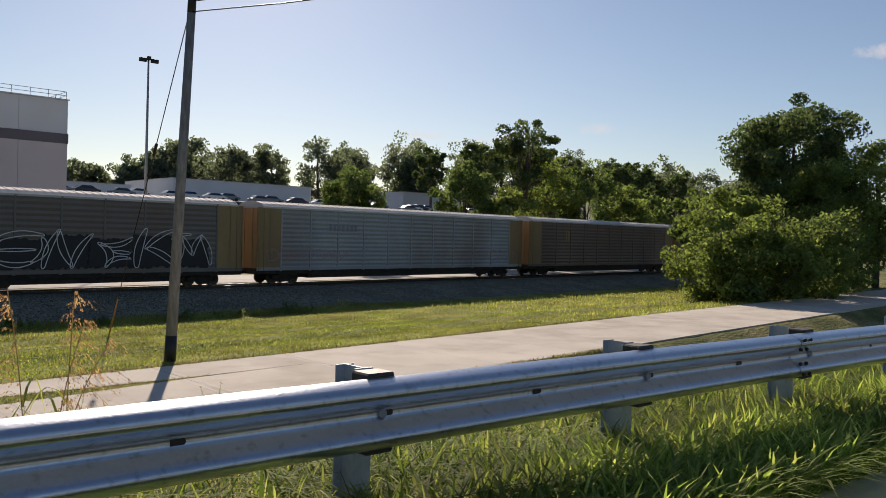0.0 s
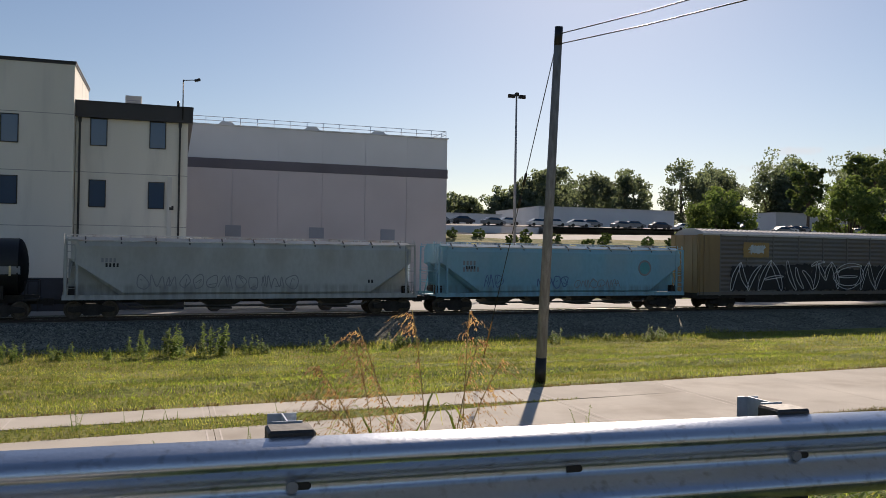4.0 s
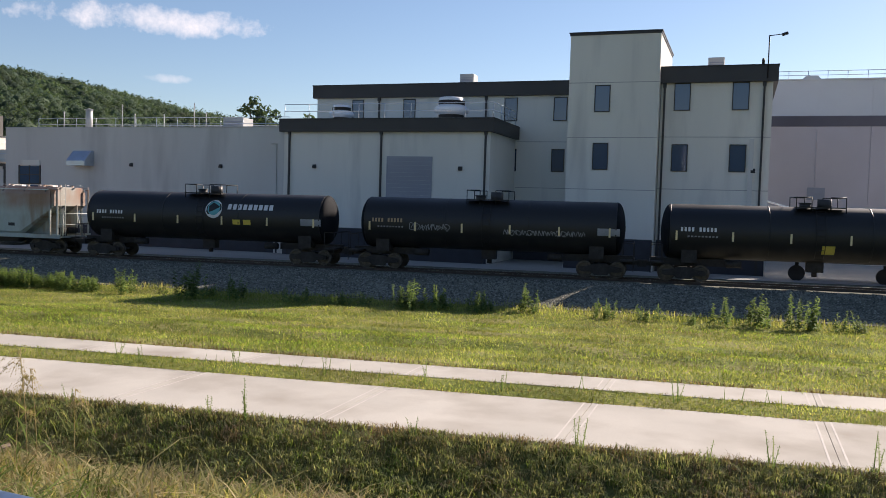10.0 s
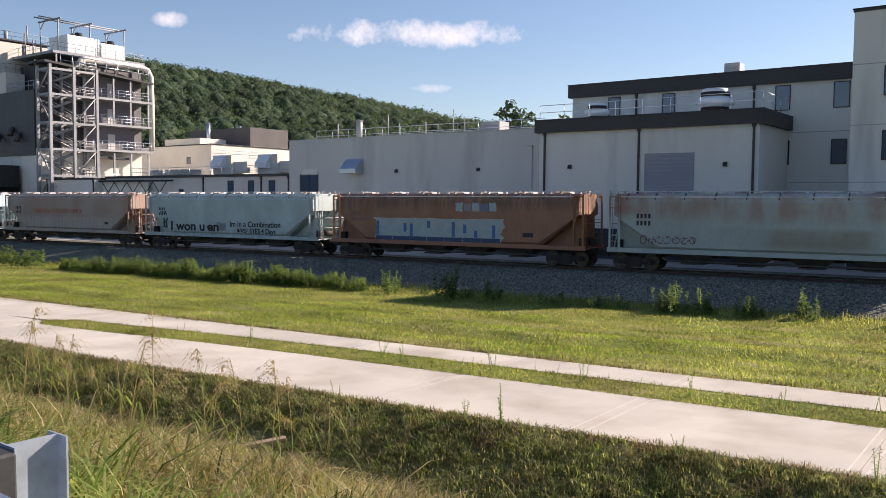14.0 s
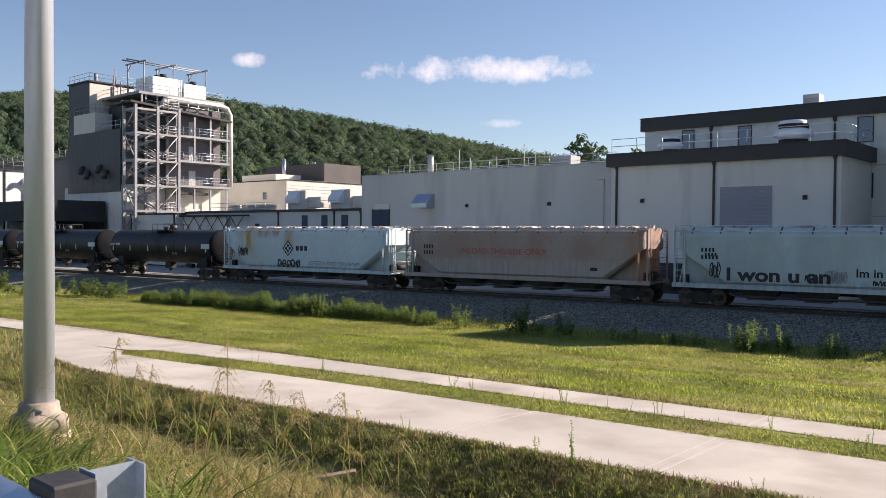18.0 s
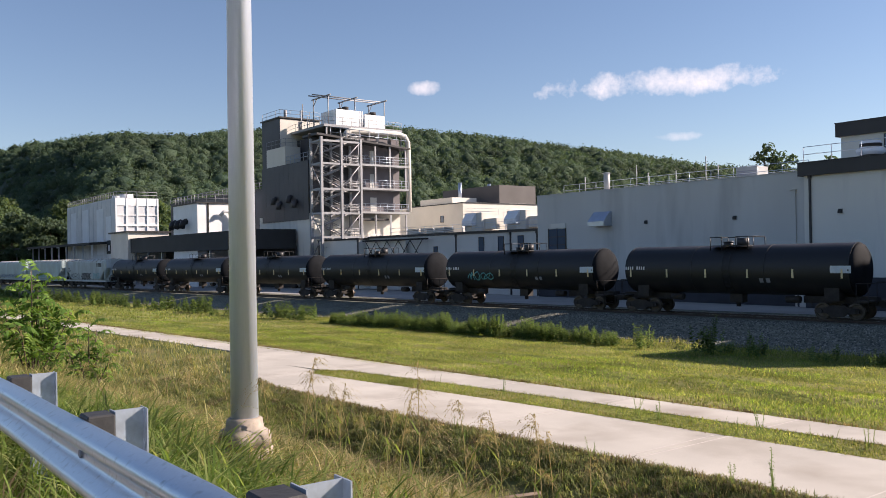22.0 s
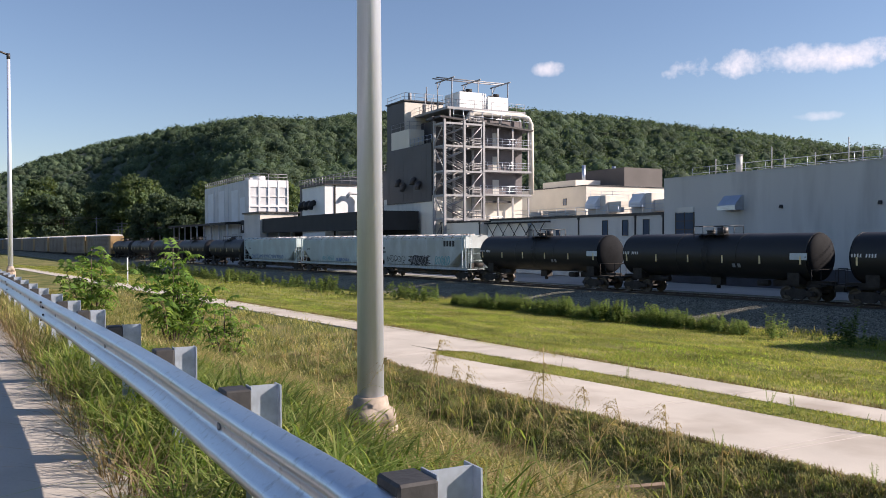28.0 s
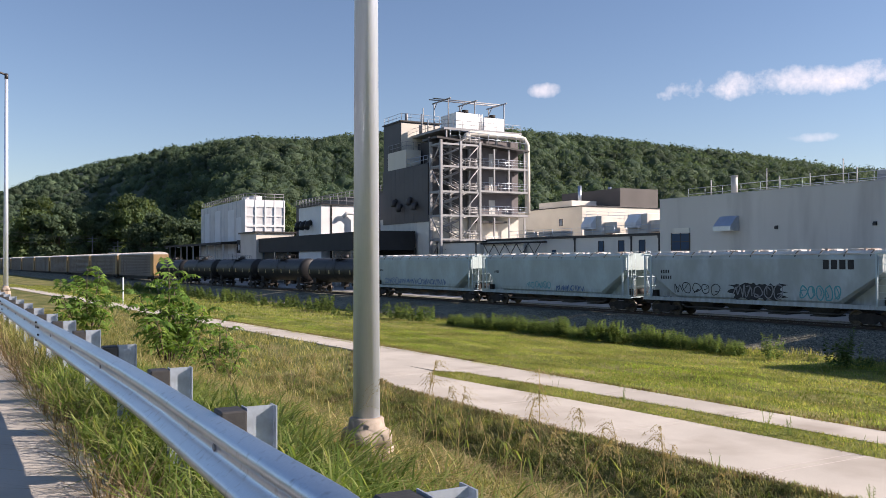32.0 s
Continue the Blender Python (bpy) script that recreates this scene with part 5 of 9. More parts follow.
def plant():
    md = block("plant_hall", (-60.3, 57, -3, -31.4, 90, 7.1), STUCCO2, ROOFM, "long low pale grey plant hall with roof rails", None, 0.05)
    # dark strip added at the hall's foot, darkening the view below the tank cars
    boxpart("dark_plinth", (-60.2, 56.93, -3, -32.0, 56.99, -1.2), mat("dark_wall_base", (0.045, 0.048, 0.058), 0.8, 0, 0.2, 0.8, 0.1, 30), md, "dark strip along the wall base")
    wn_ = new("plant_window")
    wn_.parent = md
    wn_["label"] = "dark multi-pane window"
    for i in range(2):
        for j in range(3):
            boxpart("pane", (-58.6 + 1.14 * i, 56.955, 1.4 + 0.79 * j, -57.52 + 1.14 * i, 56.99, 2.13 + 0.79 * j), GLASS, wn_)
    boxpart("shutter_box", (-58.75, 56.9, 3.78, -56.3, 56.995, 4.25), STUCCO, wn_)
    bm = bmesh.new()
    for b in ((-58.75, 1.3, -58.6, 3.78), (-56.38, 1.3, -56.25, 3.78), (-57.53, 1.4, -57.45, 3.78), (-58.6, 2.13, -57.53, 2.19), (-57.45, 2.13, -56.38, 2.19), (-58.6, 2.92, -57.53, 2.98), (-57.45, 2.92, -56.38, 2.98)):
        box(bm, b[0], 56.93, b[1], b[2], 56.995, b[3])
    part("window_frame", bm, BLACKM, wn_)
    bm = bmesh.new()
    prism(bm, [(57.0, 5.1), (56.75, 5.1), (55.9, 4.2), (55.9, 3.8), (57.0, 3.8)], "x", -52.4, -50.4)
    part("vent_hood", bm, GALV, md, "galvanised sloped vent hood")
    for x in (-46.4, -37.5):
        wall_lamp(md, x, 57, 3.95)
    boxpart("junction_box", (-32.8, 56.75, 5.8, -31.9, 56.995, 6.6), STUCCO2, md)
    boxpart("conduit", (-32.45, 56.9, -3, -32.3, 56.995, 5.8), STUCCO2, md)
    boxpart("wall_plate", (-40.2, 56.95, 2.2, -38.6, 56.995, 2.4), STUCCO2, md)
    boxpart("pilaster", (-32.0, 56.7, -3, -31.5, 56.995, 7.1), STUCCO2, md)
    railing(md, [(-59.5, 60, 7.15), (-33, 60, 7.15)], 1.1, 2.2)
    railing(md, [(-58.5, 68, 7.15), (-36, 68, 7.15)], 1.2, 1.5)
    for x, y, h in ((-56.5, 60, 1.6), (-53.2, 59.5, 1.8), (-50.8, 61, 2.3), (-47, 62, 1.5), (-44.5, 63, 2.6), (-49, 60.5, 1.4), (-41.8, 61, 1.5)):
        t = thing("roof_vent", "thin grey metal vent pipe on the hall roof", "vent pipe", "roof vents", m=pose(x, y, 7.15))
        bm = bmesh.new()
        tube(bm, (0, 0, 0), (0, 0, h), 0.045 if h > 2 else (0.30 if h == 1.8 else 0.05), 10)
        part("pipe", bm, UNITGREY, t)
        bm = bmesh.new()
        tube(bm, (0, 0, h), (0, 0, h + 0.12), 0.06 if h > 2 else (0.45 if h == 1.8 else 0.07), 10, 0.05)
        part("cap", bm, UNITGREY, t)
    ac_unit(-39.2, 62, 7.15, 2.0, 1.6, 1.2, "low grey rooftop air handler")
    # connecting building
    cb = block("connecting_building", (-93.5, 57.5, -3, -60.3, 72, 3.9), STUCCO2, FASCIA, "low connecting building with dark roof edge and narrow windows", 0.25, 0.15)
    for x in (-69.9, -66.6, -63.4):
        window(cb, x, 3.2, w=0.82, h=1.55, y=57.5)
    for x in (-74.5, -65.0, -60.9):
        downpipe(cb, x, 57.5, -3, 3.7)
    window(cb, -78.5, 2.3, w=0.7, h=0.8, y=57.5)
    wb = block("white_annex", (-105.2, 56.2, -3, -94.0, 62, 3.7), STUCCO, FASCIA, "small white annex with dark downpipes", 0.2, 0.1)
    for x in (-105.0, -94.2):
        downpipe(wb, x, 56.2, -3, 3.5)
    window(wb, -101, 0.9, w=0.9, h=1.0, y=56.2)
    window(wb, -96.2, 0.9, w=0.9, h=1.0, y=56.2)
    bx = thing("lattice_shelter", "pale shelter with cross-braced steel frame", "shelter")
    bm = bmesh.new()
    for i in range(5):
        x = -93 + 2.6 * i
        tube(bm, (x, 56.6, 0.6), (x + 2.6, 56.6, 3.2), 0.05, 5)
        tube(bm, (x + 2.6, 56.6, 0.6), (x, 56.6, 3.2), 0.05, 5)
    box(bm, -93.5, 56.4, 0.4, -79, 56.8, 0.62)
    box(bm, -93.5, 56.4, 3.2, -79, 56.8, 3.4)
    part("truss", bm, DARKSTEEL, bx)
    boxpart("back_panel", (-93.3, 56.9, 0.6, -84, 57.0, 3.2), STUCCO, bx)
    # equipment on the connecting roof
    railing(cb, [(-92, 60, 3.95), (-61, 60, 3.95)], 1.0, 2.0)
    for x, y in ((-80, 66), (-73, 67)):
        t = thing("air_handler", "white rooftop air handler with hood and duct", "air handler", "air handlers", m=pose(x, y, 3.95))
        boxpart("housing", (-2.2, -1.2, 0.3, 1.2, 1.2, 2.6), CREAM, t, bevel=0.03)
        bm = bmesh.new()
        prism(bm, [(-1.2, 2.6), (-2.0, 1.6), (-2.0, 1.0), (-1.2, 1.0)], "x", -1.8, 0.2)
        part("intake_hood", bm, WHITEM, t)
        boxpart("duct", (1.2, -0.7, 0.5, 3.5, 0.7, 1.8), CREAM, t)
    for x in (-90, -87, -84.5):
        t = thing("pallet_stack", "stack of pale roofing boards", "board stack", "board stacks", m=pose(x, 63, 3.95))
        for k in range(4):
            boxpart("board", (-1.3, -0.8, 0.05 + 0.22 * k, 1.3, 0.8, 0.22 + 0.22 * k), CREAM, t)
    # cream building behind
    cr = block("cream_building", (-130, 80, -3, -102, 101, 9.55), CREAM, ROOFM, "cream-walled plant building with brown roof block", 0.15, 0.1)
    window(cr, -107.5, 7.6, w=0.8, h=1.0, y=80)
    bm = bmesh.new()
    box(bm, -118, 88, 9.55, -102.5, 96, 12.6)
    part("roof_block", bm, mat("brown_metal_block", (0.10, 0.09, 0.086), 0.7, 0.1, 0.1, 0.4), cr)
    boxpart("roof_box", (-115, 81, 9.55, -106, 86, 10.6), CREAM, cr)
    for i in range(6):
        y = 82 + 3.2 * i
        boxpart("side_duct", (-102, y, 6.3, -101.2, y + 2.2, 7.0), WHITEM, cr)
    railing(cr, [(-101.6, 80.5, 7.6), (-101.6, 100, 7.6)], 1.0, 2.2, name="pipe_rack")
    for y in (84, 90):
        bm = bmesh.new()
        tube(bm, (-112 + y * 0.05, y, 9.5), (-112 + y * 0.05, y, 13.2), 0.3, 10)
        part("chimney_pipe", bm, GALV, cr)


plant()


def process_tower():
    t = thing("process_tower", "tall process tower with charcoal siding, balconies and steel stairs", "tower")
    FRAMEGREY = mat("dull_galvanised_frame", (0.33, 0.335, 0.345), 0.55, 0.3, 0.14, 0.6, 0, 10, (0.24, 0.23, 0.22), 0.25, 0.5)
    X, Y0, Y1 = -105.6, 55.0, 70.5
    boxpart("lower_wall", (-122.5, Y0, -3, X, Y1, 7.6), STUCCO, t)
    boxpart("cream_lower_wall", (X, 61.5, -3, X + 0.06, Y1, 7.9), CREAM, t)
    # dark siding in upright panels
    n = 10
    for i in range(n):
        x0 = -121.2 + 15.6 * i / n
        boxpart("siding_panel", (x0, Y0 - 0.12, 6.7, x0 + 15.6 / n - 0.03, Y0, 15.2), DARKWALL, t)
    boxpart("upper_wall", (-121.2, Y0 + 0.01, 7.6, X - 0.1, Y1, 15.2), STUCCO2, t)
    MAUVE = mat("mauve_grey_siding", (0.17, 0.155, 0.165), 0.7, 0.1, 0.1, 0.3)
    boxpart("siding_mid", (X - 0.1, 61.8, 7.9, X, Y1, 19.0), MAUVE, t)
    boxpart("siding_corner", (X - 0.1, Y0, 7.6, X, 61.8, 19.0), DARKWALL, t)
    boxpart("top_storey", (-115, 58.0, 15.2, X - 0.12, Y1, 19.2), DARKWALL, t)
    # vents in the siding, lower wall windows
    for x in (-116.2, -114.4, -111.0, -109.2):
        for dz in (0.0,):
            bm = bmesh.new()
            path_tube(bm, [(x, Y0 - 0.1, 10.3 - (0.8 if x in (-114.4, -109.2) else 0)), (x, Y0 - 0.55, 10.1 - (0.8 if x in (-114.4, -109.2) else 0)), (x + 0.1, Y0 - 0.7, 9.4 - (0.8 if x in (-114.4, -109.2) else 0))], 0.38, 10)
            part("exhaust_elbow", bm, DARKWALL, t)
    for x in (-117.8, -114.2, -110.6):
        window(t, x, 2.9, w=1.5, h=1.9, y=Y0)
        boxpart("lintel", (x - 0.8, Y0 - 0.05, 3.9, x + 0.8, Y0, 4.1), STUCCO2, t)
    # penthouse
    boxpart("penthouse_dark", (-121.6, 55.2, 15.2, -115.3, 62, 22.6), DARKWALL, t)
    boxpart("penthouse_wall", (-115.3, 55.25, 15.2, -115.2, 62, 22.4), CREAM, t)
    boxpart("penthouse_roof", (-121.8, 55.0, 22.6, -115.0, 62.2, 22.8), FASCIA, t)
    boxpart("penthouse_door", (-115.2, 57.2, 17.6, -115.15, 58.4, 19.9), CREAM, t)
    boxpart("lower_penthouse", (-119.5, 54.95, 15.2, -113.0, 57.5, 18.0), STUCCO, t)
    railing(t, [(-121.6, 55.3, 22.8), (-115.3, 55.3, 22.8), (-115.3, 62, 22.8)], 1.1, 1.6, 0.03, STEELGREY)
    railing(t, [(-119.5, 55.0, 18.0), (-113.0, 55.0, 18.0), (-113.0, 57.5, 18.0)], 1.2, 1.5, 0.03, STEELGREY)
    railing(t, [(-113.0, 55.1, 15.2), (-106, 55.1, 15.2)], 1.2, 1.4, 0.04)
    # roof deck and canopy
    bm = bmesh.new()
    prism(bm, [(Y0 + 0.2, 18.6), (Y1 + 0.6, 17.4), (Y1 + 0.6, 17.65), (Y0 + 0.2, 18.9)], "x", -108, X + 2.2)
    part("canopy_roof", bm, FASCIA, t)
    boxpart("roof_deck", (-116, 57.0, 20.1, X + 1.0, Y1, 20.45), STEELGREY, t)
    railing(t, [(X + 1.9, 57.5, 18.4), (X + 1.9, Y1, 18.0)], 1.5, 1.6, 0.045)
    for y in (57.5, 62, 66, Y1 - 0.2):
        bm = bmesh.new()
        box(bm, X + 0.7, y - 0.1, 17.6, X + 0.9, y + 0.1, 20.1)
        part("deck_post", bm, FRAMEGREY, t)
    railing(t, [(-115.5, 57.2, 20.45), (X + 0.9, 57.2, 20.45), (X + 0.9, Y1 - 0.1, 20.45)], 1.1, 1.5, 0.03, STEELGREY)
    for y0, y1, h in ((59.7, 63.6, 2.5), (64.6, 68.2, 2.1)):
        boxpart("cooler_housing", (-110.5, y0, 20.5, X - 0.3, y1, 20.5 + h), WHITEM, t, "white cooling unit on the roof deck", 0.05)
        for k in range(3):
            bm = bmesh.new()
            tube(bm, (-109.5 + 1.5 * k, (y0 + y1) / 2, 20.5 + h), (-109.5 + 1.5 * k, (y0 + y1) / 2, 21.0 + h), 0.5, 12)
            part("cooler_fan", bm, DARKSTEEL, t)
    for y in (63.9, 64.3):
        bm = bmesh.new()
        tube(bm, (X - 0.6, y, 20.4), (X - 0.6, y, 23.0), 0.18, 8)
        part("riser_pipe", bm, WHITEM, t)
    for x, y, h in ((-114, 58, 1.6), (-112.5, 58.5, 2.2), (-113.2, 57.8, 3.2), (-119, 58, 1.8), (-117, 60, 2.6)):
        bm = bmesh.new()
        z = 22.8 if x < -116 else 20.45
        tube(bm, (x, y, z), (x, y, z + h), 0.28 if h < 2 else 0.1, 8)
        part("chimney_pipe", bm, STEELGREY, t)
    # gantry
    for y in (58.5, 63.0, 68.2):
        for x in (-110.5, X - 0.4):
            bm = bmesh.new()
            tube(bm, (x, y, 20.4), (x, y, 24.9), 0.09, 6)
            part("gantry_post", bm, STEELGREY, t)
        bm = bmesh.new()
        tube(bm, (-111.0, y, 24.9), (X + 0.3, y, 24.9), 0.11, 6)
        tube(bm, (-110.5, y, 23.9), (-109.4, y, 24.9), 0.06, 5)
        part("gantry_arm", bm, STEELGREY, t)
    for x in (-108.5, -107.3):
        bm = bmesh.new()
        tube(bm, (x, 56.6, 25.0), (x, 68.4, 25.0), 0.1, 6)
        part("gantry_beam", bm, STEELGREY, t)
    # big bent duct
    bm = bmesh.new()
    pts = [(X + 1.5, 60.0, 18.4), (X + 1.5, 60.5, 19.4), (X + 1.5, 61.2, 19.7)] + [(X + 1.5, y, 19.7) for y in (64, 67, 69.5)] + [(X + 1.5, 70.6, 19.4), (X + 1.5, 71.1, 18.6), (X + 1.5, 71.2, 15.0), (X + 1.5, 71.2, 8.0)]
    path_tube(bm, pts, 0.42, 12)
    part("duct", bm, CREAM, t, "large cream-painted bent duct")
    # balconies on the sunny face
    for k, z in enumerate((7.9, 11.4, 14.9)):
        boxpart("balcony_floor", (X, 61.8, z - 0.3, X + 2.0, Y1 + 0.4, z), FRAMEGREY, t)
        railing(t, [(X + 1.95, 61.9, z), (X + 1.95, Y1 + 0.3, z)], 1.15, 1.3, 0.035, GALV, 3, "balcony_rail")
        boxpart("balcony_door", (X, 65.2, z, X + 0.05, 66.3, z + 2.2), STUCCO2, t)
    for y in (62.2, 65.0, 67.6, 70.4):
        for z0, z1 in ((1.0, 7.4), (11.4, 17.6)):
            bm = bmesh.new()
            box(bm, X + 1.75, y - 0.12, z0, X + 1.95, y + 0.12, z1)
            part("balcony_column", bm, FRAMEGREY, t)
    boxpart("ground_canopy", (X, 62.5, 6.6, X + 1.6, 67.5, 6.9), FASCIA, t)
    boxpart("equipment_box", (X + 0.1, 66.5, -0.2, X + 3.0, 70.3, 1.6), CREAM, t)
    bm = bmesh.new()
    prism(bm, [(64.8, 3.6), (69.2, 0.2), (69.2, -0.2), (64.8, 3.2)], "x", X + 2.2, X + 3.2)
    part("ground_stair", bm, FRAMEGREY, t)
    railing(t, [(X + 0.3, 62, 3.4), (X + 3.2, 62, 3.4), (X + 3.2, 65, 3.4)], 1.1, 1.0, 0.045, WHITEM)
    # stair frame at the corner
    xs, ys = (X + 0.3, X + 3.4), (55.2, 58.4, 61.6)
    for x in xs:
        for y in ys:
            bm = bmesh.new()
            box(bm, x - 0.17, y - 0.17, -3, x + 0.17, y + 0.17, 18.2)
            part("stair_column", bm, FRAMEGREY, t)
    levels = [1.0, 4.2, 7.6, 11.0, 14.6, 17.8]
    for z in levels:
        for a, b in (((xs[0], ys[0]), (xs[1], ys[0])), ((xs[1], ys[0]), (xs[1], ys[2])), ((xs[0], ys[2]), (xs[1], ys[2])), ((xs[0], ys[0]), (xs[0], ys[2]))):
            bm = bmesh.new()
            box(bm, min(a[0], b[0]) - 0.1, min(a[1], b[1]) - 0.1, z - 0.28, max(a[0], b[0]) + 0.1, max(a[1], b[1]) + 0.1, z)
            part("stair_beam", bm, FRAMEGREY, t)
        boxpart("landing", (xs[0], 60.2, z - 0.08, xs[1], 61.6, z), FRAMEGREY, t)
        railing(t, [(xs[1], 58.4, z), (xs[1], 61.6, z), (xs[0], 61.6, z)], 1.1, 0.9, 0.05, FRAMEGREY, 3, "landing_rail")
    for i, (z0, z1) in enumerate(zip(levels, levels[1:])):
        bm = bmesh.new()
        ya, yb = (60.2, 55.8) if i % 2 == 0 else (55.8, 60.2)
        zm = (z0 + z1) / 2
        for xo, q0, q1, ya_, yb_ in ((xs[0] + 0.7, z0, zm, 60.2, 56.2), (xs[0] + 2.0, zm, z1, 56.2, 60.2)):
            for s in range(9):
                f = s / 8
                y, z = ya_ + (yb_ - ya_) * f, q0 + (q1 - q0) * f
                box(bm, xo - 0.5, y - 0.16, z - 0.05, xo + 0.5, y + 0.16, z)
            for side in (-0.5, 0.5):
                tube(bm, (xo + side, ya_, q0 + 1.0), (xo + side, yb_, q1 + 1.0), 0.05, 5)
                tube(bm, (xo + side, ya_, q0), (xo + side, yb_, q1), 0.12, 5)
        part("stair_flight", bm, FRAMEGREY, t)
        bm = bmesh.new()
        tube(bm, (xs[1] + 0.05, 58.4, z0), (xs[1] + 0.05, 61.6, z1), 0.09, 6)
        part("brace", bm, FRAMEGREY, t)
        bm = bmesh.new()
        tube(bm, (xs[0], ys[0] - 0.05, z1 if i % 2 else z0), (xs[1], ys[0] - 0.05, z0 if i % 2 else z1), 0.09, 6)
        part("brace", bm, FRAMEGREY, t)


process_tower()


def far_plant():
    """The white sheds and dark canopies along the far end of the siding."""
    SHEDGREY = mat("pale_shed_sheeting", (0.60, 0.62, 0.64), 0.6, 0.1, 0.1, 0.4)
    SHEDBLUE = mat("blue_grey_strip", (0.46, 0.50, 0.55), 0.6, 0.1, 0.1, 0.4)
    SHEDPALE = mat("pale_blue_sheeting", (0.70, 0.74, 0.78), 0.6, 0.1, 0.06, 0.4)
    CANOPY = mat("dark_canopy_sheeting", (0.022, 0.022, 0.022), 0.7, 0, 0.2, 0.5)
    sh = thing("white_process_shed", "tall white ribbed process shed with roof rails", "shed")
    boxpart("body", (-220, 48, -4, -178, 56.8, 14.2), SHEDGREY, sh)
    for i in range(13):
        x = -220 + 42 * i / 12
        boxpart("wall_seam", (x - 0.07, 47.95, 0, x + 0.07, 48, 14.0), SHEDBLUE, sh)
    for x0, x1, z0, z1 in ((-216, -211, 2.5, 12.6), (-205, -199.5, 3.5, 12.8), (-192.5, -187, 2.5, 12.4), (-185, -181, 4.0, 10.5)):
        boxpart("wall_patch", (x0, 47.93, z0, x1, 47.99, z1), SHEDPALE, sh, "paler sheeting patch")
    boxpart("upper_band", (-178, 48.1, 12.6, -177.86, 56.7, 14.0), WHITEM, sh)
    for z in (4.6, 10.6):
        boxpart("wall_girt", (-178, 48.1, z - 0.12, -177.85, 56.7, z + 0.12), GREYWALL, sh)
    for i in range(5):
        y = 48.1 + 8.6 * i / 4
        boxpart("upright", (-178, y - 0.14, 2, -177.78, y + 0.14, 14.1), WHITEM, sh)
    boxpart("mid_beam", (-178, 48, 8.3, -177.75, 56.8, 8.7), WHITEM, sh)
    railing(sh, [(-220, 48.2, 14.2), (-178, 48.2, 14.2), (-178, 56.6, 14.2)], 1.3, 2.0, 0.06, STEELGREY)
    for x in (-190, -184):
        bm = bmesh.new()
        tube(bm, (x, 52, 14.2), (x, 52, 15.4), 1.4, 14)
        part("roof_fan_ring", bm, GREYWALL, sh)
    lb = thing("cream_low_block", "low cream block below the white shed", "building")
    boxpart("body", (-178, 47.0, -4, -166, 55, 6.6), CREAM, lb)
    boxpart("roof_edge", (-178.4, 46.6, 6.6, -165.6, 55.4, 6.9), FASCIA, lb)
    s2 = thing("white_cube_shed", "white cube shed with dark corner and duct", "shed")
    boxpart("body", (-142.5, 48, -4, -131, 57, 10.3), WHITEM, s2)
    boxpart("corner_trim", (-131, 49.6, 0, -130.93, 49.9, 10.3), BLACKM, s2)
    boxpart("coping", (-142.7, 47.8, 10.3, -130.8, 57.2, 10.5), FASCIA, s2)
    for i in range(3):
        bm = bmesh.new()
        path_tube(bm, [(-141.0 + 2.6 * i, 48, 7.6), (-141.0 + 2.6 * i, 47.3, 7.3), (-140.7 + 2.6 * i, 47.0, 6.5)], 0.5, 10)
        part("exhaust_elbow", bm, BLACKM, s2)
    bm = bmesh.new()
    path_tube(bm, [(-130.4, 51.6, 8.3), (-130.2, 52.2, 9.0), (-130.2, 53.6, 9.0), (-130.2, 54.2, 8.4), (-130.2, 54.2, 2)], 0.3, 10)
    part("side_duct", bm, GREYWALL, s2)
    railing(s2, [(-142, 48.2, 10.5), (-131.2, 48.2, 10.5), (-131.2, 57, 10.5)], 1.3, 1.5, 0.05, STEELGREY)
    db = block("dark_hall", (-215, 72, -4, -150, 90, 15.5), DARKWALL, ROOFM, "dark process hall behind the sheds", 0.4, 0.2)
    railing(db, [(-215, 72, 15.5), (-150, 72, 15.5)], 1.3, 2.5, 0.06, STEELGREY)
    c1 = thing("dock_canopy", "deep dark dock canopy on posts", "canopy")
    boxpart("canopy_fascia", (-183, 47.5, 2.6, -109, 54.5, 5.4), CANOPY, c1)
    for i in range(10):
        x = -181 + 7.8 * i
        boxpart("canopy_post", (x - 0.15, 48.2, -3.5, x + 0.15, 48.5, 2.6), GALV, c1)
    # near-black sheet that paints in the shade under the canopy
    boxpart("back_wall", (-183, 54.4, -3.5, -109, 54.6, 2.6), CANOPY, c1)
    for x in (-181.5, -175):
        boxpart("sign_plate", (x, 47.42, 3.2, x + 0.9, 47.5, 4.4), GREYWALL, c1)
    c2 = thing("long_dock_canopy", "long thin dark loading canopy on posts", "canopy")
    bm = bmesh.new()
    prism(bm, [(44.0, 5.0), (54, 5.6), (54, 5.0), (44.0, 4.5)], "x", -300, -183)
    part("canopy_roof", bm, CANOPY, c2)
    # the dark below this roof is a sheet coloured as shade
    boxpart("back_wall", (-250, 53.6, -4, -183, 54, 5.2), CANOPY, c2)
    for i in range(16):
        x = -298 + 7.6 * i
        boxpart("canopy_post", (x - 0.16, 44.6, -4.2, x + 0.16, 44.9, 4.7), GALV, c2)
    for i in range(6):
        x = -282 + 17 * i
        boxpart("canopy_lamp", (x - 0.4, 44.2, 4.25, x + 0.4, 44.7, 4.5), WHITEM, c2)


far_plant()


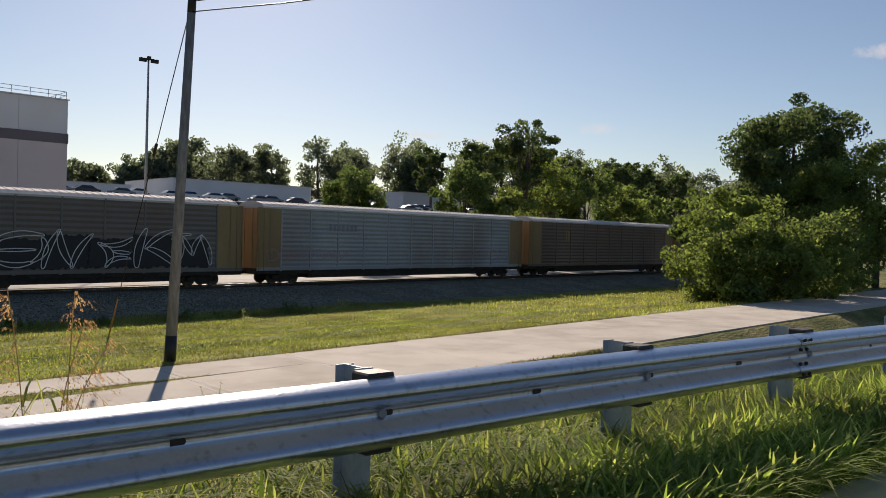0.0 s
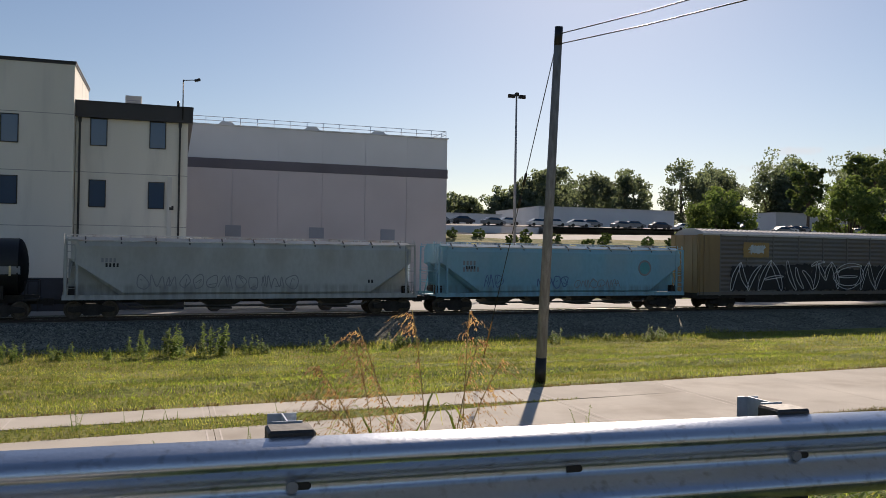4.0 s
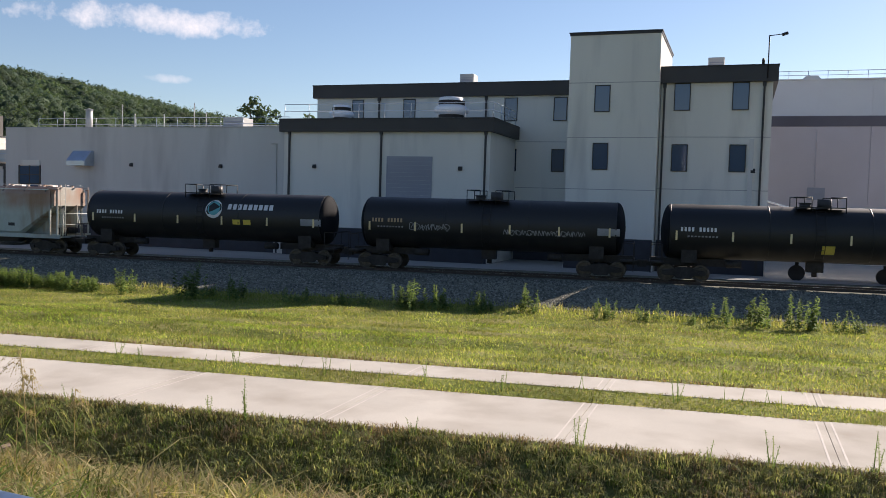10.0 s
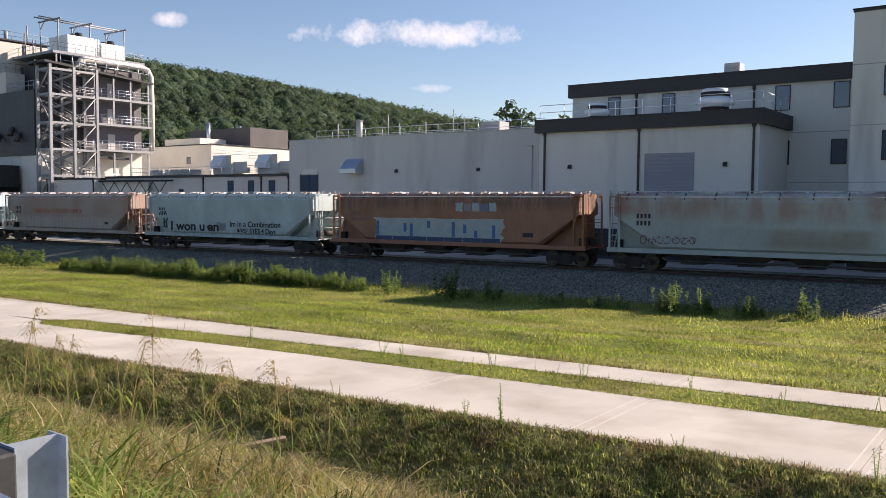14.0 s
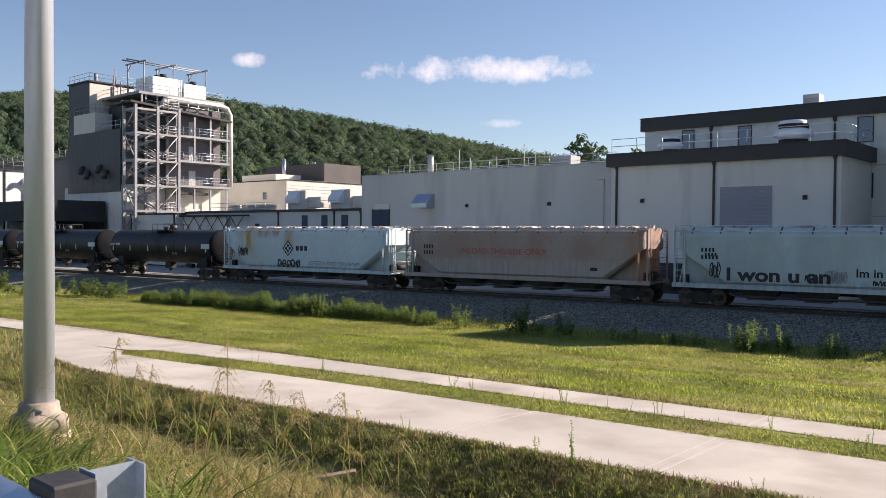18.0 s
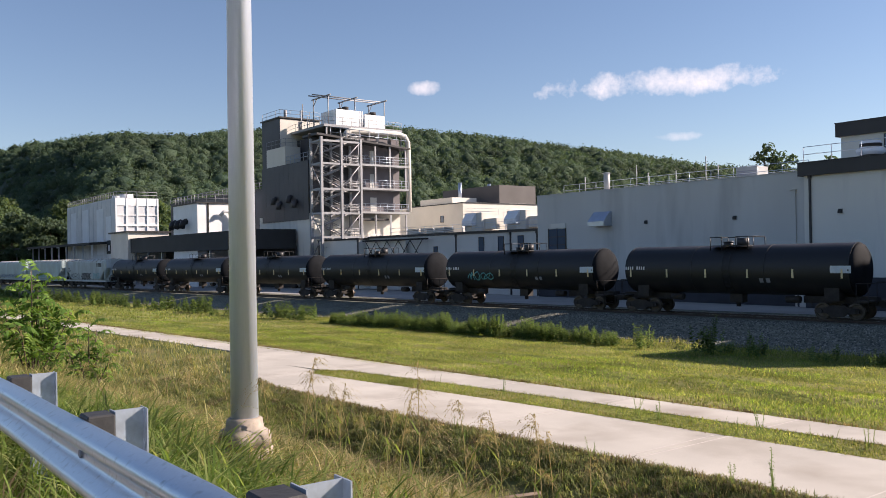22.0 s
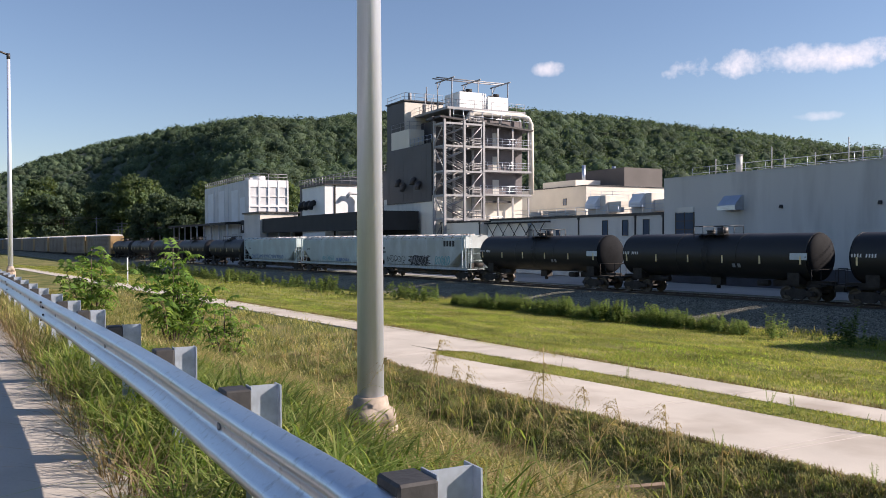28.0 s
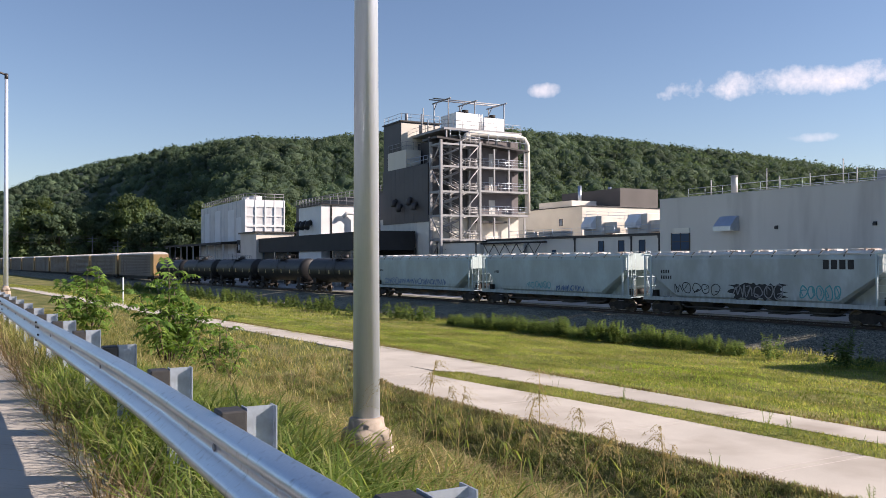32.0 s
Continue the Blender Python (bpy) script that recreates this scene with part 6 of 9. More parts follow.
def warehouse():
    bg = thing("warehouse", "large windowless warehouse with mauve lower wall and dark band", "warehouse")
    boxpart("upper_wall", (4.4, 82, -3, 31.0, 130, 13.65), GREYWALL, bg)
    n = 6
    for i in range(n):
        x0, x1 = 4.4 + 26.6 * i / n, 4.4 + 26.6 * (i + 1) / n
        boxpart("wall_panel", (x0 + 0.02, 81.9, -3, x1 - 0.02, 82, 9.45), PINKWALL, bg)
        boxpart("upper_panel", (x0 + 0.02, 81.95, 10.4, x1 - 0.02, 82, 13.6), GREYWALL, bg)
    boxpart("band", (4.4, 81.85, 9.45, 31.05, 82.0, 10.4), mat("mauve_band", (0.15, 0.135, 0.15), 0.8, 0, 0.1, 0.3), bg)
    boxpart("coping", (4.3, 81.8, 13.65, 31.1, 130, 13.75), GREYWALL, bg)
    for x in (9.0, 17.2, 24.6):
        boxpart("louvre_vent", (x - 0.75, 81.82, 2.8, x + 0.75, 81.9, 3.9), DOORGREY, bg)
    for x in (8.2, 16.6, 23.5):
        bm = bmesh.new()
        prism(bm, [(x - 0.8, 13.75), (x + 0.8, 13.75), (x + 0.5, 14.05), (x - 0.5, 14.05)], "y", 82, 83)
        part("roof_scupper", bm, GREYWALL, bg)
    railing(bg, [(4.6, 82.2, 13.75), (30.9, 82.2, 13.75), (30.9, 110, 13.75)], 0.75, 1.6, 0.03)
    # parked trailers behind the track
    for x0 in (5.5, 13.0):
        tr = thing("parked_trailer", "white box trailer with a red and blue painted banner", "trailer", "parked trailers", m=pose(x0, 55.2, -2.75))
        boxpart("box", (0, 0, 1.2, 6.6, 2.5, 4.1), WHITEM, tr)
        boxpart("red_banner", (0.2, -0.006, 2.5, 5.4, 0, 3.3), mat("red_banner_paint", (0.45, 0.05, 0.05), 0.5, 0, 0.05), tr)
        bm = bmesh.new()
        for i in range(9):
            box(bm, 0.5 + 0.5 * i, -0.012, 2.75, 0.85 + 0.5 * i, -0.006, 3.1)
        part("banner_lettering", bm, WHITEM, tr)
        boxpart("blue_stripe", (0.2, -0.006, 1.5, 6.4, 0, 1.9), mat("blue_banner_paint", (0.05, 0.12, 0.35), 0.5, 0, 0.05), tr)
        for x in (0.6, 5.6):
            bm = bmesh.new()
            tube(bm, (x, 0.1, 0.5), (x, 0.4, 0.5), 0.5, 16)
            part("tyre", bm, BLACKM, tr)
            boxpart("support_leg", (x - 0.1, 0.15, 0.5, x + 0.1, 0.35, 1.2), DARKSTEEL, tr)


warehouse()


# ---- beyond the track on the sunward side ----
def parked_car(x, y, col, heading=0.0):
    z = ground_z(x, y)
    t = thing("parked_car", "parked car in the far lot", "car", "parked cars", m=pose(x, y, z, 0, 0, heading))
    bm = bmesh.new()
    prism(bm, [(-2.2, 0.3), (2.2, 0.3), (2.25, 0.75), (1.3, 0.92), (0.7, 1.42), (-1.1, 1.45), (-1.75, 0.98), (-2.2, 0.9)], "y", -0.85, 0.85)
    part("body", bm, col, t, bevel=0.06)
    bm = bmesh.new()
    prism(bm, [(1.2, 0.95), (0.65, 1.36), (-1.05, 1.38), (-1.6, 1.0)], "y", -0.87, 0.87)
    part("side_glass", bm, GLASS, t)
    for wx in (-1.35, 1.35):
        for wy in (-0.88, 0.68):
            bm = bmesh.new()
            tube(bm, (wx, wy, 0.32), (wx, wy + 0.2, 0.32), 0.32, 12)
            part("tyre", bm, BLACKM, t)


def sunward():
    for b, label in (((77, 160, -3, 110, 185, 12.1), "long low white warehouse beyond the parking lot"), ((52, 165, -3, 70.5, 190, 10.3), "low grey building beyond the parking lot"), ((139, 162, -3, 160, 185, 12.9), "pale low building beyond the trees")):
        block("far_building", b, GREYWALL, WHITEM, label, None, 0.2)
    cols = [mat("car_paint_white", (0.7, 0.7, 0.7), 0.3), mat("car_paint_silver", (0.42, 0.43, 0.45), 0.3, 0.5), mat("car_paint_dark", (0.05, 0.05, 0.06), 0.3), mat("car_paint_grey", (0.22, 0.23, 0.25), 0.3, 0.3)]
    for i in range(24):
        parked_car(50 + 4.4 * i + rng.uniform(-0.6, 0.6), 139 + rng.uniform(-2, 8), cols[int(rng.integers(0, 4))], rng.uniform(-10, 10))
    patch("parking_lot", frange(40, 180, 5), [132, 136, 141, 146, 152], 0.06, ASPHALT, "far asphalt parking lot", "parking lot")
    for i in range(24):
        x = 46 + 3.2 * i + rng.uniform(-1, 1)
        shrub(x, 118 + rng.uniform(-4, 5), 1.35, 1.0, "round clipped shrub on the far bank", LEAF_WEED, 34, 70, 0.10)
    for i in range(5):
        shrub(100 + 7 * i, 84 + 3 * (i % 2), 3.0, 2.2, "low bright shrub beyond the track", LEAF_BRIGHT, 24, 40, 0.3)
    # tall light mast
    m = thing("light_mast", "tall dark floodlight mast", "light mast", m=pose(42.2, 90, ground_z(42.2, 90)))
    top = 20.6 - ground_z(42.2, 90)
    bm = bmesh.new()
    tube(bm, (0, 0, -0.5), (0, 0, top), 0.22, 10, 0.10)
    part("mast", bm, STEELGREY, m)
    bm = bmesh.new()
    tube(bm, (-0.9, 0, top), (0.9, 0, top), 0.06, 6)
    part("crossbar", bm, DARKSTEEL, m)
    for x in (-0.9, -0.45, 0.0, 0.45, 0.9):
        boxpart("floodlight", (x - 0.18, -0.3, top - 0.35 + (0.25 if x == 0 else 0), x + 0.18, 0.1, top + 0.05 + (0.25 if x == 0 else 0)), DARKSTEEL, m)


# ---- utility pole ----
def utility_pole():
    up = thing("utility_pole", "leaning weathered wooden utility pole with dark base", "utility pole")
    a, b = Vector((14.3, 20.95, -2.9)), Vector((14.12, 19.6, 8.05))
    bm = bmesh.new()
    tube(bm, a.lerp(b, 0.1), b, 0.165, 14, 0.115)
    part("pole", bm, WOODY, up)
    bm = bmesh.new()
    tube(bm, a, a.lerp(b, 0.1), 0.172, 14)
    part("base_wrap", bm, BLACKM, up, "black tarred base wrap")
    bm = bmesh.new()
    tube(bm, a.lerp(b, 0.955), a.lerp(b, 1.004), 0.12, 14)
    part("pole_top", bm, BLACKM, up)
    wires = thing("overhead_wires", "thin overhead wires and a guy wire", "wires")
    top = a.lerp(b, 0.985)
    for dz, e in ((0.0, Vector((20.6, -19.0, 8.9))), (-0.3, Vector((20.9, -19.0, 8.3)))):
        bm = bmesh.new()
        p0 = top + Vector((0, 0, dz))
        pts = [p0.lerp(e, f) - Vector((0, 0, 1.15 * 4 * f * (1 - f))) for f in (i / 10 for i in range(11))]
        path_tube(bm, pts, 0.018, 5)
        part("span_wire", bm, BLACKM, wires)
    bm = bmesh.new()
    g0, g1 = top, Vector((17.2, 33.5, -3.3))
    tube(bm, g0, g1, 0.016, 5)
    d = g1 - g0
    tube(bm, g0 + d * 0.33, g0 + d * 0.36, 0.05, 6)
    tube(bm, g0 + d * 0.40, g0 + d * 0.42, 0.06, 6)
    guy = part("guy_wire", bm, DARKSTEEL, wires)
    bm = bmesh.new()
    tube(bm, g0 + d * 0.845, g0 + d * 0.995, 0.035, 8)
    part("guy_guard", bm, mat("orange_guard_plastic", (0.50, 0.24, 0.08), 0.6, 0, 0.15, 3), guy, "orange plastic guard on the guy wire")


utility_pole()
# ---- vegetation ----
rng = np.random.default_rng(7)


def leaf_mat(name, cols, spread, trans=0.35, through_gain=1.7):
    """Foliage: colour varied from leaf to leaf and, more slowly, from crown to crown."""
    m = island_mat(name, cols, 0.75, trans)
    nt = m.node_tree
    b = nt.nodes["Principled BSDF"]
    b.inputs["Specular IOR Level"].default_value = 0.25
    src = b.inputs["Base Color"].links[0].from_socket
    g = nt.nodes.new("ShaderNodeTexCoord")
    nz = nt.nodes.new("ShaderNodeTexNoise")
    nz.inputs["Scale"].default_value, nz.inputs["Detail"].default_value = spread, 3
    nt.links.new(g.outputs["Object"], nz.inputs["Vector"])
    mr = nt.nodes.new("ShaderNodeMapRange")
    mr.inputs[1].default_value, mr.inputs[2].default_value, mr.inputs[3].default_value, mr.inputs[4].default_value = 0.3, 0.7, 0.55, 1.5
    nt.links.new(nz.outputs[0], mr.inputs[0])
    hs = nt.nodes.new("ShaderNodeHueSaturation")
    nt.links.new(mr.outputs[0], hs.inputs["Value"])
    nt.links.new(src, hs.inputs["Color"])
    nt.links.new(hs.outputs[0], b.inputs["Base Color"])
    # light that passes through a leaf is yellower and stronger than what it throws back
    tint = nt.nodes.new("ShaderNodeMixRGB")
    tint.blend_type, tint.inputs[0].default_value = "MULTIPLY", 1.0
    tint.inputs[2].default_value = (through_gain, through_gain * 0.96, through_gain * 0.55, 1)
    nt.links.new(hs.outputs[0], tint.inputs[1])
    for n in nt.nodes:
        if n.type == "BSDF_TRANSLUCENT":
            nt.links.new(tint.outputs[0], n.inputs[0])
    return m


LEAF_DARK = leaf_mat("broadleaf_foliage", [(0.06, 0.095, 0.04), (0.09, 0.135, 0.052), (0.13, 0.175, 0.07)], 0.3, 0.58, 1.8)
LEAF_OAK = leaf_mat("dark_oak_foliage", [(0.052, 0.085, 0.04), (0.078, 0.118, 0.052), (0.108, 0.148, 0.066)], 0.3, 0.42)
# distance haze is put into these paler, bluer greens
LEAF_FAR = leaf_mat("hazy_far_wood_foliage", [(0.10, 0.135, 0.12), (0.125, 0.16, 0.135), (0.15, 0.185, 0.15)], 0.10, 0.62, 1.7)
LEAF_BRIGHT = leaf_mat("bright_shrub_foliage", [(0.085, 0.13, 0.044), (0.125, 0.175, 0.058), (0.18, 0.22, 0.08)], 0.5, 0.55, 1.7)
LEAF_PINE = leaf_mat("pine_foliage", [(0.05, 0.08, 0.035), (0.07, 0.105, 0.045), (0.10, 0.13, 0.055)], 0.3, 0.45)
# a little haze blue is mixed into the hill's greens
LEAF_HILL = leaf_mat("hazy_hill_foliage", [(0.054, 0.091, 0.058), (0.074, 0.115, 0.069), (0.100, 0.142, 0.082)], 0.035, 0.38, 1.35)


def leaf_relief(m, scale, depth):
    """Clumpy relief for foliage masses seen from afar."""
    nt = m.node_tree
    tc = nt.nodes.new("ShaderNodeTexCoord")
    nz = nt.nodes.new("ShaderNodeTexNoise")
    nz.inputs["Scale"].default_value, nz.inputs["Detail"].default_value, nz.inputs["Roughness"].default_value = scale, 5, 0.65
    nt.links.new(tc.outputs["Object"], nz.inputs["Vector"])
    bp = nt.nodes.new("ShaderNodeBump")
    bp.inputs["Strength"].default_value, bp.inputs["Distance"].default_value = 1.0, depth
    nt.links.new(nz.outputs[0], bp.inputs["Height"])
    nt.links.new(bp.outputs[0], nt.nodes["Principled BSDF"].inputs["Normal"])


leaf_relief(LEAF_HILL, 1.5, 0.8)

LEAF_FOOT = leaf_mat("hill_foot_foliage", [(0.075, 0.118, 0.058), (0.10, 0.148, 0.068), (0.13, 0.175, 0.08)], 0.05, 0.5, 1.5)
LEAF_SAP = leaf_mat("sapling_foliage", [(0.07, 0.14, 0.028), (0.12, 0.22, 0.045), (0.20, 0.29, 0.07)], 2.0, 0.45)
LEAF_WEED = leaf_mat("weed_foliage", [(0.07, 0.12, 0.035), (0.12, 0.18, 0.06), (0.20, 0.25, 0.10)], 1.0, 0.4)
BARK = mat("grey_brown_bark", (0.11, 0.085, 0.065), 0.95, 0, 0.35, 3, 0.5, 14, stretch=(3, 3, 0.6))


def mesh_arrays(name, verts, counts, material, smooth=False):
    """A mesh of separate polygons with the given number of corners, each on its own vertices."""
    me = bpy.data.meshes.new(name)
    nv = len(verts)
    me.vertices.add(nv)
    me.vertices.foreach_set("co", np.asarray(verts, dtype=np.float32).ravel())
    me.loops.add(nv)
    me.loops.foreach_set("vertex_index", np.arange(nv, dtype=np.int32))
    starts = np.concatenate([[0], np.cumsum(counts)[:-1]]).astype(np.int32)
    me.polygons.add(len(counts))
    me.polygons.foreach_set("loop_start", starts)
    me.materials.append(material)
    me.update(calc_edges=True)
    return me


def quads_at(centres, normals, size, aspect=1.0):
    """Leaf-shaped quads about the centres, facing the normals, turned at random."""
    n = len(centres)
    nrm = normals / np.maximum(1e-6, np.linalg.norm(normals, axis=1, keepdims=True))
    r = rng.normal(size=(n, 3))
    a = np.cross(nrm, r)
    a /= np.maximum(1e-6, np.linalg.norm(a, axis=1, keepdims=True))
    b = np.cross(nrm, a)
    s = size if np.ndim(size) else np.full(n, size)
    s = (s * rng.uniform(0.6, 1.3, n))[:, None]
    out = np.stack([centres + a * s, centres + b * s * aspect * 0.6, centres - a * s, centres - b * s * aspect * 0.6], 1)
    return out.reshape(-1, 3)


def crown_cloud(n_clump, per, rx, rz, leaf, flat=0.75, hollow=0.45):
    """Leaves of a crown about its middle: clumps on an uneven ellipsoid, each a small cluster."""
    d = rng.normal(size=(n_clump, 3))
    d /= np.linalg.norm(d, axis=1, keepdims=True)
    rad = rng.uniform(hollow, 1.0, n_clump) ** 0.7 * rng.uniform(0.8, 1.15, n_clump)
    c = d * rad[:, None] * [rx, rx, rz]
    cr = rng.uniform(0.16, 0.30, n_clump) * (rx + rz) / 2
    idx = np.repeat(np.arange(n_clump), per)
    o = rng.normal(size=(len(idx), 3))
    o /= np.linalg.norm(o, axis=1, keepdims=True)
    rr = rng.uniform(0.55, 1.05, len(idx))[:, None]
    p = c[idx] + o * rr * cr[idx][:, None] * [1, 1, flat]
    return quads_at(p, o + rng.normal(size=o.shape) * 0.7, leaf), c


def tree(x, y, h, rx, label, leafmat=None, trunk_f=0.35, n_clump=45, per=45, leaf=0.35, name="tree", z=None, category="tree", shape=1.0):
    leafmat = leafmat or LEAF_DARK
    z = ground_z(x, y) if z is None else z
    t = thing(name, label, category, "trees", m=pose(x, y, z))
    rz = h * (1 - trunk_f) / 2
    mid = h - rz
    q, clumps = crown_cloud(n_clump, per, rx, rz, leaf)
    q = q + [0, 0, mid]
    bm = bmesh.new()
    r0 = 0.02 * h + 0.06
    bend = rng.normal(size=2) * 0.03 * h
    tube(bm, (0, 0, -0.3), (bend[0] * 0.4, bend[1] * 0.4, mid * 0.55), r0, 9, r0 * 0.75)
    tube(bm, (bend[0] * 0.4, bend[1] * 0.4, mid * 0.55), (bend[0], bend[1], mid + rz * 0.6), r0 * 0.75, 8, r0 * 0.2)
    for c in clumps[:: max(1, n_clump // 12)]:
        s = rng.uniform(0.4, 0.9) * mid
        tube(bm, (bend[0] * s / mid, bend[1] * s / mid, s), (c[0] * 0.85, c[1] * 0.85, mid + c[2] * 0.85), r0 * 0.3, 5, r0 * 0.08)
    part("trunk", bm, BARK, t)
    ob = new("crown", mesh_arrays("crown", q, np.full(len(q) // 4, 4), leafmat))
    ob.parent = t
    return t


def shrub(x, y, h, rx, label, leafmat, n_clump=40, per=60, leaf=0.2, category="bush"):
    z = ground_z(x, y)
    t = thing("bush", label, category, "bushes", m=pose(x, y, z))
    q, clumps = crown_cloud(n_clump, per, rx, h * 0.55, leaf, hollow=0.55)
    q = q + [0, 0, h * 0.45]
    q[:, 2] = np.maximum(q[:, 2], 0.02)
    ob = new("foliage", mesh_arrays("foliage", q, np.full(len(q) // 4, 4), leafmat))
    ob.parent = t
    bm = bmesh.new()
    for c in clumps[:8]:
        tube(bm, (c[0] * 0.15, c[1] * 0.15, -0.1), (c[0] * 0.7, c[1] * 0.7, h * 0.45 + c[2] * 0.7), 0.05, 5, 0.015)
    part("stems", bm, BARK, t)
    return t


def right_side_trees():
    # the thicket that hides the front of the train
    shrub(59.6, 26.0, 6.0, 4.3, "dense bright green thicket beside the footpath", LEAF_BRIGHT, 80, 190, 0.15)
    shrub(62.5, 29.5, 8.2, 4.5, "tall bushy green thicket beside the railway", LEAF_BRIGHT, 80, 190, 0.16)
    shrub(66, 26.0, 5.2, 4.2, "bright green bushes at the path's edge", LEAF_BRIGHT, 70, 180, 0.15)
    shrub(73, 27.5, 6.5, 5.0, "dense green bushes at the path's edge", LEAF_DARK, 70, 170, 0.17)
    tree(88.2, 37.3, 19.6, 6.2, "tall dark broadleaf tree", LEAF_OAK, 0.3, 90, 260, 0.20)
    tree(97, 41.5, 20.5, 5.5, "tall dark broadleaf tree", LEAF_OAK, 0.3, 80, 240, 0.20)
    tree(84.5, 31.0, 13.0, 5.2, "large bright green tree beside the path", LEAF_BRIGHT, 0.12, 90, 230, 0.17)
    tree(92, 30.0, 15.0, 6.0, "large bright green tree", LEAF_BRIGHT, 0.12, 90, 230, 0.17)
    tree(76, 38, 10.0, 4.5, "broadleaf tree above the thicket", LEAF_DARK, 0.15, 60, 80, 0.28)
    # across the track
    tree(88.5, 75, 20.5, 4.2, "tall pine with an open crown and bare lower trunk", LEAF_PINE, 0.55, 40, 170, 0.20, name="pine_tree")
    tree(-68.0, 110, 20.4, 2.4, "dark broadleaf tree behind the plant hall", LEAF_HILL, 0.2, 45, 60, 0.3, z=-3.0)
    tree(-64.0, 109, 17.2, 2.8, "dark broadleaf tree behind the plant hall", LEAF_HILL, 0.2, 40, 55, 0.3, z=-3.0)
    tree(-58.0, 108, 17.6, 2.6, "dark broadleaf tree behind the plant hall", LEAF_HILL, 0.2, 40, 55, 0.3, z=-3.0)
    tree(79, 76, 13.0, 4.5, "broadleaf tree beyond the track", LEAF_DARK, 0.15, 60, 140, 0.24)
    tree(84, 73, 11.0, 3.6, "bright green tree beyond the track", LEAF_BRIGHT, 0.15, 55, 140, 0.22)
    tree(96, 76, 15.0, 4.5, "broadleaf tree beyond the track", LEAF_BRIGHT, 0.12, 60, 140, 0.24)
    tree(103, 75, 16.0, 4.8, "broadleaf tree beyond the track", LEAF_DARK, 0.12, 60, 140, 0.24)
    tree(108, 72, 12.0, 3.6, "bright green tree beyond the track", LEAF_BRIGHT, 0.12, 55, 140, 0.22)
    tree(118, 80, 14.0, 4.4, "yellow-green tree beyond the track", LEAF_BRIGHT, 0.15, 55, 140, 0.24)
    tree(127, 82, 14.0, 5.0, "broadleaf tree beyond the track", LEAF_DARK, 0.12, 45, 70, 0.36)
    tree(62, 78, 12.8, 3.4, "dense upright dark green tree", LEAF_DARK, 0.08, 70, 160, 0.21)
    for i in range(13):
        x = 132 + 9 * i + rng.uniform(-3, 3)
        tree(x, 140 + rng.uniform(-10, 15), 17 + rng.uniform(-3, 3), 5.0, "far pine with bare lower trunk", LEAF_PINE, 0.35, 34, 50, 0.55, name="pine_tree")
    # wood behind the far buildings
    for i in range(40):
        x = 74 + 4.6 * i + rng.uniform(-2, 2)
        y = 205 + rng.uniform(-12, 22)
        top = interp(x, [(74, 17), (84, 20), (100, 26), (126, 26.5), (153, 31), (180, 31), (205, 35), (260, 36)])
        z = ground_z(x, y)
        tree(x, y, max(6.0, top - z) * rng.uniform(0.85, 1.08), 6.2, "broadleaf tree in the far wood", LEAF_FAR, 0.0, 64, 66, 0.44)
    for i in range(26):
        x = 262 + 7.0 * i + rng.uniform(-3, 3)
        y = 205 + rng.uniform(-10, 25)
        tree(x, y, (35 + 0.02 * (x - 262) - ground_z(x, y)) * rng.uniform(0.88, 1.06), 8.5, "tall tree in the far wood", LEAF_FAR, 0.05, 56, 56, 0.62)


right_side_trees()


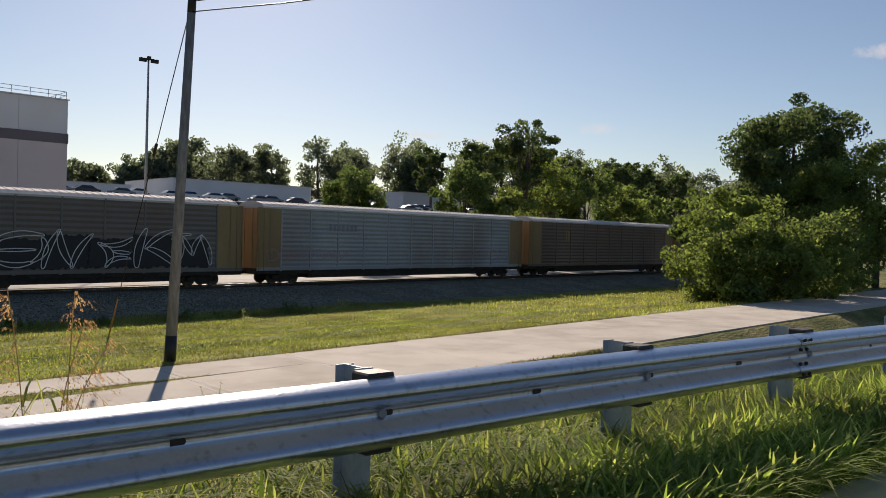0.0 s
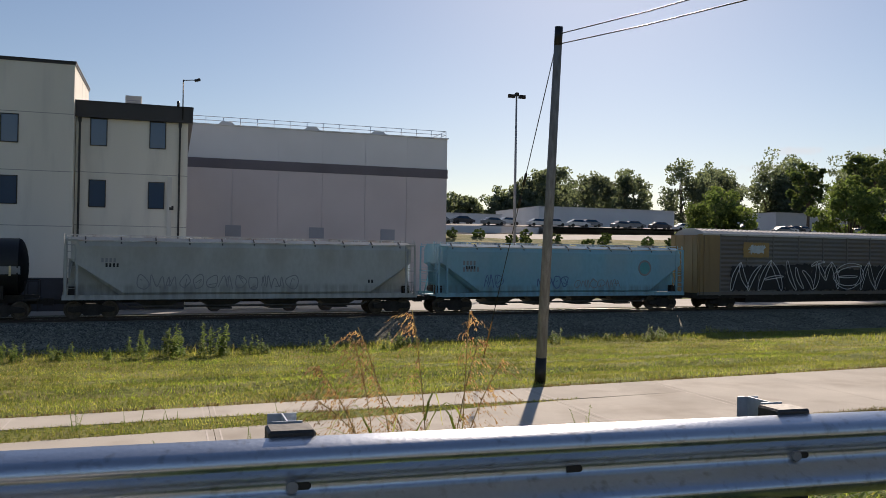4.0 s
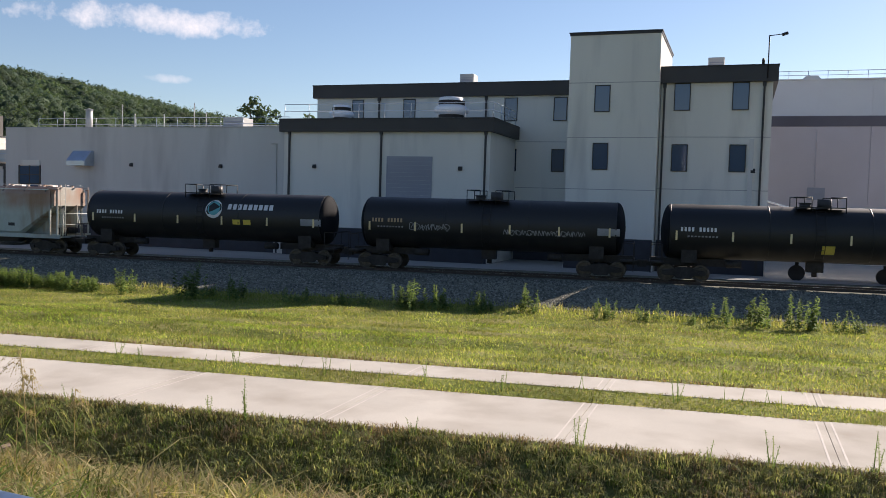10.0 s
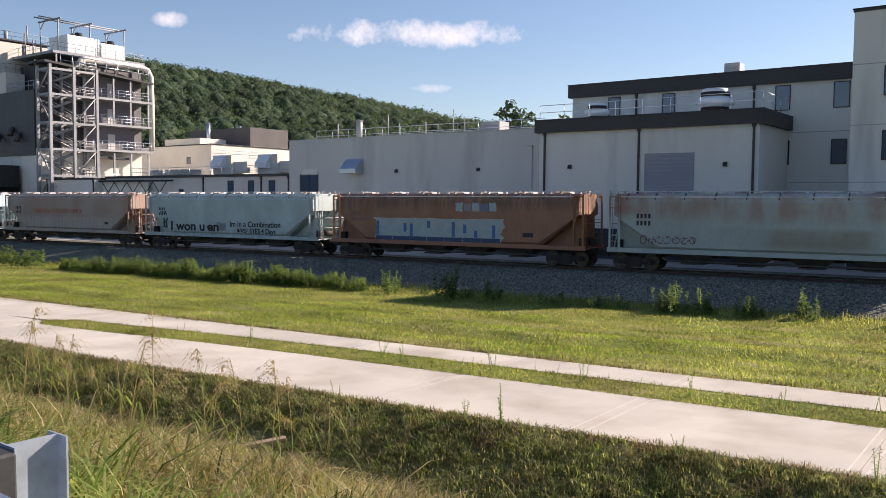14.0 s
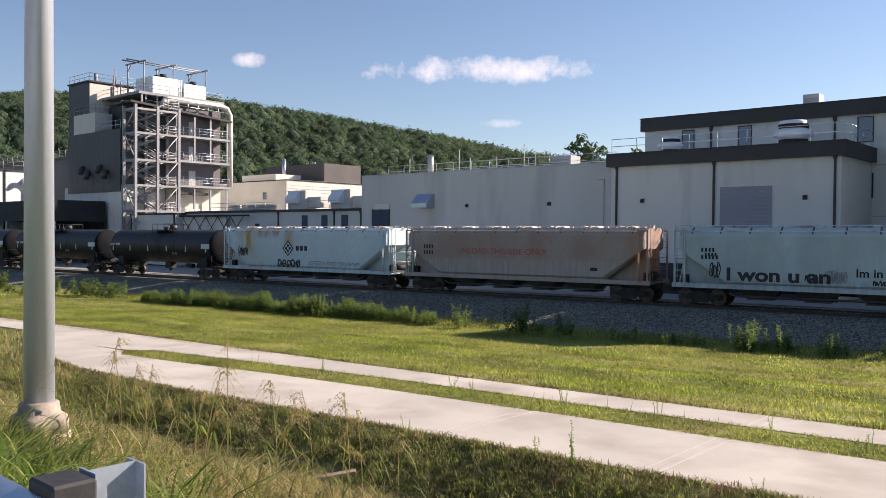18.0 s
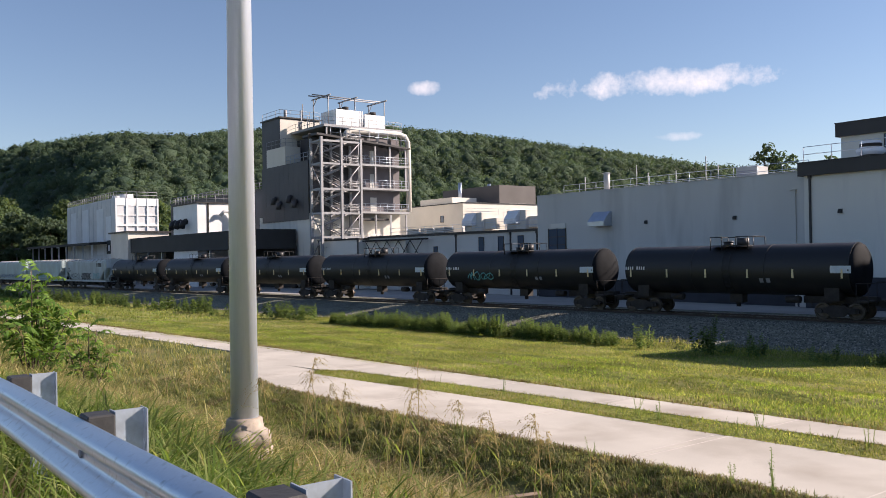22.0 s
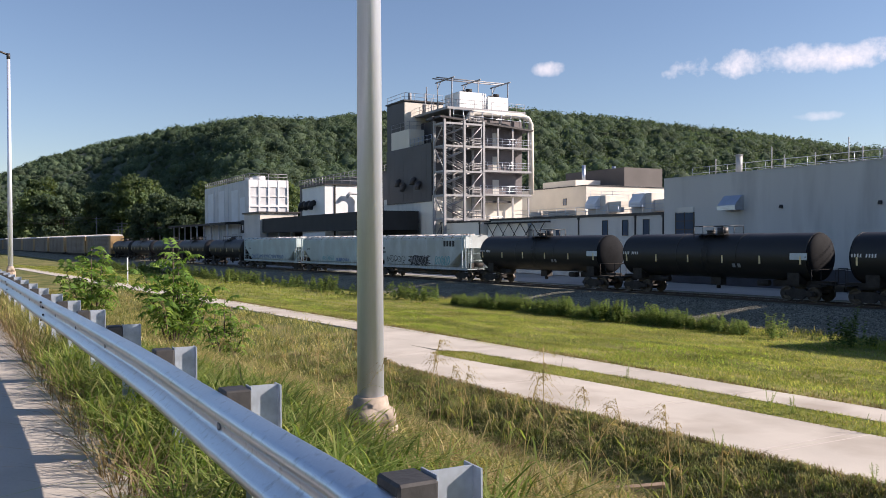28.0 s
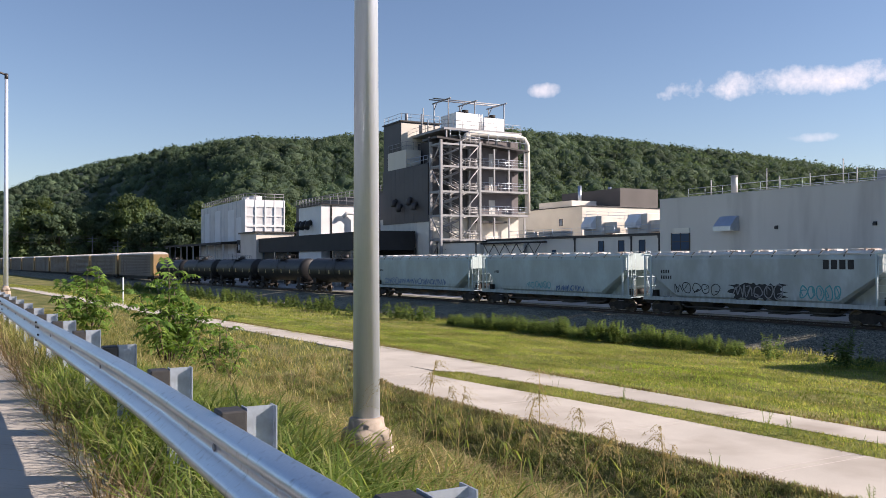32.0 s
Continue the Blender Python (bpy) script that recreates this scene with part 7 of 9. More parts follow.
def hill():
    """The wooded ridge: skyline height in degrees by bearing in degrees left of +y, with a crown-covered slope."""
    # bearings 95 to 280 are an unseen ridge added for the window reflections
    SKY = [(-80, 2.2), (-50, 2.6), (-22, 2.6), (-8, 2.9), (0, 3.4), (9, 3.8), (20, 4.0), (31, 4.4), (34.5, 4.65), (39, 5.4), (43, 6.2), (46.5, 6.75), (51, 7.4), (56, 8.05), (62, 8.3), (68, 8.1), (70.2, 7.65), (74.3, 7.3), (79.3, 6.4), (83.4, 5.4), (86.7, 4.4), (89.4, 3.2), (100, 3.0), (130, 4.6), (180, 4.6), (230, 4.4), (280, 2.2)]
    prof = [(150, 0.0), (230, 0.03), (300, 0.13), (380, 0.36), (460, 0.64), (540, 0.88), (600, 1.0), (700, 0.9), (900, 0.5), (1400, 0.0)]

    def place(b, r):
        h = math.tan(radians(interp(b, SKY) + 0.3 + 0.35 * (1 - smooth(54, 64, b)) + 0.5 * smooth(68, 76, b))) * 600
        dist = 1.0 + 1.3 * smooth(10, -25, b) + 0.95 * smooth(74, 86, b)
        a = radians(b)
        return (2 - r * dist * math.sin(a), -1 + r * dist * math.cos(a), -3.2 + (h * dist - 1) * interp(r, prof))
    verts, faces = [], []
    bear = frange(-80, 280, 2.0)
    rr = [230, 300, 380, 460, 540, 600, 700, 900, 1400]
    for b in bear:
        verts += [place(b, r) for r in rr]
    n = len(rr)
    for i in range(len(bear) - 1):
        for j in range(n - 1):
            a = i * n + j
            faces.append((a, a + 1, a + n + 1, a + n))
    ob = new("hillside", raw_mesh("hillside", verts, faces, mat("woodland_floor", (0.04, 0.062, 0.034), 0.95, 0, 0.4, 0.05), True))
    tagged(ob, "steep wooded hillside behind the plant, with an unseen added ridge opposite", "hill", kind="structure")
    # crowns: a lumpy rounded core each, with a fringe of leaf clumps
    n_crown = 6600
    ico = bmesh.new()
    bmesh.ops.create_icosphere(ico, subdivisions=1, radius=1.0)
    ico.verts.ensure_lookup_table()
    unit = np.array([v.co[:] for v in ico.verts])
    tri = np.array([[v.index for v in f.verts] for f in ico.faces])
    ico.free()
    cs, rad = [], []
    for k in range(n_crown):
        u = rng.uniform()
        b = rng.uniform(29, 90) if u < 0.90 else (rng.uniform(-30, 28) if u < 0.96 else rng.uniform(95, 280))
        p = place(b, 250 + 360 * rng.uniform() ** 0.8)
        cr = 2.4 + 3.2 * rng.uniform() ** 1.3
        cs.append((p[0], p[1], p[2] + cr * 0.2 + rng.uniform(-0.6, 2.0)))
        rad.append(cr)
    cs, rad = np.array(cs), np.array(rad)
    ph = rng.uniform(0, 6.28, (n_crown, 3))
    lump = 1 + 0.20 * np.sin(unit[None, :, 0] * 5 + ph[:, 0:1]) * np.sin(unit[None, :, 1] * 5 + ph[:, 1:2]) + 0.14 * np.sin(unit[None, :, 2] * 7 + ph[:, 2:3]) + rng.uniform(-0.16, 0.16, (n_crown, len(unit)))
    core = cs[:, None, :] + unit[None] * (0.86 * rad[:, None] * lump)[:, :, None] * [1, 1, 0.95]
    tris = (tri[None] + (np.arange(n_crown) * len(unit))[:, None, None]).reshape(-1, 3)
    me = bpy.data.meshes.new("hill_crowns")
    cv = core.reshape(-1, 3)
    me.vertices.add(len(cv))
    me.vertices.foreach_set("co", cv.astype(np.float32).ravel())
    me.loops.add(tris.size)
    me.loops.foreach_set("vertex_index", tris.ravel().astype(np.int32))
    me.polygons.add(len(tris))
    me.polygons.foreach_set("loop_start", (np.arange(len(tris)) * 3).astype(np.int32))
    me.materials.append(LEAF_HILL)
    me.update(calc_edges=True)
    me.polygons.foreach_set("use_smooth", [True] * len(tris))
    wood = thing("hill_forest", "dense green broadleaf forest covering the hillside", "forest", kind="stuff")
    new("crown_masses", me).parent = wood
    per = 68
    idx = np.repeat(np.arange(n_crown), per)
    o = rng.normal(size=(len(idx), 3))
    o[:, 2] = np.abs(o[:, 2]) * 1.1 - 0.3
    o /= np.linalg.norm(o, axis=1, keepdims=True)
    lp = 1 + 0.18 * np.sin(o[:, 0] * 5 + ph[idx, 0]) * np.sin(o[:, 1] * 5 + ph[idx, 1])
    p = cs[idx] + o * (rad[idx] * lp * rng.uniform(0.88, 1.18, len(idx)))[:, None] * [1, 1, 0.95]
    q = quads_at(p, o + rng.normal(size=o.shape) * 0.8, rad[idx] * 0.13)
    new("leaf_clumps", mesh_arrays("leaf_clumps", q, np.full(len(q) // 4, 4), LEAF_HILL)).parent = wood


hill()


def left_trees():
    """The nearer trees at the foot of the hill, beyond the end of the plant."""
    for i in range(22):
        b = 67.0 + 1.25 * i + rng.uniform(-0.4, 0.4)
        a = radians(b)
        track = 45.5 / (math.cos(a) + SKEW * math.sin(a))        # how far off the track is on this bearing
        d = max(260.0, track + 95 + rng.uniform(0, 40))
        h = (0.076 + 0.022 * math.sin(i * 1.7) + 0.012 * rng.uniform(-1, 1)) * d * (1 - 0.35 * smooth(84, 92, b))
        tree(2 - d * math.sin(a), -1 + d * math.cos(a), h, 0.030 * d, "large broadleaf tree at the foot of the hill", LEAF_HILL if i % 2 else LEAF_FOOT, 0.02, 90, 130, 0.0019 * d, z=-5)


left_trees()


# ---- grass ----
def blades(name, xy, height, width, lean, material, label, z_of=ground_z, category="grass", lift=0.0, arch=False):
    """Grass as bent tapered blades, each its own loose piece; arched ones curl over in three joints."""
    n = len(xy)
    z = np.array([z_of(x, y) for x, y in xy]) + lift
    base = np.column_stack([xy, z])
    h = height * rng.uniform(0.55, 1.35, n)
    a = rng.uniform(0, 2 * np.pi, n)
    d = np.column_stack([np.cos(a), np.sin(a), np.zeros(n)])
    s = np.column_stack([-np.sin(a), np.cos(a), np.zeros(n)])
    over = lean * rng.uniform(0.3, 1.6, n)
    ln = (h * over)[:, None]
    up = np.array([0, 0, 1.0])
    w = (width * rng.uniform(0.6, 1.4, n))[:, None]
    rows = []
    levels = ((0.0, 1.0), (0.42, 1.0), (0.76, 0.72)) if arch else ((0.0, 1.0), (0.62, 0.75))
    for f, taper in levels:
        if arch:
            m = base + d * ln * f ** 1.7 + up * (h * f * (1.12 - 0.34 * np.minimum(over, 1.9) * f * f))[:, None]
        else:
            m = base + d * ln * (0.565 * f) + up * (h * f)[:, None]
        if f == 0.0:
            m = base - up * 0.02
        rows += [m - s * w * taper, m + s * w * taper]
    tip = base + d * ln + up * (h * ((1.12 - 0.34 * np.minimum(over, 1.9)) if arch else 0.97))[:, None]
    v = np.stack(rows + [tip], 1).reshape(-1, 3)
    k = len(levels)
    per = 2 * k + 1
    me = bpy.data.meshes.new(name)
    me.vertices.add(len(v))
    me.vertices.foreach_set("co", v.astype(np.float32).ravel())
    i0 = np.arange(n)[:, None] * per
    faces = [i0 + [2 * j, 2 * j + 1, 2 * j + 3, 2 * j + 2] for j in range(k - 1)] + [i0 + [2 * k - 2, 2 * k - 1, 2 * k]]
    loops = np.concatenate(faces, 1).ravel().astype(np.int32)
    me.loops.add(len(loops))
    me.loops.foreach_set("vertex_index", loops)
    me.polygons.add(k * n)
    step = 4 * (k - 1) + 3
    st = np.column_stack([np.arange(n) * step + 4 * j for j in range(k)]).ravel().astype(np.int32)
    me.polygons.foreach_set("loop_start", st)
    me.materials.append(material)
    me.update(calc_edges=True)
    ob = new(name, me)
    return tagged(ob, label, category, kind="stuff")


def edge_points(n, x0, x1, edge, a, b):
    """Random places along a path's edge, in uneven tufts."""
    x = rng.uniform(x0, x1, n)
    w = np.array([edge(v) for v in x]) + rng.uniform(a, b, n) + np.array([0.04 * noise.noise((v * 2.2, 0.0, 5.0)) for v in x])
    keep = np.array([0.55 + 0.9 * noise.noise((v * 1.3, 3.0, 1.0)) for v in x]) > rng.uniform(size=n)
    return np.column_stack([x, w + SKEW * x])[keep]


def trodden(x, y):
    """Nearness to the thin, flattened grass at the drain where the board lies."""
    ax, ay, bx, by = -10.4, 9.7, -7.4, 6.9
    f = np.clip(((x - ax) * (bx - ax) + (y - ay) * (by - ay)) / ((bx - ax) ** 2 + (by - ay) ** 2), 0, 1)
    return np.hypot(x - ax - f * (bx - ax), y - ay - f * (by - ay))


def strip_points(n, x0, x1, w0, w1, density=None):
    """Random ground places between bounds along x and across the strips; density(x, w) thins them."""
    x, w = rng.uniform(x0, x1, n), rng.uniform(w0, w1, n)
    if density is not None:
        keep = np.array([density(a, b) for a, b in zip(x, w)]) > rng.uniform(size=n)
        x, w = x[keep], w[keep]
    y = w + SKEW * x * np.array([smooth(2.0, 11.0, b) for b in w]) + np.array([bend(a) * (1 - smooth(0.5, 3.5, b)) for a, b in zip(x, w)])
    stay = rng.uniform(size=len(x)) < np.clip((trodden(x, y) - 0.15) / 0.5, 0.12, 1)
    return np.column_stack([x, y])[stay]


G_LUSH = leaf_mat("lush_grass_blades", [(0.085, 0.145, 0.030), (0.175, 0.24, 0.058), (0.32, 0.345, 0.135)], 0.8, 0.52, 1.6)
G_MIX = leaf_mat("mixed_slope_grass", [(0.105, 0.14, 0.042), (0.24, 0.24, 0.09), (0.46, 0.40, 0.215)], 0.7, 0.48, 1.6)
G_DARK = leaf_mat("dark_bank_grass", [(0.11, 0.14, 0.055), (0.175, 0.19, 0.085), (0.30, 0.26, 0.15)], 0.6, 0.55, 1.6)
G_DRY = leaf_mat("dry_straw_grass", [(0.27, 0.20, 0.10), (0.44, 0.36, 0.20), (0.22, 0.22, 0.08)], 0.9, 0.4, 1.3)
G_VERGE = leaf_mat("mown_verge_grass", [(0.125, 0.175, 0.038), (0.205, 0.24, 0.062), (0.34, 0.32, 0.135)], 0.35, 0.54, 1.75)


G_BANK = leaf_mat("deep_green_tussocks", [(0.12, 0.155, 0.065), (0.185, 0.21, 0.095), (0.31, 0.285, 0.165)], 0.7, 0.55, 1.6)
G_THATCH = leaf_mat("brown_thatch", [(0.12, 0.085, 0.05), (0.21, 0.155, 0.085), (0.34, 0.265, 0.165)], 1.2, 0.35, 1.2)


G_KERB = leaf_mat("lush_kerb_grass", [(0.12, 0.19, 0.045), (0.21, 0.285, 0.08), (0.34, 0.38, 0.16)], 0.8, 0.6, 1.9)
G_FRESH = leaf_mat("fresh_green_tufts", [(0.12, 0.20, 0.028), (0.20, 0.29, 0.05), (0.30, 0.36, 0.09)], 0.5, 0.58, 1.75)


def clump(x, w):
    return 0.15 + 1.3 * max(0.0, noise.noise((x * 1.1, w * 1.1, 5.0)) + 0.25)


def path_side(x, w):
    """1 on the slope side of the footpath, 0 on it."""
    return 1.0 if w < path_near(x) - 0.2 else 0.0


def tussocks(name, n, x0, x1, w0, w1, per, r, height, width, material, label, density=None, mound=0.10, arch=False):
    """Bunches of blades that spread from a low mound of roots, with bare ground between them."""
    c = strip_points(n, x0, x1, w0, w1, density)
    sc = rng.uniform(0.6, 1.5, len(c))
    idx = np.repeat(np.arange(len(c)), per)
    off = rng.normal(size=(len(idx), 2)) * (r * sc[idx])[:, None]
    lift = mound * sc[idx] * np.exp(-np.sum(off ** 2, 1) / (1.6 * (r * sc[idx]) ** 2))
    return blades(name, c[idx] + off, height, width, 1.35, material, label, lift=lift, arch=arch)


def grasses():
    # the shaded far side of the drain, and its bottom
    tussocks("bank_tussocks", 3400, -26, 16, 9.2, 12.2, 34, 0.12, 0.085, 0.0062, G_BANK, "dark green grass tussocks on the bank", None, 0.10, True)
    tussocks("bank_brown_tussocks", 1300, -26, 16, 9.0, 12.25, 34, 0.12, 0.10, 0.005, G_THATCH, "brown dead tussocks on the bank", lambda x, w: 0.25 + max(0.0, 1.8 * noise.noise((x * 0.5, w * 0.9, 11.0))) + 0.5 * smooth(11.5, 12.1, w), 0.10, True)
    tussocks("bank_bright_tufts", 480, -24, 14, 9.6, 12.0, 30, 0.09, 0.10, 0.006, G_LUSH, "brighter leafy tufts on the bank", None, 0.08, True)
    tussocks("slope_tussocks", 900, -14, 12, 0.9, 8.4, 36, 0.13, 0.15, 0.0045, G_MIX, "green grass tussocks on the slope", None, 0.08, True)
    tussocks("slope_straw_tussocks", 760, -16, 8, 1.2, 8.4, 32, 0.10, 0.15, 0.0038, G_DRY, "straw-coloured grass tussocks on the slope", None, 0.08, True)
    tussocks("far_slope_tussocks", 800, -70, -14, 1.4, 16.4, 24, 0.16, 0.26, 0.011, G_MIX, "rough tussocks on the far slope", lambda x, w: path_side(x, w + 0.5))
    # beside and under the guardrail
    blades("kerbside_grass", strip_points(34000, -10, 14, -0.5, 1.1, clump), 0.30, 0.0065, 1.2, G_LUSH, "lush tall grass along the guardrail", arch=True)
    blades("kerbside_grass_far", strip_points(15000, -50, -10, -0.55, 1.4), 0.26, 0.009, 0.8, G_MIX, "tall mixed grass along the guardrail")
    tussocks("rail_tussocks", 64, -8, -1.6, 0.1, 1.3, 64, 0.13, 0.36, 0.007, G_LUSH, "tall arching green grass beside the guardrail", None, 0.05, True)
    tussocks("rail_pale_tussocks", 110, -12, 1.5, 0.5, 4.2, 44, 0.13, 0.20, 0.004, G_DRY, "tall straw-coloured grass beside the guardrail", None, 0.05, True)
    tussocks("lamp_post_grass", 16, -8.5, -2.2, 0.7, 3.4, 26, 0.16, 0.28, 0.0045, G_DRY, "tall arching straw-coloured grass round the lamp post", None, 0.05, True)
    tussocks("lamp_post_green_grass", 22, -8.5, -2.0, 0.6, 2.4, 36, 0.15, 0.30, 0.0055, G_MIX, "tall arching green grass round the lamp post", None, 0.05, True)
    blades("kerb_overgrowth", strip_points(26000, 3.5, 14, -1.2, -0.4), 0.29, 0.0088, 1.1, G_KERB, "lush grass spreading over the kerb strip", arch=True)
    # slope
    blades("slope_grass", strip_points(90000, -14, 14, 0.8, 9.2, clump), 0.14, 0.0048, 0.9, G_MIX, "rough mixed grass on the slope", arch=True)
    blades("slope_dry_grass", strip_points(34000, -16, 6, 1.5, 8.6, lambda x, w: max(0, noise.noise((x * 0.4, w * 0.5, 2)) + 0.35)), 0.17, 0.0035, 0.8, G_DRY, "tall dry straw-coloured grass on the slope", arch=True)
    blades("bank_grass", strip_points(70000, -26, 16, 8.6, 12.30, clump), 0.075, 0.0055, 1.1, G_DARK, "dark green grass on the lower bank", lift=0.02)
    blades("slope_grass_far", strip_points(42000, -75, -14, 0.9, 16.8, lambda x, w: clump(x, w) * path_side(x, w)), 0.22, 0.012, 0.8, G_MIX, "rough grass on the far slope")
    blades("kerb_thatch", strip_points(4500, -30, 14, -0.64, -0.38), 0.26, 0.004, 2.0, G_THATCH, "dry strands lying over the kerb")
    blades("island_edge_grass", strip_points(26000, -25.3, 13.5, 15.0, 17.1, lambda x, w: 1.0 if abs(abs(w - isle_mid(x)) - isle_half(x) - 0.01) < 0.05 else 0.0), 0.05, 0.006, 1.3, G_THATCH, "brown fringe round the grass strip", lift=0.035)
    blades("swale_straw", strip_points(22000, -15, 4, 7.2, 10.6, lambda x, w: max(0.0, 1.4 - abs(w - 9.0) * 0.8) * max(0, noise.noise((x * 0.7, w, 7)) + 0.4)), 0.17, 0.0035, 0.7, G_THATCH, "brown dead grass in the swale", arch=True)
    # island and verge
    blades("island_grass", strip_points(44000, -25.4, 14.0, 15.05, 17.0, lambda x, w: (0.55 + 0.9 * max(0.0, noise.noise((x * 0.8, w * 1.6, 2.0)))) if abs(w - isle_mid(x)) < isle_half(x) + 0.03 else 0.0), 0.06, 0.0075, 1.7, G_VERGE, "mown grass strip between the footpaths", lift=0.035)
    blades("island_dry_grass", strip_points(14000, -25.4, 14.0, 15.05, 17.0, lambda x, w: max(0.0, 2.0 * noise.noise((x * 0.6, w * 1.5, 12.0))) if abs(w - isle_mid(x)) < isle_half(x) + 0.03 else 0.0), 0.06, 0.007, 1.2, G_DRY, "straw patches in the strip between the footpaths", lift=0.035)
    blades("verge_grass", strip_points(430000, -50, 34, 18.3, 37.6, lambda x, w: (0.55 + 0.7 * max(-0.4, noise.noise((x * 0.5, w * 1.0, 0.0)))) * (1 - smooth(36.6, 37.6, w))), 0.075, 0.0095, 1.5, G_VERGE, "sunlit yellow-green mown verge", lift=0.01)
    blades("verge_dark_tufts", strip_points(70000, -55, 36, 18.6, 36.6, lambda x, w: max(0.0, 2.6 * (noise.noise((x * 0.45, w * 1.0, 21.0)) - 0.10))), 0.10, 0.010, 1.1, G_DARK, "darker olive tufts in the verge", lift=0.01)
    blades("verge_grass_beyond", np.concatenate([strip_points(14000, -62, -50, 18.3, 37.4), strip_points(7000, 34, 40, 18.3, 37.4)]), 0.085, 0.013, 1.1, G_VERGE, "sunlit yellow-green verge farther along")
    blades("verge_tufts", strip_points(150000, -60, 40, 19.2, 36.0, lambda x, w: max(0.0, 2.8 * (noise.noise((x * 0.16, w * 0.5, 9.0)) + 0.38 * math.exp(-((w - 24.2 - 0.8 * noise.noise((x * 0.1, 0.0, 2.0))) / 2.4) ** 2) - 0.16))), 0.10, 0.0095, 1.6, G_FRESH, "taller bright green tufts in the verge", lift=0.01)
    blades("verge_dry_tufts", strip_points(90000, -60, 40, 18.6, 36.6, lambda x, w: max(0.0, 2.6 * (noise.noise((x * 0.25, w * 0.7, 4.0)) + 0.22 * smooth(26, 33, w) - 0.14))), 0.095, 0.009, 1.2, G_DRY, "dry straw patches in the verge")
    tussocks("verge_tussocks", 2600, -46, 24, 18.7, 35.6, 16, 0.22, 0.10, 0.011, G_VERGE, "small yellow-green tufts in the verge", lambda x, w: max(0.0, 0.25 + 1.4 * noise.noise((x * 0.35, w * 0.6, 3.0))), 0.06)
    # ragged grass running up into the gravel
    edge = lambda x, w: max(0.0, min(1.0, 1.3 * (38.1 + 1.1 * noise.noise((x * 0.35, 0.0, 8.0)) - w)))
    blades("gravel_edge_grass", strip_points(26000, -62, 40, 35.6, 39.0, edge), 0.20, 0.010, 0.8, G_VERGE, "ragged grass at the foot of the gravel")
    blades("gravel_edge_tall_grass", strip_points(12000, -62, 40, 36.2, 38.8, lambda x, w: edge(x, w) * max(0.0, 2.0 * noise.noise((x * 0.5, w * 0.5, 14.0)))), 0.36, 0.010, 0.6, G_MIX, "taller grass clumps at the foot of the gravel")
    # unmown ridges along the verge
    for w0, ht in ((22.4, 0.13), (25.5, 0.12)):
        blades("verge_ridge_grass", strip_points(15000, -60, 34, w0 - 0.5, w0 + 1.2, lambda x, w: max(0.0, noise.noise((x * 0.16, w0, 1.0)) + 0.35) * max(0.0, 1 - abs(w - w0 - 0.35 - 0.5 * noise.noise((x * 0.2, w0, 6.0))) * 1.8)), ht, 0.011, 0.7, G_VERGE, "taller unmown grass along a low ridge")
    # loose stones of the gravel bed
    n = 34000
    x = rng.normal(-10, 26, n)
    w = rng.uniform(37.3, 44.3, n)
    yy = w + SKEW * x
    zz = np.array([ground_z(a, b) for a, b in zip(x, yy)]) + 0.02
    ang = rng.uniform(0, 6.283, n)
    sz = rng.uniform(0.03, 0.07, n)
    c = np.column_stack([x, yy, zz])
    rim = [c + np.column_stack([np.cos(ang + k * 1.571) * sz * rng.uniform(0.7, 1.2, n), np.sin(ang + k * 1.571) * sz * rng.uniform(0.7, 1.2, n), rng.uniform(-0.01, 0.02, n)]) for k in range(4)]
    tip = c + np.column_stack([rng.uniform(-0.02, 0.02, n), rng.uniform(-0.02, 0.02, n), sz * rng.uniform(0.8, 1.3, n)])
    v = np.stack(rim + [tip], 1).reshape(-1, 3)
    me = bpy.data.meshes.new("gravel_stones")
    me.vertices.add(len(v))
    me.vertices.foreach_set("co", v.astype(np.float32).ravel())
    i0 = np.arange(n)[:, None] * 5
    loops = np.concatenate([i0 + [0, 1, 4], i0 + [1, 2, 4], i0 + [2, 3, 4], i0 + [3, 0, 4]], 1).ravel().astype(np.int32)
    me.loops.add(len(loops))
    me.loops.foreach_set("vertex_index", loops)
    me.polygons.add(4 * n)
    me.polygons.foreach_set("loop_start", (np.arange(4 * n) * 3).astype(np.int32))
    me.materials.append(island_mat("crushed_stones", [(0.05, 0.05, 0.04), (0.14, 0.137, 0.108), (0.34, 0.33, 0.27)], 0.95))
    me.update(calc_edges=True)
    tagged(new("gravel_stones", me), "loose grey crushed stones beside the track", "stones", kind="stuff")
    blades("verge_grass_far", strip_points(24000, -170, -62, 18.0, 36.2), 0.16, 0.03, 0.9, G_VERGE, "sunlit yellow-green mown verge far along the path")
    blades("verge_grass_end", strip_points(16000, 40, 80, 18.3, 36.2), 0.18, 0.02, 0.9, G_VERGE, "sunlit grass before the thicket")
    blades("path_edge_grass", edge_points(15000, -33, 30, path_near, -0.16, 0.05), 0.10, 0.006, 1.1, G_THATCH, "brown tufts overhanging the path's edge", lift=0.02, arch=True)
    blades("path_edge_green_grass", edge_points(11000, -33, 30, path_near, -0.22, 0.03), 0.11, 0.006, 1.0, G_BANK, "olive grass tufts along the path's edge", lift=0.02, arch=True)
    blades("path_far_edge_grass", edge_points(14000, -60, 40, path_far, -0.02, 0.22), 0.085, 0.009, 1.0, G_THATCH, "brown tufts along the path's far edge", lift=0.03)


grasses()
sunward()


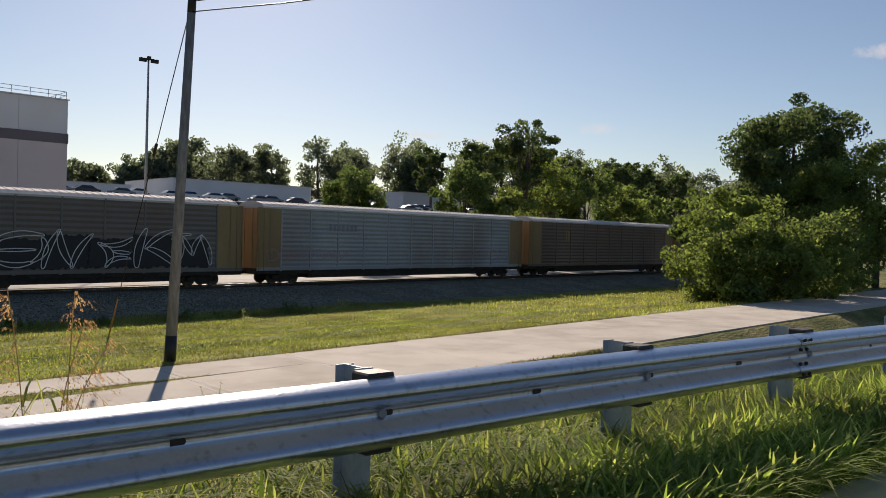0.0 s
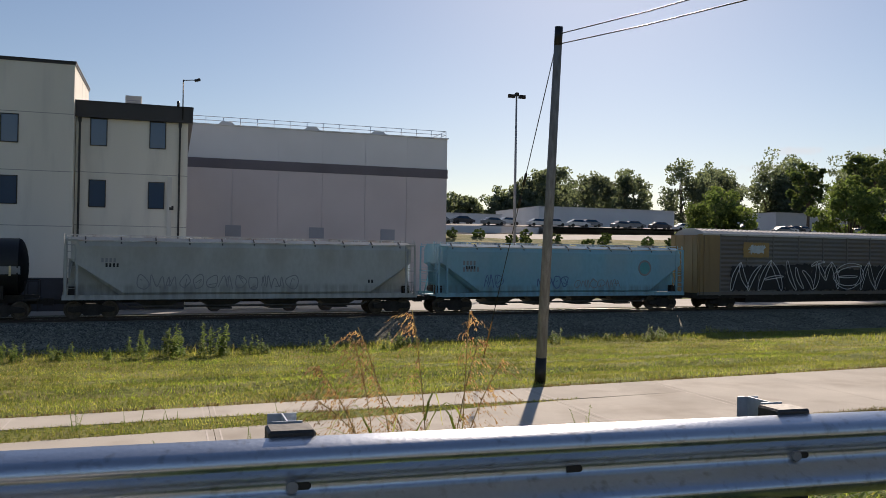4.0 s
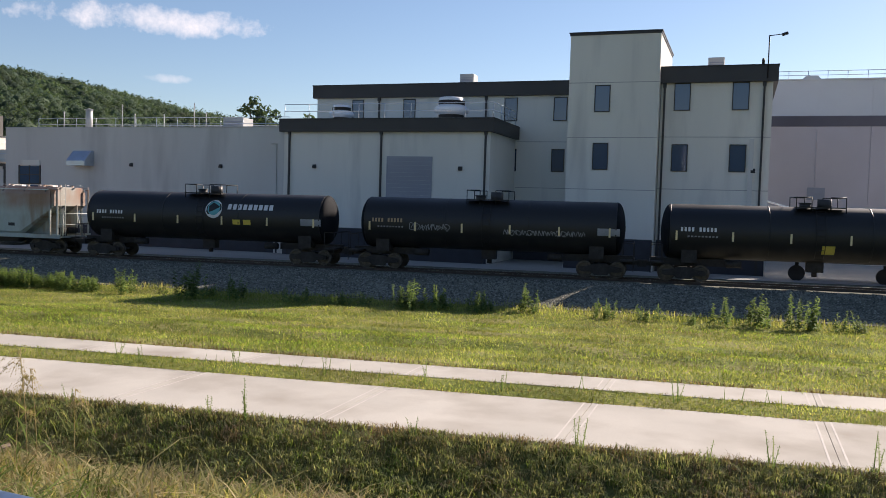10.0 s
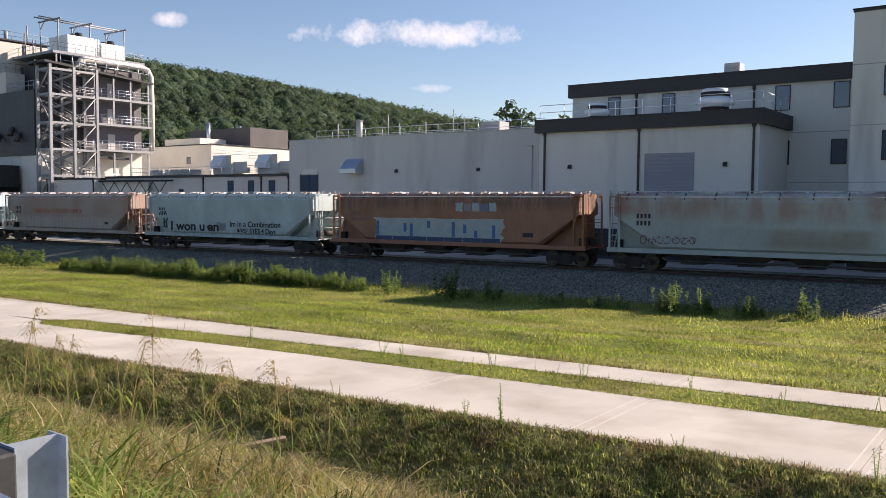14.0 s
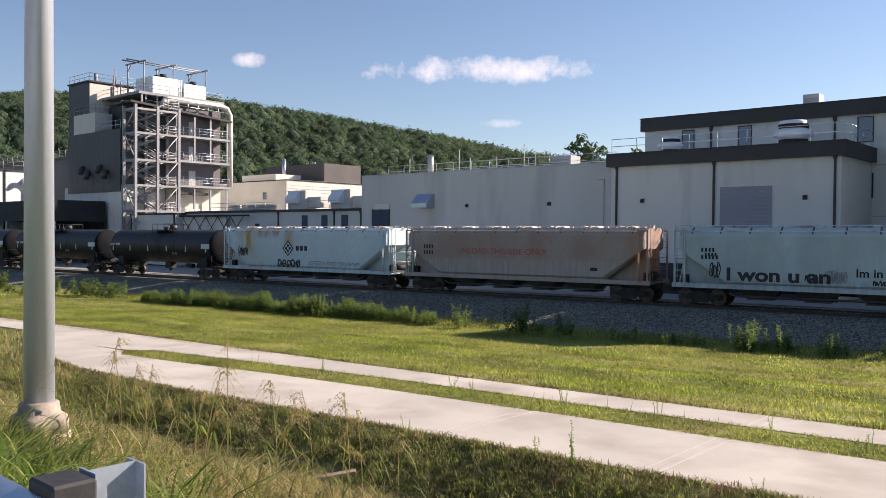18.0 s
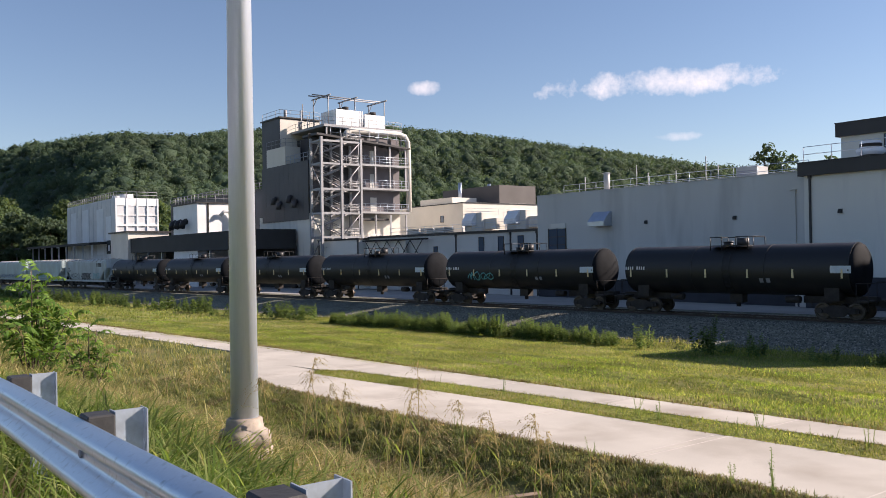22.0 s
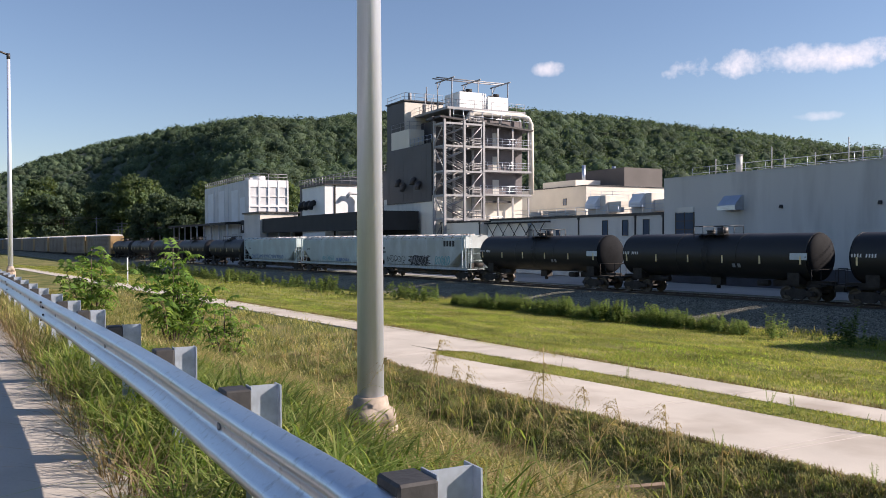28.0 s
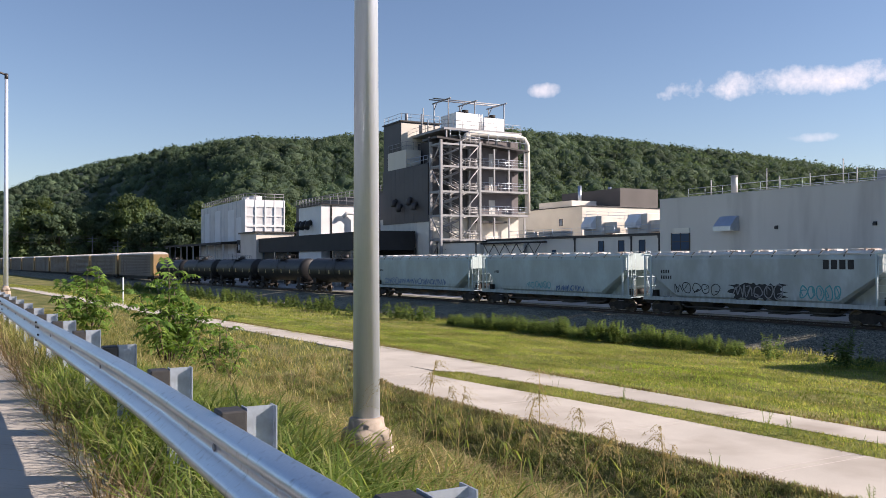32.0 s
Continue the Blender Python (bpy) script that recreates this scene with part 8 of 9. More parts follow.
# ---- weeds, saplings and stalks ----
def leafy_stem(verts, counts, base, h, lean, n_leaf, leaf_len, leaf_w, droop=0.3):
    """Narrow leaves set round an upright stem."""
    top = base + np.array([lean[0], lean[1], h])
    for i in range(n_leaf):
        f = 0.12 + 0.88 * (i + rng.uniform(0, 0.8)) / n_leaf
        p = base + (top - base) * f
        a = rng.uniform(0, 2 * np.pi)
        d = np.array([np.cos(a), np.sin(a), 0])
        s = np.array([-np.sin(a), np.cos(a), 0])
        L = leaf_len * (1.15 - 0.7 * f) * rng.uniform(0.7, 1.2)
        tip = p + d * L + np.array([0, 0, L * (0.5 - droop * 1.5)])
        m = p + d * L * 0.5 + np.array([0, 0, L * 0.35])
        verts += [p, m + s * leaf_w, tip, m - s * leaf_w]
        counts.append(4)
    # the stem itself, as a thin blade
    w = np.array([0.008 + 0.006 * h, 0, 0])
    verts += [base - w, base + w, top + w * 0.3, top - w * 0.3]
    counts.append(4)


def weed_clump(x, y, n, h, r, label, material, leaf=(0.16, 0.042), name="weed_clump"):
    z = ground_z(x, y) + 0.02
    t = thing(name, label, "weeds", "trackside weeds", m=pose(x, y, z))
    v, c = [], []
    for i in range(n):
        a, rr = rng.uniform(0, 2 * np.pi), r * rng.uniform(0, 1) ** 0.5
        leafy_stem(v, c, np.array([rr * np.cos(a), rr * np.sin(a), -0.05]), h * rng.uniform(0.55, 1.1), rng.normal(size=2) * 0.12 * h, int(12 + 14 * h), leaf[0] * (0.6 + 0.5 * h), leaf[1] * (0.7 + 0.5 * h))
    ob = new("stems_and_leaves", mesh_arrays("stems_and_leaves", v, c, material))
    ob.parent = t


def weeds():
    # dense row along the foot of the gravel
    for x0, x1, n, h in ((-54, -44, 20, 1.0), (-44, -33, 22, 1.15), (-33, -28, 8, 1.1)):
        for i in range(n):
            x = x0 + (x1 - x0) * (i + rng.uniform(0.1, 0.9)) / n
            w = 35.3 + rng.uniform(-0.6, 0.7)
            weed_clump(x, w + SKEW * x, 26, h * rng.uniform(0.6, 1.2), 0.55, "dense leafy weeds at the foot of the gravel", LEAF_WEED)
    for x, w, h, n in ((-26, 33.6, 1.3, 10), (-22.2, 33.2, 1.7, 12), (-20.6, 34.2, 1.2, 10), (-11.8, 34.0, 1.4, 14), (-10.6, 34.6, 1.2, 12), (-8.4, 34.4, 1.0, 14), (-6.4, 35.2, 1.3, 8), (-3.0, 34.5, 1.0, 8), (2.0, 34.4, 1.2, 9), (3.6, 34.6, 1.5, 12), (5.2, 34.2, 1.5, 14), (7.0, 34.5, 0.9, 8), (-1.0, 34.6, 0.8, 8), (10.5, 34.6, 0.8, 8), (-15.0, 34.2, 0.8, 8), (-17.5, 34.2, 0.7, 8), (14.0, 35.0, 0.8, 10), (23.0, 35.0, 0.9, 10), (30.0, 35.0, 0.8, 10)):
        weed_clump(x, w + 1.2 + SKEW * x, n, h, 0.35 + 0.02 * n, "leafy weeds growing in the gravel edge", LEAF_WEED)
    for i in range(34):
        x = -29 + 1.8 * i + rng.uniform(-1.4, 1.4)
        weed_clump(x, rng.uniform(35.4, 36.6) + SKEW * x, int(rng.integers(3, 8)), rng.uniform(0.3, 0.75), 0.28, "small scattered weeds in the gravel edge", LEAF_WEED)
    for i in range(62):
        x = -57 - 2.2 * i + rng.uniform(-1, 1)
        w = 34.4 + rng.uniform(-1.0, 1.2)
        weed_clump(x, w + SKEW * x, 12, 1.25 * rng.uniform(0.5, 1.4), 1.1, "scrubby weeds along the far gravel edge", LEAF_DARK if i % 3 else LEAF_WEED, (0.25, 0.06))
    # tall single weeds at the footpath
    for i in range(30):
        x = -21 + 28 * rng.uniform()
        weed_clump(x, rng.uniform(16.0, 16.9) + SKEW * x, 1, rng.uniform(0.3, 0.6), 0.03, "thin upright stalk in the grass strip", LEAF_WEED, (0.035, 0.008), "path_weed")
    for x, w, h in ((-5.9, 12.1, 1.1), (-6.6, 12.0, 0.7), (-2.7, 12.0, 0.6), (0.2, 12.2, 0.9), (3.2, 12.2, 0.6), (-9.6, 12.1, 0.5), (-16.5, 16.3, 0.6), (-12, 16.4, 0.7), (-11.2, 16.2, 0.8), (-8.7, 16.3, 0.8), (-6.4, 16.4, 0.7), (-4.0, 16.3, 0.7), (-2.2, 16.2, 0.5), (1.5, 16.3, 0.6), (4.8, 12.3, 0.8), (7.2, 12.5, 0.6), (9.0, 12.4, 0.7), (12.0, 12.4, 0.7), (-13.6, 12.1, 0.6), (2.2, 12.1, 0.5)):
        weed_clump(x, w + SKEW * x, 3, h, 0.09, "thin leafy weed at the path's edge", LEAF_WEED, (0.07, 0.012), "path_weed")


weeds()


def sapling(x, y, h, r, n, label):
    """A bushy young tree: several thin leaning stems with feathered leaves held out in all directions."""
    z = ground_z(x, y)
    t = thing("sapling", label, "sapling", "saplings", m=pose(x, y, z))
    v, c = [], []
    for k in range(7):
        a0 = k * 2.4 + rng.uniform(-0.3, 0.3)
        out = r * (0.0, 0.35, 0.55, 0.7, 0.5, 0.65, 0.3)[k]
        s = np.array([np.cos(a0) * out, np.sin(a0) * out])
        hh = h * (1.0, 0.9, 0.74, 0.6, 0.8, 0.5, 0.66)[k]
        bm = bmesh.new()
        tube(bm, (s[0] * 0.1, s[1] * 0.1, -0.1), (s[0] * 0.6, s[1] * 0.6, hh * 0.5), 0.024, 6, 0.016)
        tube(bm, (s[0] * 0.6, s[1] * 0.6, hh * 0.5), (s[0], s[1], hh * 0.95), 0.016, 6, 0.008)
        for i in range(n):
            f = 0.34 + 0.66 * (i + rng.uniform(0, 0.7)) / n
            q0 = 0.1 + f
            p = np.array([s[0] * min(1, q0), s[1] * min(1, q0), hh * 0.95 * f])
            a = i * 2.4 + rng.uniform(-0.5, 0.5)
            d = np.array([np.cos(a), np.sin(a), 0])
            L = 0.52 * r * rng.uniform(0.6, 1.1) * (1.2 - 0.4 * f)
            rise, fall = rng.uniform(0.5, 1.0) * (0.5 + f), rng.uniform(0.7, 1.1)
            pts = [p + d * L * q + np.array([0, 0, L * (rise * q - fall * q * q)]) for q in np.linspace(0, 1, 8)]
            for j in range(1, 8):
                q = pts[j]
                dirn = pts[j] - pts[j - 1]
                dirn = dirn / np.linalg.norm(dirn)
                side = np.cross(dirn, [0, 0, 1.0])
                side /= max(1e-6, np.linalg.norm(side))
                for sg in (-1, 1):
                    ll = 0.17 * r * (1.15 - 0.07 * j) * rng.uniform(0.75, 1.2)
                    drop = rng.uniform(0.1, 0.75)
                    tip = q + side * sg * ll + dirn * ll * rng.uniform(0.2, 0.6) - np.array([0, 0, ll * drop])
                    mid = q + side * sg * ll * 0.5 + dirn * ll * 0.15 + np.array([0, 0, ll * 0.08])
                    v += [q, mid + dirn * ll * 0.24, tip, mid - dirn * ll * 0.22]
                    c.append(4)
            path_tube(bm, [tuple(q) for q in pts[::2]], 0.005, 4)
        part("stem", bm, BARK, t)
    ob = new("leaves", mesh_arrays("leaves", v, c, LEAF_SAP))
    ob.parent = t


sapling(-17.9, 2.45, 2.45, 1.15, 13, "bushy young tree with bright feathered leaves")
sapling(-19.0, 2.8, 1.6, 0.9, 9, "bushy young tree with bright feathered leaves")
sapling(-24.0, 1.3, 2.35, 1.25, 10, "slender young tree with feathered leaves")
sapling(-16.6, 3.3, 1.5, 0.85, 7, "small sparse sapling with feathered leaves")


def seed_stalk(x, y, h, lean, label, head=0.35, bmat=None):
    """A tall curving grass stalk with an open drooping seed head and long leaves."""
    z = ground_z(x, y)
    t = thing("seed_stalk", label, "tall grass", "tall grass stalks", m=pose(x, y, z))

    def at(f):
        return np.array([lean[0] * f ** 2.2, lean[1] * f ** 2.2, h * (f - 0.10 * f * f * (abs(lean[0]) + abs(lean[1])) / 0.2)])
    bm = bmesh.new()
    path_tube(bm, [tuple(at(k / 8)) for k in range(9)], 0.0024, 5)
    part("stalk", bm, G_DRY, t)
    v, c = [], []
    hang = np.array([lean[0], lean[1], 0.0]) / max(0.05, float(np.hypot(lean[0], lean[1])))
    for i in range(26 if bmat else 44):
        f = 1 - head * rng.uniform(0, 1)
        p = at(f)
        a = rng.uniform(0, 2 * np.pi)
        d = np.array([np.cos(a), np.sin(a), 0.0]) * 0.7 + hang * 0.6
        L = (0.26 if bmat else 0.31) * rng.uniform(0.4, 1.1) * (0.35 + 0.9 * (1 - f) / head)
        s = np.array([-np.sin(a), np.cos(a), 0]) * 0.0009
        prev = p
        for j in range(1, 4):
            g = j / 3
            q = p + d * L * g + np.array([0, 0, L * (0.75 * g - 0.95 * g * g)])
            v += [prev - s, prev + s, q + s, q - s]
            c.append(4)
            for k in range(3):
                e = prev + (q - prev) * rng.uniform(0, 1) + rng.normal(size=3) * 0.004
                ln = np.array([d[0] * 0.5, d[1] * 0.5, -0.6]) * (0.017 if bmat else 0.021)
                sd = np.array([-np.sin(a), np.cos(a), 0]) * 0.0032
                v += [e, e + ln * 0.5 + sd, e + ln, e + ln * 0.5 - sd]
                c.append(4)
            prev = q
    ob = new("seed_head", mesh_arrays("seed_head", v, c, bmat or SEED))
    ob.parent = t
    for k in range(3):
        lv, lc = [], []
        a = rng.uniform(0, 2 * np.pi)
        p = at(0.15 + 0.2 * k)
        prev = None
        for j in range(6):
            q = p + np.array([np.cos(a) * 0.08 * j, np.sin(a) * 0.08 * j, 0.10 * j - 0.024 * j * j])
            w = np.array([-np.sin(a), np.cos(a), 0]) * 0.007 * (1 - j / 6)
            if prev is not None:
                lv += [prev[0] - prev[1], prev[0] + prev[1], q + w, q - w]
                lc.append(4)
            prev = (q, w)
        ob = new("leaf_blade", mesh_arrays("leaf_blade", lv, lc, G_LUSH))
        ob.parent = t


SEED = leaf_mat("reddish_seed_heads", [(0.26, 0.14, 0.09), (0.40, 0.25, 0.16), (0.48, 0.38, 0.25)], 3.0, 0.4)
for sx, sy, sh, sl in ((4.27, 0.75, 1.08, (-0.20, 0.02)), (4.36, 0.66, 1.05, (-0.34, 0.0)), (4.2, 0.85, 1.0, (-0.12, 0.05)), (4.52, 0.8, 1.0, (0.16, 0.05)), (4.16, 0.7, 0.94, (-0.28, 0.0)), (4.6, 0.85, 1.08, (0.05, 0.05)), (4.24, 0.6, 0.9, (-0.40, 0.05)), (4.5, 0.7, 0.92, (0.24, 0.0)), (4.42, 0.78, 1.1, (-0.08, 0.05))):
    seed_stalk(sx + 0.12, sy, sh * 1.15, sl, "tall stalk with open reddish seed head", 0.55)
for i in range(34):
    seed_stalk(-1.6 - 5.6 * rng.uniform(), 0.7 + 3.0 * rng.uniform(), rng.uniform(0.7, 1.15), rng.normal(size=2) * 0.12, "thin straw-coloured grass stalk", 0.22, G_DRY)
for i in range(8):
    seed_stalk(-9 - 9.0 * rng.uniform(), 0.8 + 3.0 * rng.uniform(), rng.uniform(0.7, 1.1), rng.normal(size=2) * 0.12, "thin straw-coloured grass stalk", 0.25, G_DRY)
blades("long_kerb_blades", strip_points(500, -7, 13, -0.5, 0.9), 0.46, 0.006, 1.6, G_LUSH, "long arching grass blades over the kerb", arch=True)
blades("long_slope_blades", strip_points(520, -14, 12, 0.6, 4.0), 0.38, 0.0045, 1.4, G_MIX, "long arching grass blades on the slope", arch=True)
blades("broad_green_blades", np.column_stack([rng.normal(4.35, 0.28, 26), rng.normal(0.45, 0.2, 26)]), 0.62, 0.011, 0.9, G_LUSH, "broad green grass leaves behind the guardrail", arch=True)

# a plank in the drain grass, standing in for a culvert's concrete end
brd = thing("culvert_end_plank", "plank standing in for a culvert end in the grass", "board", m=pose(-9.75, 9.08, ground_z(-9.75, 9.08) + 0.24, 4, -8, 50))
bm = bmesh.new()
box(bm, -0.55, -0.08, 0, 0.55, 0.08, 0.06)
part("plank", bm, mat("bare_board", (0.34, 0.24, 0.16), 0.85, 0, 0.2, 4, 0.2, 30), brd, bevel=0.006)

# ---- far lamp, posts and wires ----
def far_furniture():
    light_pole(-44.0, -0.40, -0.25, 10.6, 0.12)
    p = thing("sign_post", "thin pale marker post in the verge", "post", m=pose(-84, 10.4, ground_z(-84, 10.4)))
    bm = bmesh.new()
    tube(bm, (0, 0, -0.2), (0, 0, 2.6), 0.06, 8)
    part("post", bm, WHITEM, p)
    for x, y, h in ((-310, 31, 14), (-285, 36, 12), (-278, 34, 10), (-330, 26, 15)):
        t = thing("far_utility_pole", "far wooden utility pole with crossarms", "utility pole", "far utility poles", m=pose(x, y, -5))
        bm = bmesh.new()
        tube(bm, (0, 0, 0), (0, 0, h), 0.22, 8, 0.15)
        part("pole", bm, WOODY, t)
        for k in range(2):
            boxpart("crossarm", (-0.12, -1.6, h - 0.7 - 1.1 * k, 0.12, 1.6, h - 0.5 - 1.1 * k), WOODY, t)
    w = thing("far_wires", "sagging wires between the far poles", "wires")
    for k, (y0, y1, z0, z1) in enumerate(((31, -20, 8.6, 14), (30, -22, 7.4, 12), (32, -18, 9.2, 15))):
        bm = bmesh.new()
        a, b = Vector((-310, y0, z0)), Vector((-240, y1, z1))
        pts = [a.lerp(b, i / 12) - Vector((0, 0, 3.0 * 4 * (i / 12) * (1 - i / 12))) for i in range(13)]
        path_tube(bm, pts, 0.03, 4)
        part("wire", bm, BLACKM, w)


far_furniture()


# ---- markings and graffiti on the cars ----
INK = {k: mat("spray_" + k, v, 0.6, 0, 0.1, 2) for k, v in dict(white=(0.66, 0.67, 0.68), black=(0.02, 0.02, 0.025), pink=(0.42, 0.26, 0.26), blue=(0.10, 0.18, 0.34), teal=(0.10, 0.36, 0.40), pale=(0.55, 0.62, 0.66), mist=(0.37, 0.45, 0.46), slate=(0.15, 0.19, 0.27), red=(0.50, 0.09, 0.06), grey=(0.26, 0.27, 0.29), tan=(0.36, 0.25, 0.15), yellow=(0.65, 0.5, 0.08), rust=(0.24, 0.10, 0.04), ochre=(0.40, 0.26, 0.10), maroon=(0.22, 0.10, 0.10), green=(0.16, 0.24, 0.15), halo=(0.46, 0.44, 0.38), blue2=(0.07, 0.16, 0.33), navy=(0.035, 0.07, 0.15)).items()}


def side_y(tank, z, lift=0.012):
    if tank:
        s = max(-0.99, min(0.99, (z - 2.72) / 1.47))
        return -(1.47 + lift) * math.sqrt(1 - s * s)
    return -(CAR_W / 2 + lift + 0.03 * (lift > 0.03))


def ribbon(vs, fs, pts, width, tank, lift):
    n = len(pts)
    b = len(vs)
    for i, (x, z) in enumerate(pts):
        px, pz = pts[max(0, i - 1)]
        qx, qz = pts[min(n - 1, i + 1)]
        dx, dz = qx - px, qz - pz
        L = math.hypot(dx, dz) or 1
        nx, nz = -dz / L * width / 2, dx / L * width / 2
        for s in (-1, 1):
            vs.append((x + nx * s, side_y(tank, z + nz * s, lift), z + nz * s))
    for i in range(n - 1):
        fs.append((b + 2 * i, b + 2 * i + 1, b + 2 * i + 3, b + 2 * i + 2))


def smooth_line(p, k=6, closed=False):
    out = []
    n = len(p)
    for i in range(n if closed else n - 1):
        a, b, c, d = (p[(i + j) % n] if closed else p[min(n - 1, max(0, i + j))] for j in (-1, 0, 1, 2))
        for q in range(k):
            t = q / k
            out.append(tuple(0.5 * (2 * b[m] + (c[m] - a[m]) * t + (2 * a[m] - 5 * b[m] + 4 * c[m] - d[m]) * t * t + (3 * b[m] - a[m] - 3 * c[m] + d[m]) * t ** 3) for m in (0, 1)))
    out.append(out[0] if closed else p[-1])
    return out


def scribble(car, x0, x1, z0, z1, n, ink, width=0.07, tank=False, seed=1, closed=0.5, label="sprayed graffiti outlines", lift=0.012):
    """Sprayed shapes side by side: looping outlines that spell nothing."""
    r = random.Random(seed)
    vs, fs = [], []
    cw = (x1 - x0) / n
    for i in range(n):
        cx = x0 + cw * (i + 0.5)
        cz, hh = (z0 + z1) / 2, (z1 - z0) / 2
        if r.random() < closed:
            m = r.randint(5, 7)
            pts = [(cx + cw * 0.55 * math.cos(6.283 * k / m + r.uniform(-0.3, 0.3)) * r.uniform(0.55, 1), cz + hh * math.sin(6.283 * k / m + r.uniform(-0.3, 0.3)) * r.uniform(0.6, 1)) for k in range(m)]
            ribbon(vs, fs, smooth_line(pts, 5, True), width, tank, lift)
        else:
            pts = [(cx - cw * 0.5 + cw * k / 4 + r.uniform(-0.15, 0.15) * cw, cz + hh * (0.9 if k % 2 else -0.9) * r.uniform(0.5, 1)) for k in range(5)]
            ribbon(vs, fs, smooth_line(pts, 5), width, tank, lift)
        pts = [(cx + cw * r.uniform(-0.35, 0.35), cz + hh * r.uniform(-0.8, 0.8)) for k in range(3)]
        ribbon(vs, fs, smooth_line(pts, 5), width * 0.8, tank, lift)
    ob = new("graffiti", raw_mesh("graffiti", vs, fs, INK[ink]))
    ob.parent = car
    ob["label"] = label


def bars(car, x0, z0, n, w, h, ink, tank=False, gap=0.42, name="stencil_bar", skew=()):
    for i in range(n):
        if i in skew:
            continue
        x = x0 + i * w
        vs = [(xx, side_y(tank, zz, 0.014), zz) for xx, zz in ((x, z0), (x + w * (1 - gap), z0), (x + w * (1 - gap), z0 + h), (x, z0 + h))]
        ob = new(name, raw_mesh(name, vs, [(0, 1, 2, 3)], INK[ink]))
        ob.parent = car


def panel(car, x0, x1, z0, z1, ink, tank=False, seed=1, rough=0.06, name="painted_panel", label="", lift=0.008):
    """A flat painted or stained area with an uneven edge."""
    r = random.Random(seed)
    nx, nz = 18, 10
    vs, fs = [], []
    for j in range(nz + 1):
        for i in range(nx + 1):
            x, z = x0 + (x1 - x0) * i / nx, z0 + (z1 - z0) * j / nz
            if i in (0, nx):
                x += r.uniform(-rough, rough) * (x1 - x0)
            if j in (0, nz):
                z += r.uniform(-rough, rough) * (z1 - z0)
            vs.append((x, side_y(tank, z, lift), z))
    for j in range(nz):
        for i in range(nx):
            a = j * (nx + 1) + i
            fs.append((a, a + 1, a + nx + 2, a + nx + 1))
    ob = new(name, raw_mesh(name, vs, fs, INK[ink] if isinstance(ink, str) else ink))
    ob.parent = car
    if label:
        ob["label"] = label


def disc(car, x, z, rad, ink, tank=False, lift=0.013, name="emblem", sides=24, turn=0.0):
    vs = [(x + rad * math.cos(a), side_y(tank, z + rad * math.sin(a), lift), z + rad * math.sin(a)) for a in (2 * math.pi * i / sides + turn for i in range(sides))]
    ob = new(name, raw_mesh(name, vs, [tuple(range(sides))], INK[ink]))
    ob.parent = car


def lettering(car, words, x, z, size, ink, stretch=1.0, label="red stencilled notice", bold=0.0):
    cu = bpy.data.curves.new("lettering", "FONT")
    cu.body, cu.size, cu.extrude, cu.offset = words, size, 0.002, bold
    tmp = bpy.data.objects.new("lettering_tmp", cu)
    me = bpy.data.meshes.new_from_object(tmp)
    bpy.data.objects.remove(tmp)
    me.materials.append(INK[ink])
    ob = new("lettering", me)
    ob.parent = car
    ob.matrix_basis = Matrix.Translation((x, -CAR_W / 2 - 0.014, z)) @ Matrix.Rotation(radians(90), 4, "X") @ Matrix.Diagonal((stretch, 1, 1, 1))
    ob["label"] = label


def block_letters(car, x0, x1, z0, z1):
    """A row of squared sprayed letters, pale with a chalky halo, blue shading and a dark blue foot, that spell nothing."""
    panel(car, x0 - 0.12, x1 + 0.12, z0 - 0.06, z1 + 0.08, "halo", False, 51, 0.02, "graffiti_halo", "chalky halo round the letters", 0.007)
    n = 7
    w = (x1 - x0) / n
    for i in range(n):
        a, b = x0 + w * i, x0 + w * (i + 1) - 0.05
        panel(car, a, b, z0 + 0.34, z1, "mist", False, 70 + i, 0.02, "graffiti_letter", "pale blue squared letter", 0.010)
        panel(car, a, b + 0.03, z0 + 0.06, z0 + 0.33, "navy", False, 80 + i, 0.02, "graffiti_foot", "dark blue foot of a letter", 0.010)
        bars_x = ((0.02,), (0.66,), (0.02,), (0.02,), (0.4,), (0.02, 0.62), (0.55,))[i]
        for k, f in enumerate(bars_x):
            lo = z0 + (0.36, 0.62, 0.36, 0.9)[(i + k) % 4]
            panel(car, a + w * f, a + w * f + 0.24, lo, lo + (0.95, 0.55, 0.8, 0.45)[(i + 2 * k) % 4], "blue2", False, 90 + 3 * i + k, 0.05, "graffiti_stroke", "blue shading stroke", 0.013)
        panel(car, a + w * 0.2, b - 0.1, z1 - 0.34, z1 - 0.24, "halo", False, 120 + i, 0.3, "graffiti_stroke", "chalky worn streak", 0.012)


